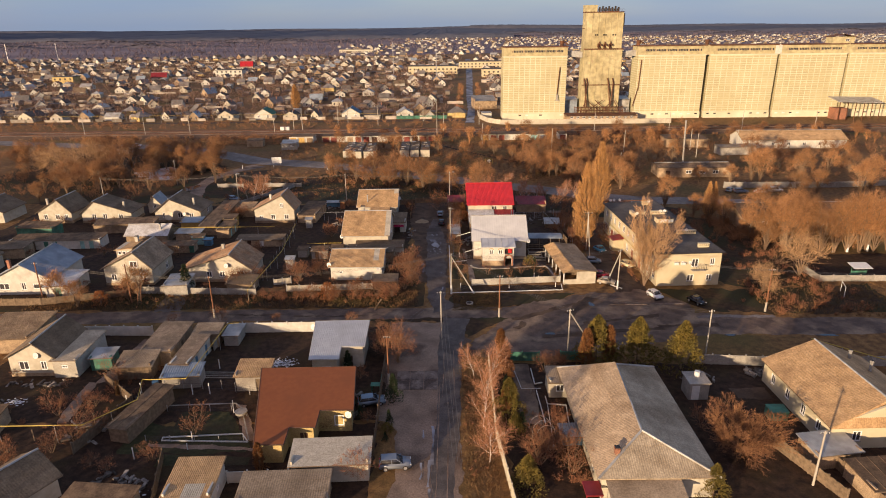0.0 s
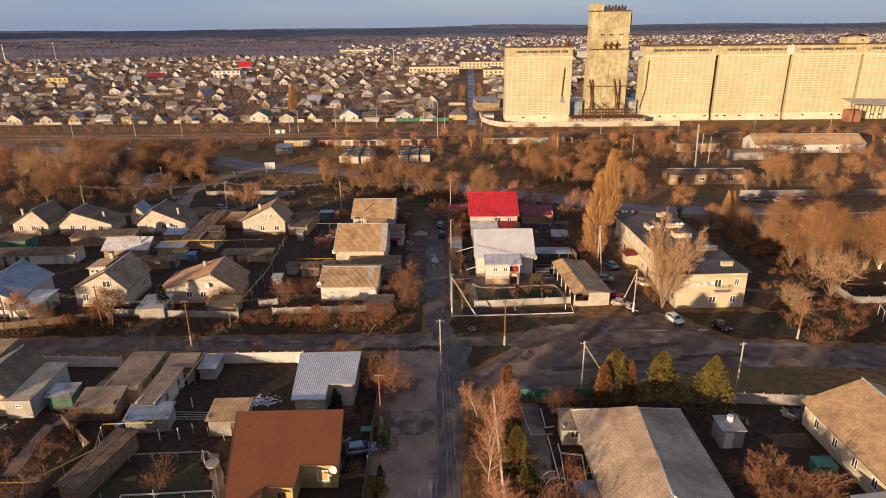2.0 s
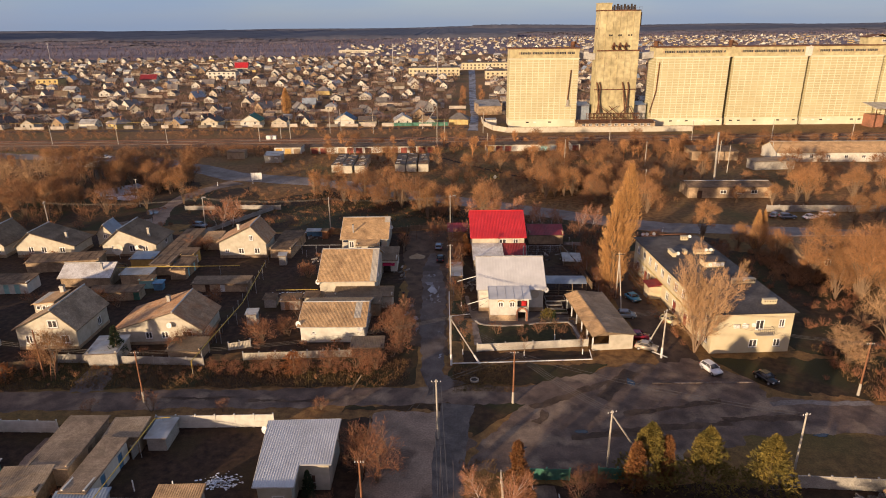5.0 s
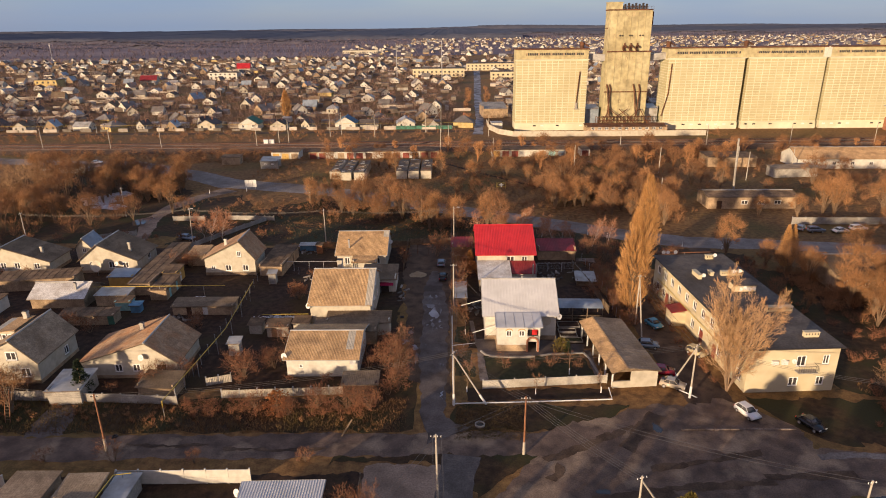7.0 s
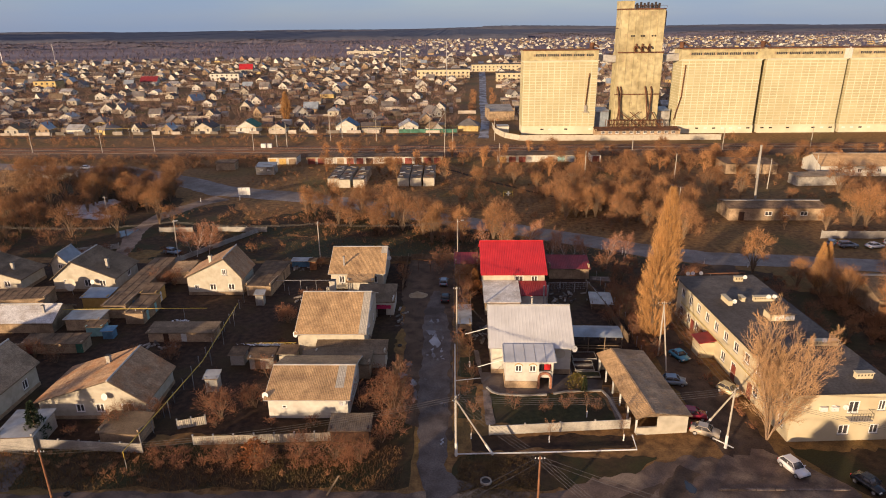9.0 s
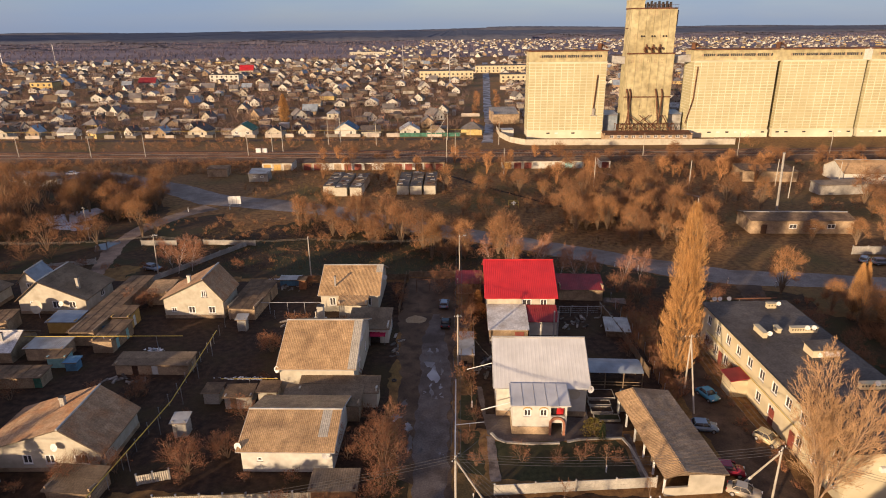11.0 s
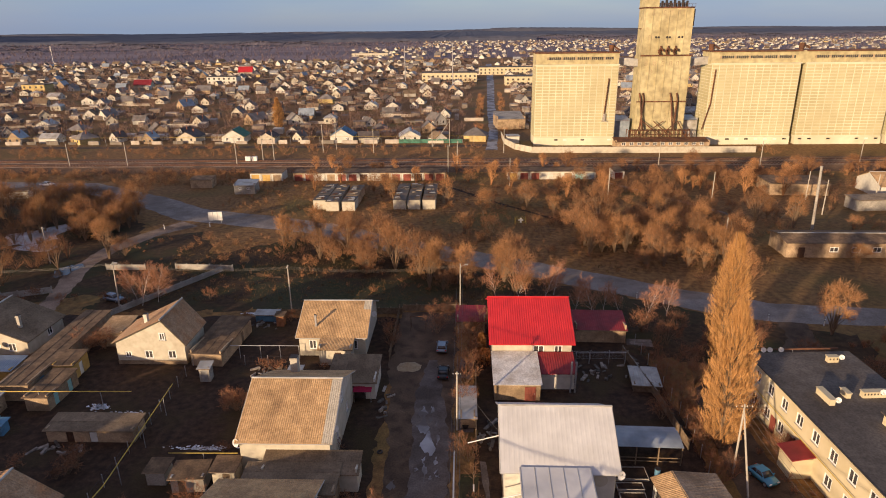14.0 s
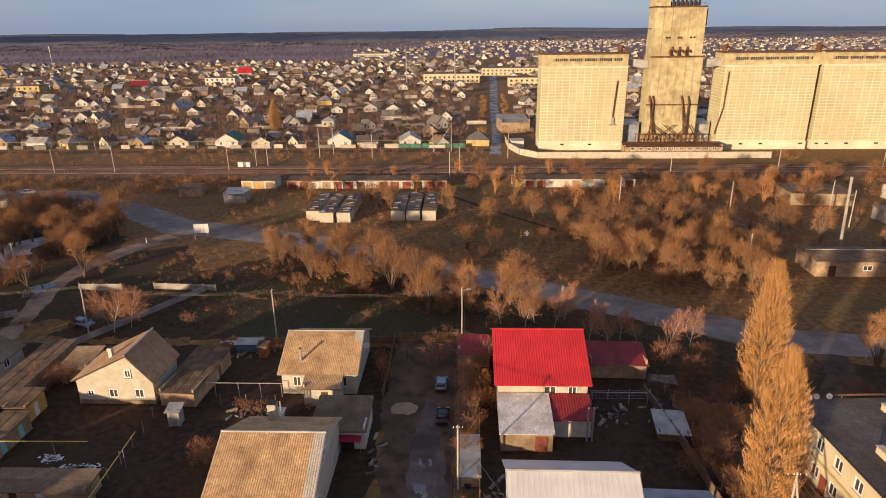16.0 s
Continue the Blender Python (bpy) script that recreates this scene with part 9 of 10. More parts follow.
fruit = bare_tree("fruit_tree", "small leafless fruit tree with reddish twigs", 41, 4.0, M_BARK, M_TWIGRED, 0.65, 0.30, 9, 2, 13, 0.014, 0.040, 0.12, 5, 0.55, group="fruit trees")
spread_copies(fruit, [(-31.1, 63.6, 1.15), (-44.9, 62.2, 1.1), (-43.2, 64.4, 0.8), (-50.3, 67.8, 0.9), (-34.0, 58.6, 0.75), (-46.8, 60.4, 0.9), (-14.9, 64.2, 0.5), (-9.9, 55.2, 1.1), (-28.8, 112.6, 1.2), (2.6, 129.6, 0.9), (2.4, 117.4, 0.6), (3.4, 113.6, 0.65), (3.6, 122.0, 0.6), (8.6, 114.2, 0.6), (12.4, 113.6, 0.5), (15.2, 114.4, 0.65), (18.9, 113.8, 0.5), (-25.5, 115, 1.0), (-11.0, 114.5, 1.0), (-8.6, 115.0, 1.2), (-7.6, 118.5, 1.2), (-26.5, 139, 1.0), (-24.8, 121.5, 0.9), (-36.5, 112.0, 1.0), (-40.5, 110.5, 0.9), (-58, 126, 0.9), (-54.5, 153.5, 1.0), (-53, 155.5, 1.0), (3.2, 152, 1.2), (2.6, 146, 1.0), (4.4, 160, 1.1), (-2.0, 160.5, 1.2), (0.6, 164, 1.0), (26.5, 138, 1.0), (29.6, 132, 0.9), (29.5, 128, 0.9), (-9.2, 160, 0.9), (-8.7, 156, 0.8), (10.6, 57.5, 1.3), (12.4, 60, 1.2), (14.0, 56.0, 1.2), (31.5, 64, 1.0), (-9.4, 84.5, 1.3), (-7.4, 82, 1.3), (-46.5, 75.5, 1.0), (-37.8, 94.0, 0.8), (-20, 103, 0.9), (-7.6, 107.5, 0.8)], rt2)
round_shrub = bare_tree("garden_shrub", "wide round leafless shrub with radiating stems", 47, 5.6, M_TWIG, M_TWIG, 0.46, 0.2, 12, 2, 20, 0.014, 0.045, 0.1, 16, 0.85, category="shrub")
round_shrub.matrix_basis = pose(34.6, 59.8, 0) @ Matrix.Diagonal((1.35, 1.35, 0.95, 1))
white_foot = bare_tree("fruit_tree", "small leafless fruit tree with limewashed trunk", 44, 3.2, M_BARK, M_TWIG, 0.8, 0.3, 9, 2, 5, 0.02, 0.06, 0.35, 1, lime=0.8, group="fruit trees")
spread_copies(white_foot, [(12.2, 107.6, 1.0), (21.0, 107.9, 1.0), (3.0, 108.2, 0.9), (17.6, 112.6, 1.0), (3.2, 124.8, 1.0)], rt2, 0.9, 1.1)

pine = conifer("pine_tree", "young pine with yellow-green needles", 51, 7.6, 3.2, M_PINE, 3000, 0.4, 0.8, 0.30)
spread_copies(pine, [(27.9, 79.2, 0.95), (33.9, 77.8, 1.0), (22.2, 80.2, 1.0), (8.6, 53.4, 0.6), (28.0, 52.0, 0.55), (8.4, 63.2, 0.42), (7.9, 66.9, 0.7)], rt2)
thuja = conifer("thuja_tree", "rusty orange thuja with dense foliage", 52, 5.0, 1.1, M_THUJA, 1500, 0.15, 0.55, 0.22)
spread_copies(thuja, [(20.4, 79.0, 1.2), (8.3, 75.4, 1.0), (8.0, 79.6, 0.95), (24.0, 80.2, 0.95), (4.8, 152.8, 0.75), (-21.2, 57.0, 0.6), (7.6, 66.8, 0.7)], rt2)
spruce = conifer("spruce_tree", "small dark green spruce", 53, 5.0, 1.3, M_SPRUCE, 700, 0.3, 0.9, 0.26)
spread_copies(spruce, [(-7.0, 70.1, 0.9), (-14.2, 78.4, 0.8), (8.0, 71.5, 0.7), (-48.8, 107.6, 1.35), (-11.0, 66.5, 0.5), (-13.9, 77.2, 0.45), (9.2, 63.5, 0.7), (17.2, 156.0, 0.7), (-7.2, 65, 0.5), (-7.4, 61.8, 0.35), (18.4, 118.2, 0.55)], rt2)
rb = conifer("round_bush", "round evergreen bush by the porch", 54, 2.4, 1.7, M_PINE, 600, 0.0, 0.4, 0.22, category="bush")
spread_copies(rb, [(17.7, 119.4, 0.9), (7.3, 78.9, 0.7), (-7.3, 63.6, 0.6)], rt2)
brown = conifer("withered_bush", "bush with withered orange leaves", 55, 2.6, 1.7, M_BROWNLEAF, 500, 0.0, 0.35, 0.22, category="bush")
spread_copies(brown, [(-21.5, 103.8, 1.1), (-62, 101.5, 0.9), (5.2, 151, 0.8), (-16.0, 54.2, 0.7), (-14.4, 54.0, 0.7)], rt2)

# ---- thickets, weeds, far woods ----
rb_ = random.Random(90)
th1, th2, th3 = MB(), MB(), MB()


def scatter(mb, n, x0, x1, y0, y1, h0, h1, twigs, keep=None, tw=0.03):
    for _ in range(n):
        x, y = rb_.uniform(x0, x1), rb_.uniform(y0, y1)
        if keep and not keep(x, y):
            continue
        h = rb_.uniform(h0, h1)
        bush_into(mb, rb_, x, y, h, h * rb_.uniform(0.45, 0.8), twigs, tw)


def road_y(x):
    """Middle of the main road at x."""
    pts = [(-330, 290), (-200, 272), (-141, 259), (-115, 257.5), (-87, 241), (-68, 226.5), (-52, 222), (-31, 214.5), (-12, 202.5), (11, 191), (29, 181), (45, 172.3), (66, 167.5), (110, 160), (200, 150)]
    for a, b in zip(pts, pts[1:]):
        if a[0] <= x <= b[0]:
            return a[1] + (b[1] - a[1]) * (x - a[0]) / (b[0] - a[0])
    return 1e9


def off_road(x, y):
    return abs(y - road_y(x)) > 7 and not (-78 < x < -56 and 165 < y < 222)


def clear_south(x, y):
    return y > road_y(x) + 6


def dome_tree(name, label, seed, h, w, n, bark, twig, tw=0.04, group="leafless trees", low=0.34):
    """A broad leafless tree: forked limbs that carry uneven lobes of fine twigs, with gaps between them."""
    r = random.Random(seed)
    wood, twigs = MB(), MB()
    lobes, count = [], 11
    for k in range(count):
        f = math.sqrt((k + 0.5) / count)
        a = 2.4 * k + r.uniform(-0.4, 0.4)
        z = h * (low + (0.86 - low) * math.sqrt(max(0.0, 1 - 0.75 * f * f)) * r.uniform(0.72, 1.0))
        lobes.append((Vector((w * 0.64 * f * math.cos(a), w * 0.64 * f * math.sin(a), z)), w * r.uniform(0.36, 0.56)))
    lobes += [(Vector((w * 0.6 * math.cos(a), w * 0.6 * math.sin(a), h * r.uniform(low, low + 0.14))), w * 0.4) for a in (r.uniform(0, 6.28) for _ in range(4))]
    for c, rad in lobes:
        p = Vector((0.12 * r.uniform(-1, 1), 0.12 * r.uniform(-1, 1), -0.05))
        m = Vector((c.x * 0.35, c.y * 0.35, c.z * r.uniform(0.45, 0.6)))
        wood.tube(p, m, 0.010 * h, 0.007 * h, 4, False)
        wood.tube(m, c, 0.007 * h, 0.003 * h, 3, False)
        for j in range(4):
            e = Vector((r.gauss(0, 1), r.gauss(0, 1), r.gauss(0.5, 0.8))).normalized()
            wood.tube(m.lerp(c, r.uniform(0.4, 1.0)), c + e * rad * 0.8, 0.0035 * h, 0.001 * h, 3, False)
    for k in range(n):
        c, rad = lobes[k % len(lobes)]
        e = Vector((r.gauss(0, 1), r.gauss(0, 1), r.gauss(0.15, 0.85))).normalized()
        q = c + e * rad * r.uniform(0.1, 1.0) ** 0.5 * r.uniform(0.75, 1.2)
        if q.z > h:
            q.z = h * r.uniform(0.92, 1.0)
        p = c.lerp(q, r.uniform(0.0, 0.35)) - Vector((0, 0, 0.25 * rad))
        quad_twig(twigs, p, q, tw * 1.3, r)
        out = (e * 0.5 + Vector((0, 0, 0.45)))
        for j in range(8):
            b = p.lerp(q, r.uniform(0.35, 1.0))
            d = (out + Vector((r.gauss(0, 0.6), r.gauss(0, 0.6), r.gauss(0, 0.5)))).normalized()
            quad_twig(twigs, b, b + d * (0.25 + h * r.uniform(0.04, 0.11)), tw * 0.6, r)
    th = thing(name, pose(0, 0, 0), label, "tree", group)
    part("trunk", wood, bark, th)
    part("crown", twigs, twig, th)
    return th


def stand(n, x0, x1, y0, y1, keep=None, gap=2.2):
    """Random places at least gap apart."""
    out = []
    for _ in range(n * 12):
        x = rb_.uniform(x0, x1)
        y = rb_.uniform(y0(x), y1(x)) if callable(y0) else rb_.uniform(y0, y1)
        if (keep is None or keep(x, y)) and all((x - q[0]) ** 2 + (y - q[1]) ** 2 > gap * gap for q in out):
            out.append((x, y))
        if len(out) == n:
            break
    return out


def playground(x, y):
    return 69 < x < 112 and 98 < y < 123


mid = dome_tree("bare_tree", "leafless orange-brown tree with a wide fine crown", 14, 11.5, 4.6, 420, M_BARK, M_TWIGTAN, 0.04)
spread_copies(mid, [(84, 125, 1.1), (87, 125.6, 1.15), (89.4, 125, 1.15), (91.3, 125.8, 1.1), (96, 126, 1.0), (104, 127), (113, 126), (74, 127, 1.0), (77.5, 131, 1.05), (81, 131, 0.9), (66, 148, 0.7), (121, 138), (59.5, 160.5, 0.75), (79, 187.5, 0.5), (88.5, 187, 0.55), (96, 189, 0.8), (73, 138.8, 0.95), (78.5, 138, 0.9), (70, 134.5, 0.6), (83.5, 137.5, 0.9), (72, 131, 0.7), (64.5, 153.5, 0.5), (62, 133, 0.3), (68.4, 145, 0.6), (70, 126.8, 0.6), (100, 170, 0.7), (108, 174, 0.7), (118, 170), (53, 181, 0.75), (-66, 101, 0.5), (-71, 103.5, 0.5), (-56, 103.8, 0.6), (126, 178), (134, 172), (112, 190), (124, 196), (98, 188), (-150, 178), (-160, 196), (-140, 215), (-175, 205), (-155, 228)], rt2, 0.75, 1.0)
spreading = dome_tree("bare_tree", "wide spreading leafless tree with low forked limbs", 15, 9.5, 6.4, 420, M_BARK, M_TWIGASH, 0.036, low=0.26)
spread_copies(spreading, [(69.5, 111.9, 1.0), (58.6, 104.5, 0.55), (60.6, 108.0, 0.5), (-128, 203, 1.2), (-119, 206, 1.3), (-134, 210, 1.15)], rt2)
field_trees = stand(26, -38, 12, lambda x: road_y(x) - 20, lambda x: road_y(x) - 6, None, 2.6)
field_trees += stand(12, -38, 12, lambda x: road_y(x) - 16, lambda x: road_y(x) - 5.5, None, 1.5)
field_trees += stand(30, -8, 60, 206, 264, lambda x, y: y > road_y(x) + 12 and not (-40 < x < -4 and 230 < y < 252) and abs(x - 16.3) + abs(y - 218) > 7, 5)
field_trees += stand(12, 28, 38, 196, 207) + stand(24, 38, 60, 188, 208, lambda x, y: y > road_y(x) + 9, 2.6)
field_trees += stand(44, 55, 135, 195, 264, lambda x, y: not (60 < x < 100 and 205 < y < 212) and not (66 < x < 120 and 226 < y < 244) and not (66 < x < 100 and 196 < y < 206), 3.5)
field_trees += stand(26, -104, -79, 211, 236, lambda x, y: y < road_y(x) - 8) + stand(8, -88, -80, 205, 214, None, 2.5) + [(-81.8, 209.3)] + [(-72.9, 194), (-70.5, 196)]
field_trees += stand(30, -132, -79, 176, 222, lambda x, y: abs(x + 90) + abs(y - 200) > 12, 3)
field_trees += stand(24, -160, -98, 172, 215, None, 4) + stand(16, -160, -104, 215, 245, lambda x, y: y < road_y(x) - 8, 4)
field_trees += [(-42, 252), (-36, 262), (-12, 258), (-20, 247), (-17, 240), (-8, 250), (4, 262), (-24, 250), (18, 236), (30, 248), (44, 256), (8, 228), (-2, 236)] + stand(16, -60, 60, 272, 278, None, 4) + stand(30, 60, 180, 250, 278, None, 4)
field_trees.sort(key=lambda q: q[1])
far_field_trees = field_trees[225:]
field_trees = field_trees[:225]
rb_.shuffle(field_trees)
spread_copies(dome_tree("bare_tree", "tall leafless tree with a broad golden crown", 71, 11.0, 4.8, 420, M_BARK, M_TWIGTAN, 0.04), [(q[0], q[1]) for q in ((74, 126, 0.85), (90, 130, 0.85), (100, 122, 0.75), (110, 136, 0.9), (120, 128, 0.8), (84, 156, 0.8))] + stand(18, 76, 130, 108, 137, lambda x, y: not playground(x, y) and not (73 < x < 118 and y > 130), 5), rt2, 0.6, 1.1)
for k, (h_, w_, n_, tm, lb) in enumerate(((7.2, 3.4, 250, M_TWIG, "leafless tree with a dense dome of brown twigs"), (7.6, 2.3, 210, M_TWIGTAN, "leafless tree with golden-brown upright twigs"), (5.2, 2.8, 200, M_TWIG, "low spreading leafless tree with brown twigs"))):
    tree_ = dome_tree("bare_tree", lb, 60 + k, h_, w_, n_, M_BARK, tm, 0.034)
    joined_ = MB()
    for x, y in far_field_trees[k::3]:
        sc_ = rt2.uniform(0.6, 1.25)
        m = pose(x, y, 0, 0, 0, rt2.uniform(0, 360)) @ Matrix.Diagonal((sc_, sc_, sc_, 1))
        for ch in tree_.children:
            i = len(joined_.v)
            joined_.v += [tuple(m @ v.co) for v in ch.data.vertices]
            joined_.f += [tuple(i + q for q in p.vertices) for p in ch.data.polygons]
    one("far_trees", joined_, tm, "leafless trees and brush along the railway", "trees", kind="stuff")
    spread_copies(tree_, field_trees[k::3], rt2, 0.75, 1.35)

# brush between the houses and the railway
scatter(th1, 110, -40, 30, 178, 215, 1.5, 4.0, 36, lambda x, y: road_y(x) - 24 < y < road_y(x) - 7 or road_y(x) + 6 < y < road_y(x) + 16)
scatter(th1, 230, -190, -82, 172, 250, 2.5, 5.5, 36, lambda x, y: y < road_y(x) - 8)
scatter(th1, 130, 25, 190, 180, 262, 2.0, 5.0, 30, lambda x, y: clear_south(x, y) and not (64 < x < 98 and y < 204), 0.034)
scatter(th1, 260, -160, 190, 268, 278, 1.2, 3.2, 22, lambda x, y: not (-66 < x < 56 and y < 274), 0.036)
scatter(th1, 460, -320, 120, 299, 322, 1.2, 3.6, 20, lambda x, y: not (10 < x < 112) and y < 322, 0.04)
scatter(th1, 240, -180, -66, 258, 278, 1.2, 3.0, 22, off_road, 0.036)
scatter(th3, 420, -66, 60, 192, 266, 0.6, 2.0, 22, clear_south, 0.030)
scatter(th1, 110, 24, 66, 200, 262, 2.0, 4.5, 40, lambda x, y: clear_south(x, y) and abs(x - 16.3) > 7, 0.034)
scatter(th3, 420, 30, 190, 184, 276, 0.8, 2.8, 22, lambda x, y: clear_south(x, y) and not (66 < x < 94 and y < 204), 0.032)
scatter(th3, 160, -70, 10, 176, 210, 0.6, 2.0, 20, lambda x, y: y < road_y(x) - 7, 0.030)
# brush round the apartment block and east
scatter(th2, 120, 53, 75, 98, 160, 0.8, 2.0, 32, lambda x, y: not (y > 155 and x < 60))
scatter(th2, 130, 56, 135, 94, 125, 0.8, 2.6, 30, lambda x, y: not playground(x, y))
scatter(th1, 130, 68, 140, 124, 172, 1.5, 4.0, 34, lambda x, y: abs(y - road_y(x)) > 8 and abs(y - 146) > 8)
scatter(th1, 40, 65.5, 70.6, 132, 151, 1.5, 3.6, 36)
scatter(th1, 50, 70, 100, 134, 139.5, 1.5, 4.0, 36)
scatter(th2, 24, 35.5, 38.8, 110, 140, 0.6, 1.6, 26)
scatter(th2, 36, 28.5, 31.5, 126, 158, 1.0, 2.4, 30)
# hedge strip in front of the western gardens
scatter(th2, 60, -34, -8.5, 102.2, 106.3, 0.7, 2.0, 34, tw=0.024)
scatter(th3, 34, -60, -34, 101.5, 105, 0.4, 1.0, 24)
scatter(th2, 30, 8.5, 15, 53, 68, 0.8, 2.2, 34, tw=0.022)
scatter(th2, 26, 2.2, 5.6, 54, 82, 0.3, 0.9, 24, tw=0.02)
scatter(th2, 14, 14.5, 17.5, 79, 81.5, 1.0, 2.2, 34, tw=0.022)
scatter(th2, 22, -54, -42, 62, 72, 0.6, 1.6, 30, tw=0.022)
scatter(th2, 20, -48, -38, 72, 79, 0.5, 1.6, 26, tw=0.022)
scatter(th3, 60, -56, -10, 100, 110, 0.4, 1.2, 22, lambda x, y: y < 106)
one("thicket", th1, M_TWIG, "leafless brown thickets of shrubs in rough grass", "thicket", kind="stuff")
one("hedge", th2, M_TWIGRED, "leafless reddish shrubs along fences and walls", "hedge", kind="stuff")
one("scrub", th3, M_TWIG, "low pale scrub in the dry grass", "scrub", kind="stuff")

wd = MB()


def weeds(n, x0, x1, y0, y1, h0, h1, keep=None, w=0.05):
    for _ in range(n):
        x, y = rb_.uniform(x0, x1), rb_.uniform(y0, y1)
        if keep and not keep(x, y):
            continue
        for k in range(3):
            p = Vector((x + rb_.uniform(-0.3, 0.3), y + rb_.uniform(-0.3, 0.3), 0))
            quad_twig(wd, p, p + Vector((rb_.gauss(0, 0.2), rb_.gauss(0, 0.2), rb_.uniform(h0, h1))), w, rb_)


weeds(5000, -75, -5, 99.2, 106.5, 0.15, 0.6)
weeds(1400, 2.0, 6.0, 50, 84, 0.1, 0.4)
weeds(1500, 1.5, 10, 98, 105, 0.08, 0.3)
weeds(9000, -60, 66, 186, 280, 0.2, 0.8, clear_south, 0.07)
weeds(4500, -60, 30, 172, 205, 0.15, 0.5, lambda x, y: y < road_y(x) - 5, 0.06)
weeds(3500, 56, 120, 94, 110, 0.2, 0.6)
weeds(4500, -200, -66, 258, 284, 0.2, 0.7, off_road, 0.08)
one("weeds", wd, M_WEED, "tall dry weeds and grass on verges and fields", "weeds", kind="stuff")

# leafless garden trees among the far houses
ft_ = MB()
for k in range(10500):
    y = 334 + 670 * rb_.random() ** 1.15
    x = rb_.uniform(-0.8, 0.8) * y
    if in_elevator(x, y):
        continue
    h, near = rb_.uniform(2.5, 7.5), y < 520
    for j in range(30 if near else 16):
        a, rr = rb_.uniform(0, 6.283), h * 0.55 * math.sqrt(rb_.random())
        q = Vector((x + rr * math.cos(a), y + rr * math.sin(a), h * rb_.uniform(0.3, 1.0) * (1 - 0.3 * (rr / h) ** 2)))
        p = Vector((x + 0.45 * rr * math.cos(a), y + 0.45 * rr * math.sin(a), q.z * rb_.uniform(0.2, 0.7)))
        quad_twig(ft_, p, q, 0.085 if near else 0.17, rb_)
fw_ = MB()
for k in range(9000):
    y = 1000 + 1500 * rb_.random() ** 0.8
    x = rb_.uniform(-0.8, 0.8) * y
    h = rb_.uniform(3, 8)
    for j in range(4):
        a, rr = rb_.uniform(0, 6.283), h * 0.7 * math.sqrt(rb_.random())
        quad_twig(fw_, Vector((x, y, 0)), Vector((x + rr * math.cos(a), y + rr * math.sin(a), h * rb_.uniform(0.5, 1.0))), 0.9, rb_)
one("garden_trees", ft_, island(surf("far_garden_twigs", (0.165, 0.098, 0.070), (0.245, 0.150, 0.110), 0.05, 0.9, bump=0.0), 0.35), "leafless brown garden trees between the far houses", "trees", kind="stuff")

# the mauve of these far twigs imitates haze
one("far_trees", fw_, island(surf("far_mauve_twigs", (0.118, 0.090, 0.098), (0.160, 0.122, 0.130), 0.05, 0.9, bump=0.0), 0.3), "bare haze-tinted trees scattered over the far fields", "trees", kind="stuff")

# wooded ridges on the horizon, distance haze put into their blue-grey colours
def ridge(y, depth, x0, x1, top, seed, step, rough):
    """A belt of closed woodland seen from afar: an uneven canopy over a steep front."""
    r = random.Random(seed)
    mb = MB()
    n = int((x1 - x0) / step)
    for k in range(n + 1):
        x = x0 + step * k
        t = top(x)
        for v, f in ((0, 0.0), (7, 0.6), (16, 0.92), (depth * 0.5, 1.0), (depth, 0.95)):
            mb.v.append((x + r.uniform(-0.3, 0.3) * step, y + v * r.uniform(0.8, 1.2), max(0.0, t * f + (rough * r.uniform(-1, 1) if f > 0.5 else 0))))
    mb.f = [(5 * k + i, 5 * k + 5 + i, 5 * k + 6 + i, 5 * k + 1 + i) for k in range(n) for i in range(4)]
    return mb


M_RIDGE_HAZE = surf("distant_dark_forest", (0.054, 0.060, 0.088), (0.072, 0.077, 0.106), 0.02, 0.95, c=(0.045, 0.051, 0.078), big=0.004, bump=0.0)
M_WOODS_HAZE = surf("distant_bare_woods", (0.084, 0.076, 0.096), (0.114, 0.102, 0.122), 0.05, 0.95, c=(0.070, 0.066, 0.088), big=0.006, bump=0.0)
fs = lambda x, a, b: math.sin(x / a + b)
one("far_forest", ridge(4600, 250, -4100, 4100, lambda x: 17 + 5 * fs(x, 700, 1) + 4 * fs(x, 260, 0) + 6 * (x > 200), 6, 14, 1.6), M_RIDGE_HAZE, "dark forest ridge along the horizon with painted blue haze", "forest", kind="stuff")
one("far_forest", ridge(2150, 2300, -4000, 250, lambda x: 12 + 3 * fs(x, 310, 1) + 2 * fs(x, 70, 0), 8, 13, 1.5), M_RIDGE_HAZE, "wide dark forest below the horizon with painted blue haze", "forest", kind="stuff")
one("far_forest", ridge(3000, 1500, 180, 4100, lambda x: 11 + 3 * fs(x, 330, 2) + 2 * fs(x, 80, 0), 9, 14, 1.5), M_RIDGE_HAZE, "wide dark forest below the horizon with painted blue haze", "forest", kind="stuff")
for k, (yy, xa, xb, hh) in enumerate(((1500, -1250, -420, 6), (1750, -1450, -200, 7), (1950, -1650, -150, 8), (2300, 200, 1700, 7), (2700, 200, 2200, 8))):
    one("tree_belt", ridge(yy, 25, xa, xb, lambda x: max(0.3, hh * (0.55 + 0.45 * fs(x, 60 + 11 * k, k) + 0.3 * fs(x, 23, k))), 20 + k, 5, 1.2), M_WOODS_HAZE, "belt of bare haze-tinted trees between far fields", "trees", kind="stuff")

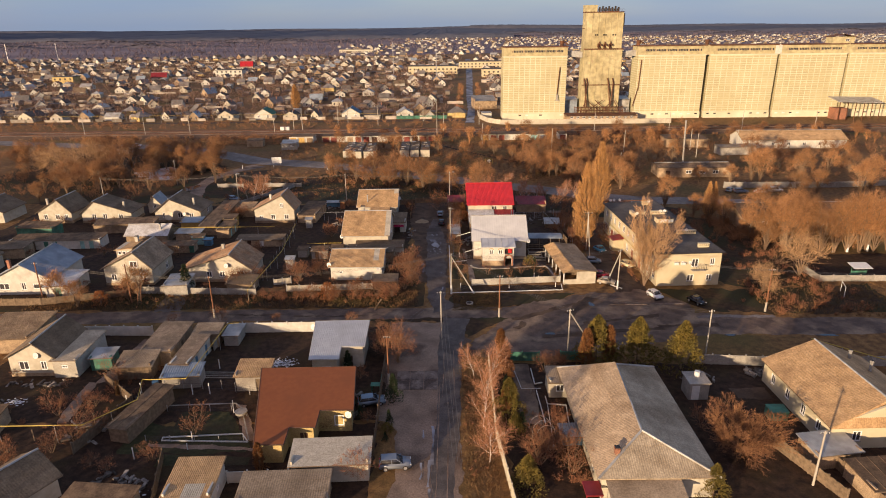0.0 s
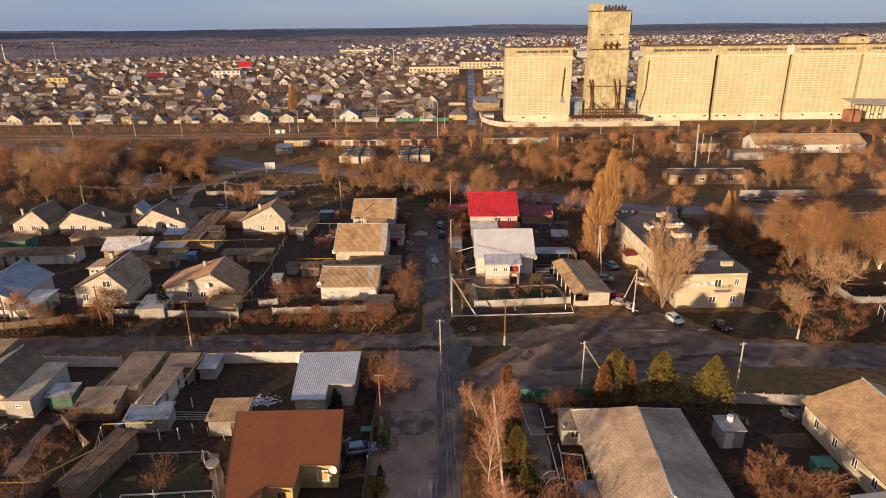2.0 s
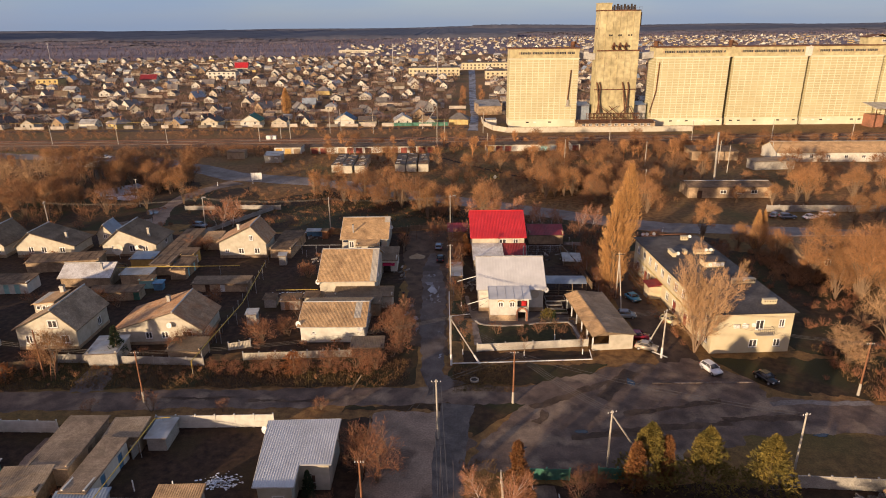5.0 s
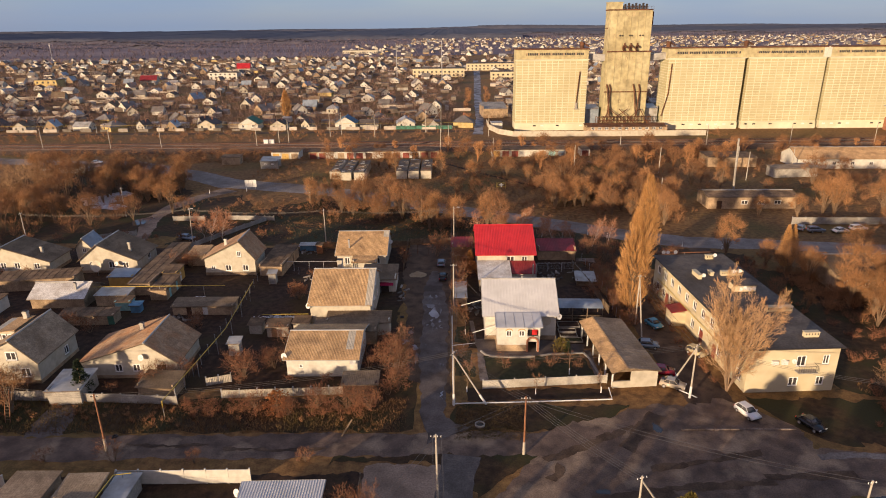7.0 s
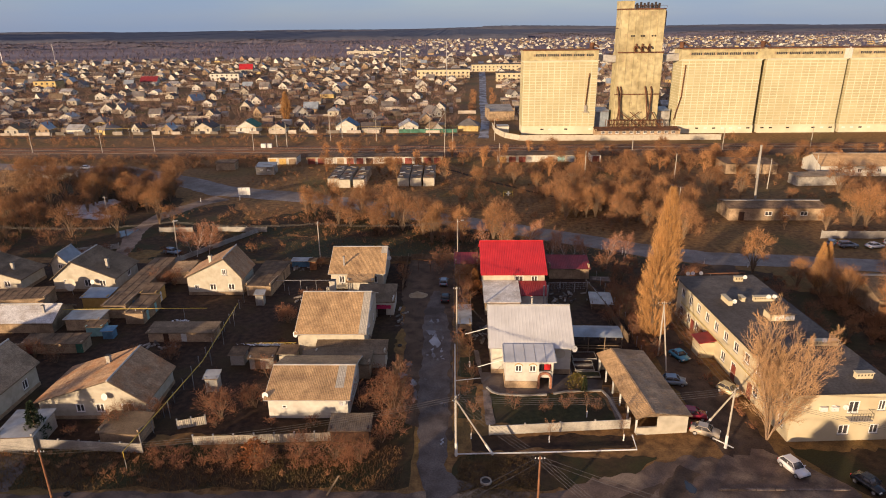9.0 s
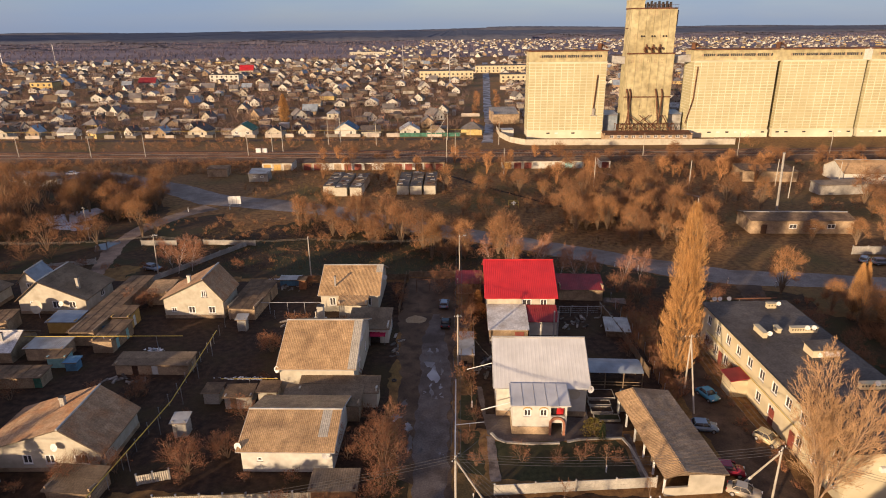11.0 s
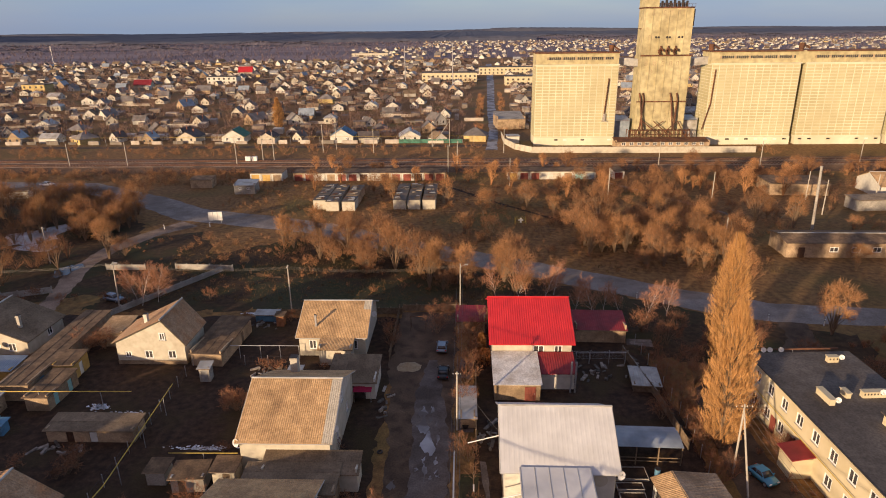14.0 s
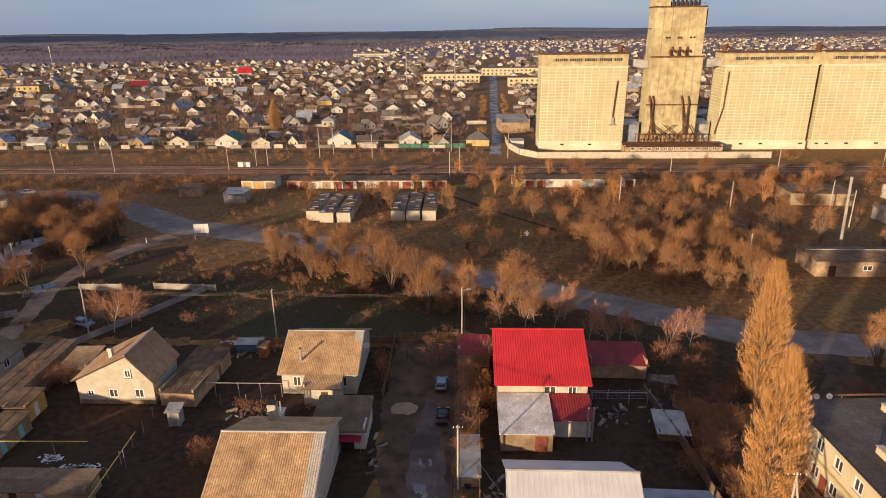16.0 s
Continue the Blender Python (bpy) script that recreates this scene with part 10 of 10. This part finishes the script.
# clutter in the yards
cl_ = MB()
rc_ = random.Random(17)
for cx, cy, w, d, n in ((47, 76.5, 8, 2.4, 60), (-62, 70, 6, 3, 30), (-40, 71, 4, 3, 20), (-58, 75.5, 8, 1.5, 20), (36, 75, 6, 3, 14), (-25, 148, 5, 3, 18), (-30, 163, 5, 3, 16), (-45, 64, 5, 4, 16), (20, 149, 5, 5, 20), (26, 150, 3, 6, 14), (-60, 147, 5, 3, 16), (-45, 131, 6, 2, 16), (24, 125, 4, 3, 16), (5, 134, 2, 6, 14), (-12, 69, 2, 6, 12), (-8, 141, 1.5, 8, 12), (-36, 55, 6, 3, 24)):
    for _ in range(n):
        x, y = cx + rc_.uniform(-w / 2, w / 2), cy + rc_.uniform(-d / 2, d / 2)
        a, b, h = rc_.uniform(0.1, 0.7), rc_.uniform(0.06, 0.22), rc_.uniform(0.05, 0.35)
        t = rc_.uniform(0, 3.14)
        c, s = math.cos(t), math.sin(t)
        cl_.slab([(x + c * u - s * v, y + s * u + c * v, h + 0.1 * u) for u, v in ((-a, -b), (a, -b), (a, b), (-a, b))], h)
one("yard_clutter", cl_, M_JUNK, "piles of boards, crates and scrap in the yards", "clutter", kind="stuff")
sp = MB()
rs_ = random.Random(3)
ring = [[(-5.6 + 1.9 * f * math.cos(t) * rs_.uniform(0.85, 1.15), 150 + 1.4 * f * math.sin(t) * rs_.uniform(0.85, 1.15), 0.85 * (1 - f) ** 1.2 * rs_.uniform(0.8, 1.2)) for t in (2 * math.pi * i / 16 for i in range(16))] for f in (1.0, 0.75, 0.5, 0.25)]
sp.v = [p for q in ring for p in q] + [(-5.6, 150, 0.85)]
sp.f = [(16 * k + i, 16 * k + (i + 1) % 16, 16 * k + 16 + (i + 1) % 16, 16 * k + 16 + i) for k in range(3) for i in range(16)] + [(48 + i, 48 + (i + 1) % 16, 64) for i in range(16)]
one("sand_pile", sp, surf("pale_sand", (0.26, 0.20, 0.12), (0.34, 0.27, 0.17), 3.0, 0.95, bump=0.4), "small heap of pale sand in the lane", "sand heap")

# small things by the crossing and on the verges
well = thing("well_ring", pose(4.4, 100.7, 0), "round grey concrete well ring in the grass", "well ring")
wr_ = MB()
for k in range(20):
    a0, a1 = 2 * math.pi * k / 20, 2 * math.pi * (k + 1) / 20
    pr = [(0.62, 0.0), (0.62, 0.28), (0.5, 0.3), (0.5, 0.05)]
    for (ra, za), (rb2, zb) in zip(pr, pr[1:]):
        wr_.poly((ra * math.cos(a0), ra * math.sin(a0), za), (ra * math.cos(a1), ra * math.sin(a1), za), (rb2 * math.cos(a1), rb2 * math.sin(a1), zb), (rb2 * math.cos(a0), rb2 * math.sin(a0), zb))
part("ring", wr_, M_CONC, well)
part("lid", MB().tube((0, 0, 0.04), (0, 0, 0.16), 0.48, n=18), M_DARK, well, "dark iron lid")


def tyre(x, y, label="old black car tyre lying in the grass"):
    mb = MB()
    pr = [(0.20, 0.0), (0.33, 0.02), (0.36, 0.1), (0.33, 0.19), (0.20, 0.2), (0.18, 0.1)]
    for k in range(18):
        a0, a1 = 2 * math.pi * k / 18, 2 * math.pi * (k + 1) / 18
        for (ra, za), (r2, z2) in zip(pr, pr[1:] + pr[:1]):
            mb.poly((x + ra * math.cos(a0), y + ra * math.sin(a0), za), (x + ra * math.cos(a1), y + ra * math.sin(a1), za), (x + r2 * math.cos(a1), y + r2 * math.sin(a1), z2), (x + r2 * math.cos(a0), y + r2 * math.sin(a0), z2))
    one("tyre", mb, M_DARK, label, "tyre", "old tyres")


for x, y in ((-40.1, 98.6), (-10.6, 146.2), (5.4, 137.0), (-7.4, 131.0)):
    tyre(x, y)
kb = thing("kerb", pose(0, 0, 0), "broken low concrete kerb before the parking place", "kerb")
for k in range(7):
    x = 28.9 + 2.0 * k
    part("kerbstone", MB().slab([(x, 99.55, 0.16), (x + 1.85, 99.57, 0.15), (x + 1.85, 99.75, 0.15), (x, 99.73, 0.16)], 0.16), M_SLABS, kb)
ld = thing("ladder", pose(-55.2, 101.6, 0, -14, 4, 10), "weathered wooden ladder leaning at the pole", "ladder")
for sx in (-0.28, 0.28):
    part("rail", MB().box(sx - 0.04, -0.04, 0, sx + 0.04, 0.04, 4.2), M_WOODPOLE, ld)
for k in range(9):
    part("rung", MB().box(-0.26, -0.03, 0.4 + 0.42 * k, 0.26, 0.03, 0.46 + 0.42 * k), M_WOOD, ld)
one("plank", MB().slab([(-12.5, 98.6, 0.1), (-12.3, 98.6, 0.1), (-11.2, 99.9, 1.5), (-11.4, 99.9, 1.5)], 0.06), M_WOOD, "loose weathered plank propped in the grass", "plank")
for x, y in ((28, 176.6), (37, 171.8), (45, 167.8), (60, 163.6), (20, 187.5), (-70.4, 214.4), (-60, 216.5), (-40, 211.2), (33, 174.2), (52, 165.4)):
    mk = thing("marker_post", pose(x, y, 0), "white roadside marker post with dark band", "marker post", "marker posts")
    part("post", MB().box(-0.07, -0.07, 0, 0.07, 0.07, 1.15), M_WHITEPAINT, mk)
    part("band", MB().box(-0.075, -0.075, 0.82, 0.075, 0.075, 0.98), M_DARK, mk)
sw = thing("swing_frame", pose(-5.0, 162.0, 0), "rusty pipe swing frame at the lane end", "swing")
for sx in (-1.2, 1.2):
    for sy in (-0.7, 0.7):
        part("leg", MB().tube((sx, sy, 0), (sx, 0, 2.2), 0.04, n=5), M_RUST, sw)
part("bar", MB().tube((-1.3, 0, 2.2), (1.3, 0, 2.2), 0.04, n=5), M_RUST, sw)
road("track", "rutted dark earth track through the field", [(34, 213, 1.4), (22, 226, 1.2), (14, 235, 1.2), (6, 245, 1.3), (-2, 256, 1.2)], 0.02, M_GARDEN, 0.2, seed=12)
road("track", "rutted dark earth track through the field", [(50.8, 228, 1.6), (53, 240, 1.6), (58, 252, 1.8), (62, 262, 1.6)], 0.022, M_GARDEN, 0.3, seed=13)
road("track", "rutted pale earth track through the field", [(40, 268, 1.4), (48, 259, 1.4), (56, 248, 1.5), (64, 236, 1.5), (70, 226, 1.4)], 0.024, M_PACKED, 0.3, seed=14)

# ---- garden beds, paths and yard things of the near gardens ----
def edging(label, pts, h=0.16, w=0.1, material=None):
    th = thing("garden_edging", pose(0, 0, 0), label, "edging")
    for a, b in zip(pts, pts[1:]):
        d = Vector((b[0] - a[0], b[1] - a[1], 0))
        q = Vector((-d.y, d.x, 0)).normalized() * (w / 2)
        A, B = Vector((*a, h)), Vector((*b, h))
        part("edge_strip", MB().slab([tuple(A - q), tuple(B - q), tuple(B + q), tuple(A + q)], h), material or M_WHITEPAINT, th)


edging("white painted edging of a garden bed", [(-34.7, 62.9), (-34.6, 62.3), (-24.0, 61.9), (-25.2, 63.5), (-34.7, 62.9)])
edging("grey timber edging along the garden path", [(-38.8, 69.6), (-28.0, 70.1), (-26.9, 69.0), (-24.0, 62.2)], 0.12, 0.14, M_CONC)
edging("pale concrete kerb along the garden paving", [(5.4, 119.3), (6.0, 118.2), (7.0, 117.6), (10.0, 117.3), (13.3, 117.5)], 0.18, 0.28, M_CONC)
edging("pale concrete kerb along the garden paving", [(14.2, 117.7), (15.7, 118.2), (18.5, 118.4), (20.8, 118.5), (21.3, 117.0), (21.8, 111.6)], 0.18, 0.28, M_CONC)
edging("white painted edging along the yard path", [(12.3, 78.2), (12.3, 74.1), (13.4, 74.4)])
edging("white painted edging along the yard path", [(12.3, 72.5), (12.4, 65.0)])
edging("white painted edging of a flower bed", [(13.3, 71.0), (13.3, 69.3), (15.7, 68.9), (15.3, 64.8)])
edging("white painted edging along the fence", [(9.0, 68.6), (8.9, 66.0)])
for k, (pts, mt, lb) in enumerate((([(-36, 61.9), (-36, 61.2), (-22.6, 60.2), (-22.6, 60.9)], M_PACKED, "trodden path through the garden"),
                                   ([(-50.6, 75.6), (-49.2, 75.4), (-48.2, 66.2), (-49.8, 66.2)], M_PACKED, "trodden path through the garden"),
                                   ([(-48.4, 88.6), (-45.6, 88.6), (-45.4, 76.5), (-49.4, 75.5)], M_PACKED, "trodden path beside the sheds"),
                                   ([(9.4, 79.6), (12.1, 79.6), (12.0, 64.8), (9.4, 65)], M_ASPHALT, "dark asphalt path in the yard"),
                                   ([(-28, 69.8), (-26.4, 69.6), (-23.2, 62.2), (-24.2, 61.8)], M_PACKED, "trodden path through the garden"),
                                   ([(38.5, 72.6), (43.6, 72.6), (43.4, 69.8), (38.8, 70.2)], M_DIRT, "patch of sandy soil in the yard"),
                                   ([(-34.4, 68.2), (-28.4, 68.4), (-25.6, 64), (-34.2, 63.4)], M_LAWN, "grassed garden bed"),
                                   ([(-34, 59.8), (-23, 59.2), (-23, 57.6), (-33.6, 57.6)], M_LAWN, "grassed garden bed"))):
    ground_patch("ground", lb, pts, 0.031 + 0.004 * k, mt, 0.12, 0.5, seed=40 + k)
slab_ = thing("concrete_slabs", pose(0, 0, 0), "cracked grey concrete slabs beside the street", "concrete slabs", kind="structure")
for i in range(3):
    for j in range(2):
        x, y = -7.0 + 1.95 * i, 73.0 + 2.45 * j
        part("slab", MB().slab([(x, y, 0.06), (x + 1.88, y + 0.03, 0.07), (x + 1.88, y + 2.38, 0.065), (x, y + 2.36, 0.06)], 0.06), M_SLABS, slab_)
for k, (x, y, w, l) in enumerate(((-1.7, 61.0, 0.22, 3.6), (-2.1, 56.0, 0.2, 2.2), (-3.0, 56.4, 0.14, 1.4), (-2.9, 63.0, 0.1, 0.8), (-1.9, 51.0, 0.2, 2.6))):
    r7 = random.Random(70 + k)
    ground_patch("ice_strip", "thin strip of grey ice on the roadway", [(x - w, y - l), (x + w * 0.6, y - l), (x + w, y), (x + w * 0.7, y + l), (x - w * 0.8, y + l), (x - w * 0.5, y)], 0.066 + 0.002 * k, M_ICE_SKY, 0.09, 0.4, "ice", seed=70 + k)
red_bush = dome_tree("garden_shrub", "large round leafless shrub with dense red-brown twigs", 81, 3.4, 2.6, 200, M_BARK, M_TWIGRED, 0.022, "garden shrubs")
spread_copies(red_bush, [(10.4, 58.0, 1.1), (13.0, 59.4, 0.85), (14.2, 77.2, 0.75), (-7.1, 80.4, 1.35), (-9.6, 83.6, 1.0), (-6.3, 109.0, 1.0), (-6.6, 112.6, 1.2), (-7.0, 116.5, 1.1), (-28.4, 112.2, 1.15), (-24.8, 114.6, 0.9), (-12.6, 104.2, 0.95), (-16.5, 104.6, 0.9), (-9.8, 104.0, 0.8), (-24.6, 104.4, 0.75), (-26.8, 139.0, 0.8), (-52.5, 155.0, 0.9), (-40.4, 110.4, 0.9), (-58.6, 104.2, 1.0), (30.2, 135.0, 0.9), (29.8, 141.0, 1.0), (30.0, 147.0, 1.0), (37.6, 131.0, 0.8), (37.4, 138.0, 0.8), (2.8, 149.0, 0.9), (3.0, 155.5, 1.0), (2.4, 141.0, 0.8), (-62.0, 127.5, 0.8), (-46.0, 94.2, 0.5), (-28.5, 93.8, 0.5), (-15.8, 94.0, 0.5), (-46.5, 69.8, 0.5), (34, 150, 1.0), (38, 153.5, 0.9), (33, 157, 1.0), (40, 158, 0.8), (45.5, 156, 0.9), (36, 162, 0.8), (48.5, 160, 0.7), (30.5, 161.5, 1.0), (52, 153, 0.9), (28, 171, 0.7), (20, 171.5, 0.7), (44, 163, 0.6), (33.4, 146, 0.9), (58, 147, 1.0), (60, 140, 0.9), (57, 134, 1.0)], rt2, 0.8, 1.1)
st_ = MB()
rk_ = random.Random(8)
for k in range(160):
    a = rk_.uniform(0, 6.28)
    quad_twig(st_, Vector((-44.9 + 0.45 * math.cos(a), 72.8 + 0.45 * math.sin(a), 0)), Vector((-44.9 + 0.2 * math.cos(a), 72.8 + 0.2 * math.sin(a), 1.9 + 0.4 * rk_.random())), 0.06, rk_)
one("straw_stook", st_, M_WEED, "upright bundle of dry straw in the garden", "straw bundle")
arch = thing("arch_trellis", pose(0, 0, 0), "arched white pipe trellis in the yard", "trellis")
for k in range(3):
    a, b = Vector((10.2 + 0.3 * k, 64.2 - 1.0 * k, 0)), Vector((12.9 + 0.3 * k, 63.6 - 1.0 * k, 0))
    pts = [a.lerp(b, 0.5 - 0.5 * math.cos(math.pi * i / 10)) + Vector((0, 0, 2.0 * math.sin(math.pi * i / 10))) for i in range(11)]
    mb = MB()
    for p, q in zip(pts, pts[1:]):
        mb.tube(p, q, 0.03, n=4, cap=False)
    part("hoop", mb, M_METAL, arch)
shed("low blue shed with ribbed sheet roof", 15.0, 61.6, 4, 2.6, 1.8, 1.3, 1.6, M_BLUE, M_ROOF_GREY, "rib")
for x, y, h in ((-41.8, 72.9, 1.6), (-42.3, 69.9, 1.6), (-32.3, 72.5, 1.7), (-34.6, 72.4, 1.6), (-30.8, 62.2, 1.4), (-30.8, 60.6, 0.9), (-27.6, 68.0, 1.9), (-36.4, 59.0, 1.6), (-44.6, 66.0, 1.6), (-50.2, 62.6, 1.6), (-28.8, 79.0, 1.5), (-33.2, 79.2, 1.5)):
    one("garden_post", MB().box(x - 0.05, y - 0.05, 0, x + 0.05, y + 0.05, h), M_WHITEPAINT if x > -43 else M_WOOD, "thin whitewashed garden post", "post", "garden posts")
one("barrel", MB().tube((-40.4, 74.2, 0), (-40.4, 74.2, 1.0), 0.42, n=14).tube((-40.4, 74.2, 1.0), (-40.4, 74.2, 1.04), 0.44, n=14), M_BLUE, "blue metal water barrel beside the sheds", "barrel")
rl_ = thing("stacked_poles", pose(0, 0, 0), "pale wooden poles lying stacked in the garden", "poles")
for k in range(4):
    part("wooden_pole", MB().tube((-35.4, 76.6 + 0.5 * k, 0.08), (-29.6, 76.4 + 0.5 * k, 0.08), 0.07, n=5), M_CONC, rl_)
one("table_top", MB().slab([(-10.3, 72.4, 1.05), (-8.9, 72.4, 1.05), (-8.9, 73.3, 1.1), (-10.3, 73.3, 1.1)], 0.05).box(-10.2, 72.5, 0, -10.1, 72.6, 1.0).box(-9.1, 72.5, 0, -9.0, 72.6, 1.0).box(-10.2, 73.1, 0, -10.1, 73.2, 1.0).box(-9.1, 73.1, 0, -9.0, 73.2, 1.0), M_GREEN, "green topped yard table by the fence", "table")

low_bush = dome_tree("garden_shrub", "low leafless garden shrub with dark red twigs", 83, 1.8, 1.5, 70, M_BARK, M_TWIGRED, 0.03, "garden shrubs")
rq_ = random.Random(19)
spread_copies(low_bush, [(rq_.uniform(-112, -38), rq_.choice((108.5, 109.5, 127, 128.5, 149, 150, 151, 171, 173)) + rq_.uniform(-1, 1)) for _ in range(46)] + [(rq_.uniform(-35, -9), rq_.choice((110.5, 122, 131, 148.5, 149.5, 165)) + rq_.uniform(-0.6, 0.6)) for _ in range(16)] + [(-62, 78), (-64, 75), (-47.5, 70), (-52, 60), (-55, 59), (-50, 57.5), (-41, 58), (-38.5, 57), (-46, 57), (-12.2, 76), (-10, 66), (-61, 60), (-57, 68.5), (-53, 74.5)], rt2, 0.6, 1.3)

# ---- yard of the red-roofed house ----
tr_ = thing("grape_trellis", pose(0, 0, 0), "grey pipe grape trellis in the bare yard", "trellis")
for x in (18.3, 20.2, 23.0, 25.3):
    part("post", MB().tube((x, 151.2, 0), (x, 151.2, 1.9), 0.05, n=5), M_METAL, tr_)
part("rail", MB().tube((18.2, 151.2, 1.9), (25.4, 151.2, 1.9), 0.045, n=5), M_METAL, tr_)
fence("board fence with a pale top rail", [(25.6, 154.0), (26.4, 148.0), (27.2, 142.0), (27.8, 132.0)], 1.3, M_WOOD, "slats", 2.4)
pipe("pale top rail of the yard fence", [(25.6, 154.0, 1.35), (26.4, 148.0, 1.35), (27.2, 142.0, 1.35)], 0.05, M_CONC, "top_rail", posts=False)
for k, (pts, lb) in enumerate((([(1.4, 147.3), (3.4, 146.6), (3.6, 152.8), (1.8, 152.3)], "concrete pad with flower pots beside the lane"), ([(1.6, 134.9), (3.4, 134.9), (3.5, 139.6), (1.7, 139.4)], "concrete pad with flower pots beside the lane"), ([(27.0, 156.8), (31.0, 156.2), (31.0, 158.6), (27.2, 158.8)], "concrete pad behind the yard"), ([(4.9, 111.0), (6.0, 111.0), (5.8, 118.8), (4.7, 118.8)], "concrete path beside the lawn"), ([(21.2, 111.6), (22.0, 111.6), (21.9, 119.4), (21.1, 119.4)], "concrete path beside the lawn"))):
    ground_patch("pavement", lb, pts, 0.040 + 0.002 * k, M_SLABS, 0.08, 0.5, seed=90 + k)


def flower_pot(x, y, h=0.45):
    th = thing("flower_pot", pose(x, y, 0), "dark round flower pot on a concrete pad", "flower pot", "flower pots")
    part("pot", MB().tube((0, 0, 0), (0, 0, h), 0.32, 0.42, 12), M_DARK, th)
    b = MB()
    rp = random.Random(int(x * 10 + y))
    for k in range(24):
        quad_twig(b, Vector((0, 0, h)), Vector((rp.gauss(0, 0.25), rp.gauss(0, 0.25), h + rp.uniform(0.2, 0.7))), 0.03, rp)
    part("twigs", b, M_TWIGRED, th)


for x, y in ((2.4, 135.8), (2.7, 150.0), (2.0, 148.6), (3.0, 138.6)):
    flower_pot(x, y)

# scrub on both sides of the icy village street
ss_ = MB()
for k in range(130):
    y = rb_.uniform(338, 520)
    bush_into(ss_, rb_, ROAD_X(y) + rb_.choice((-1, 1)) * rb_.uniform(4.5, 8), y, rb_.uniform(1.5, 4), rb_.uniform(1.0, 2.2), 16, 0.07)
one("street_scrub", ss_, M_TWIG, "leafless scrub beside the far village street", "scrub", kind="stuff")

yf_ = thing("pipe_trellis", pose(0, 0, 0), "long grey pipe trellis across the dark yard", "trellis")
for x in (-37.0, -33.8, -30.7, -27.6, -24.7, -21.9):
    part("post", MB().tube((x, 152.3, 0), (x, 152.3, 2.1), 0.05, n=5), M_METAL, yf_)
part("rail", MB().tube((-37.1, 152.3, 2.1), (-21.8, 152.3, 2.1), 0.05, n=5), M_METAL, yf_)
shed("small brown plank privy by the fence", -27.6, 163.2, 0, 1.2, 1.2, 1.9, 2.0, M_WOODPOLE, M_FELT, "flat", name="privy", category="privy")
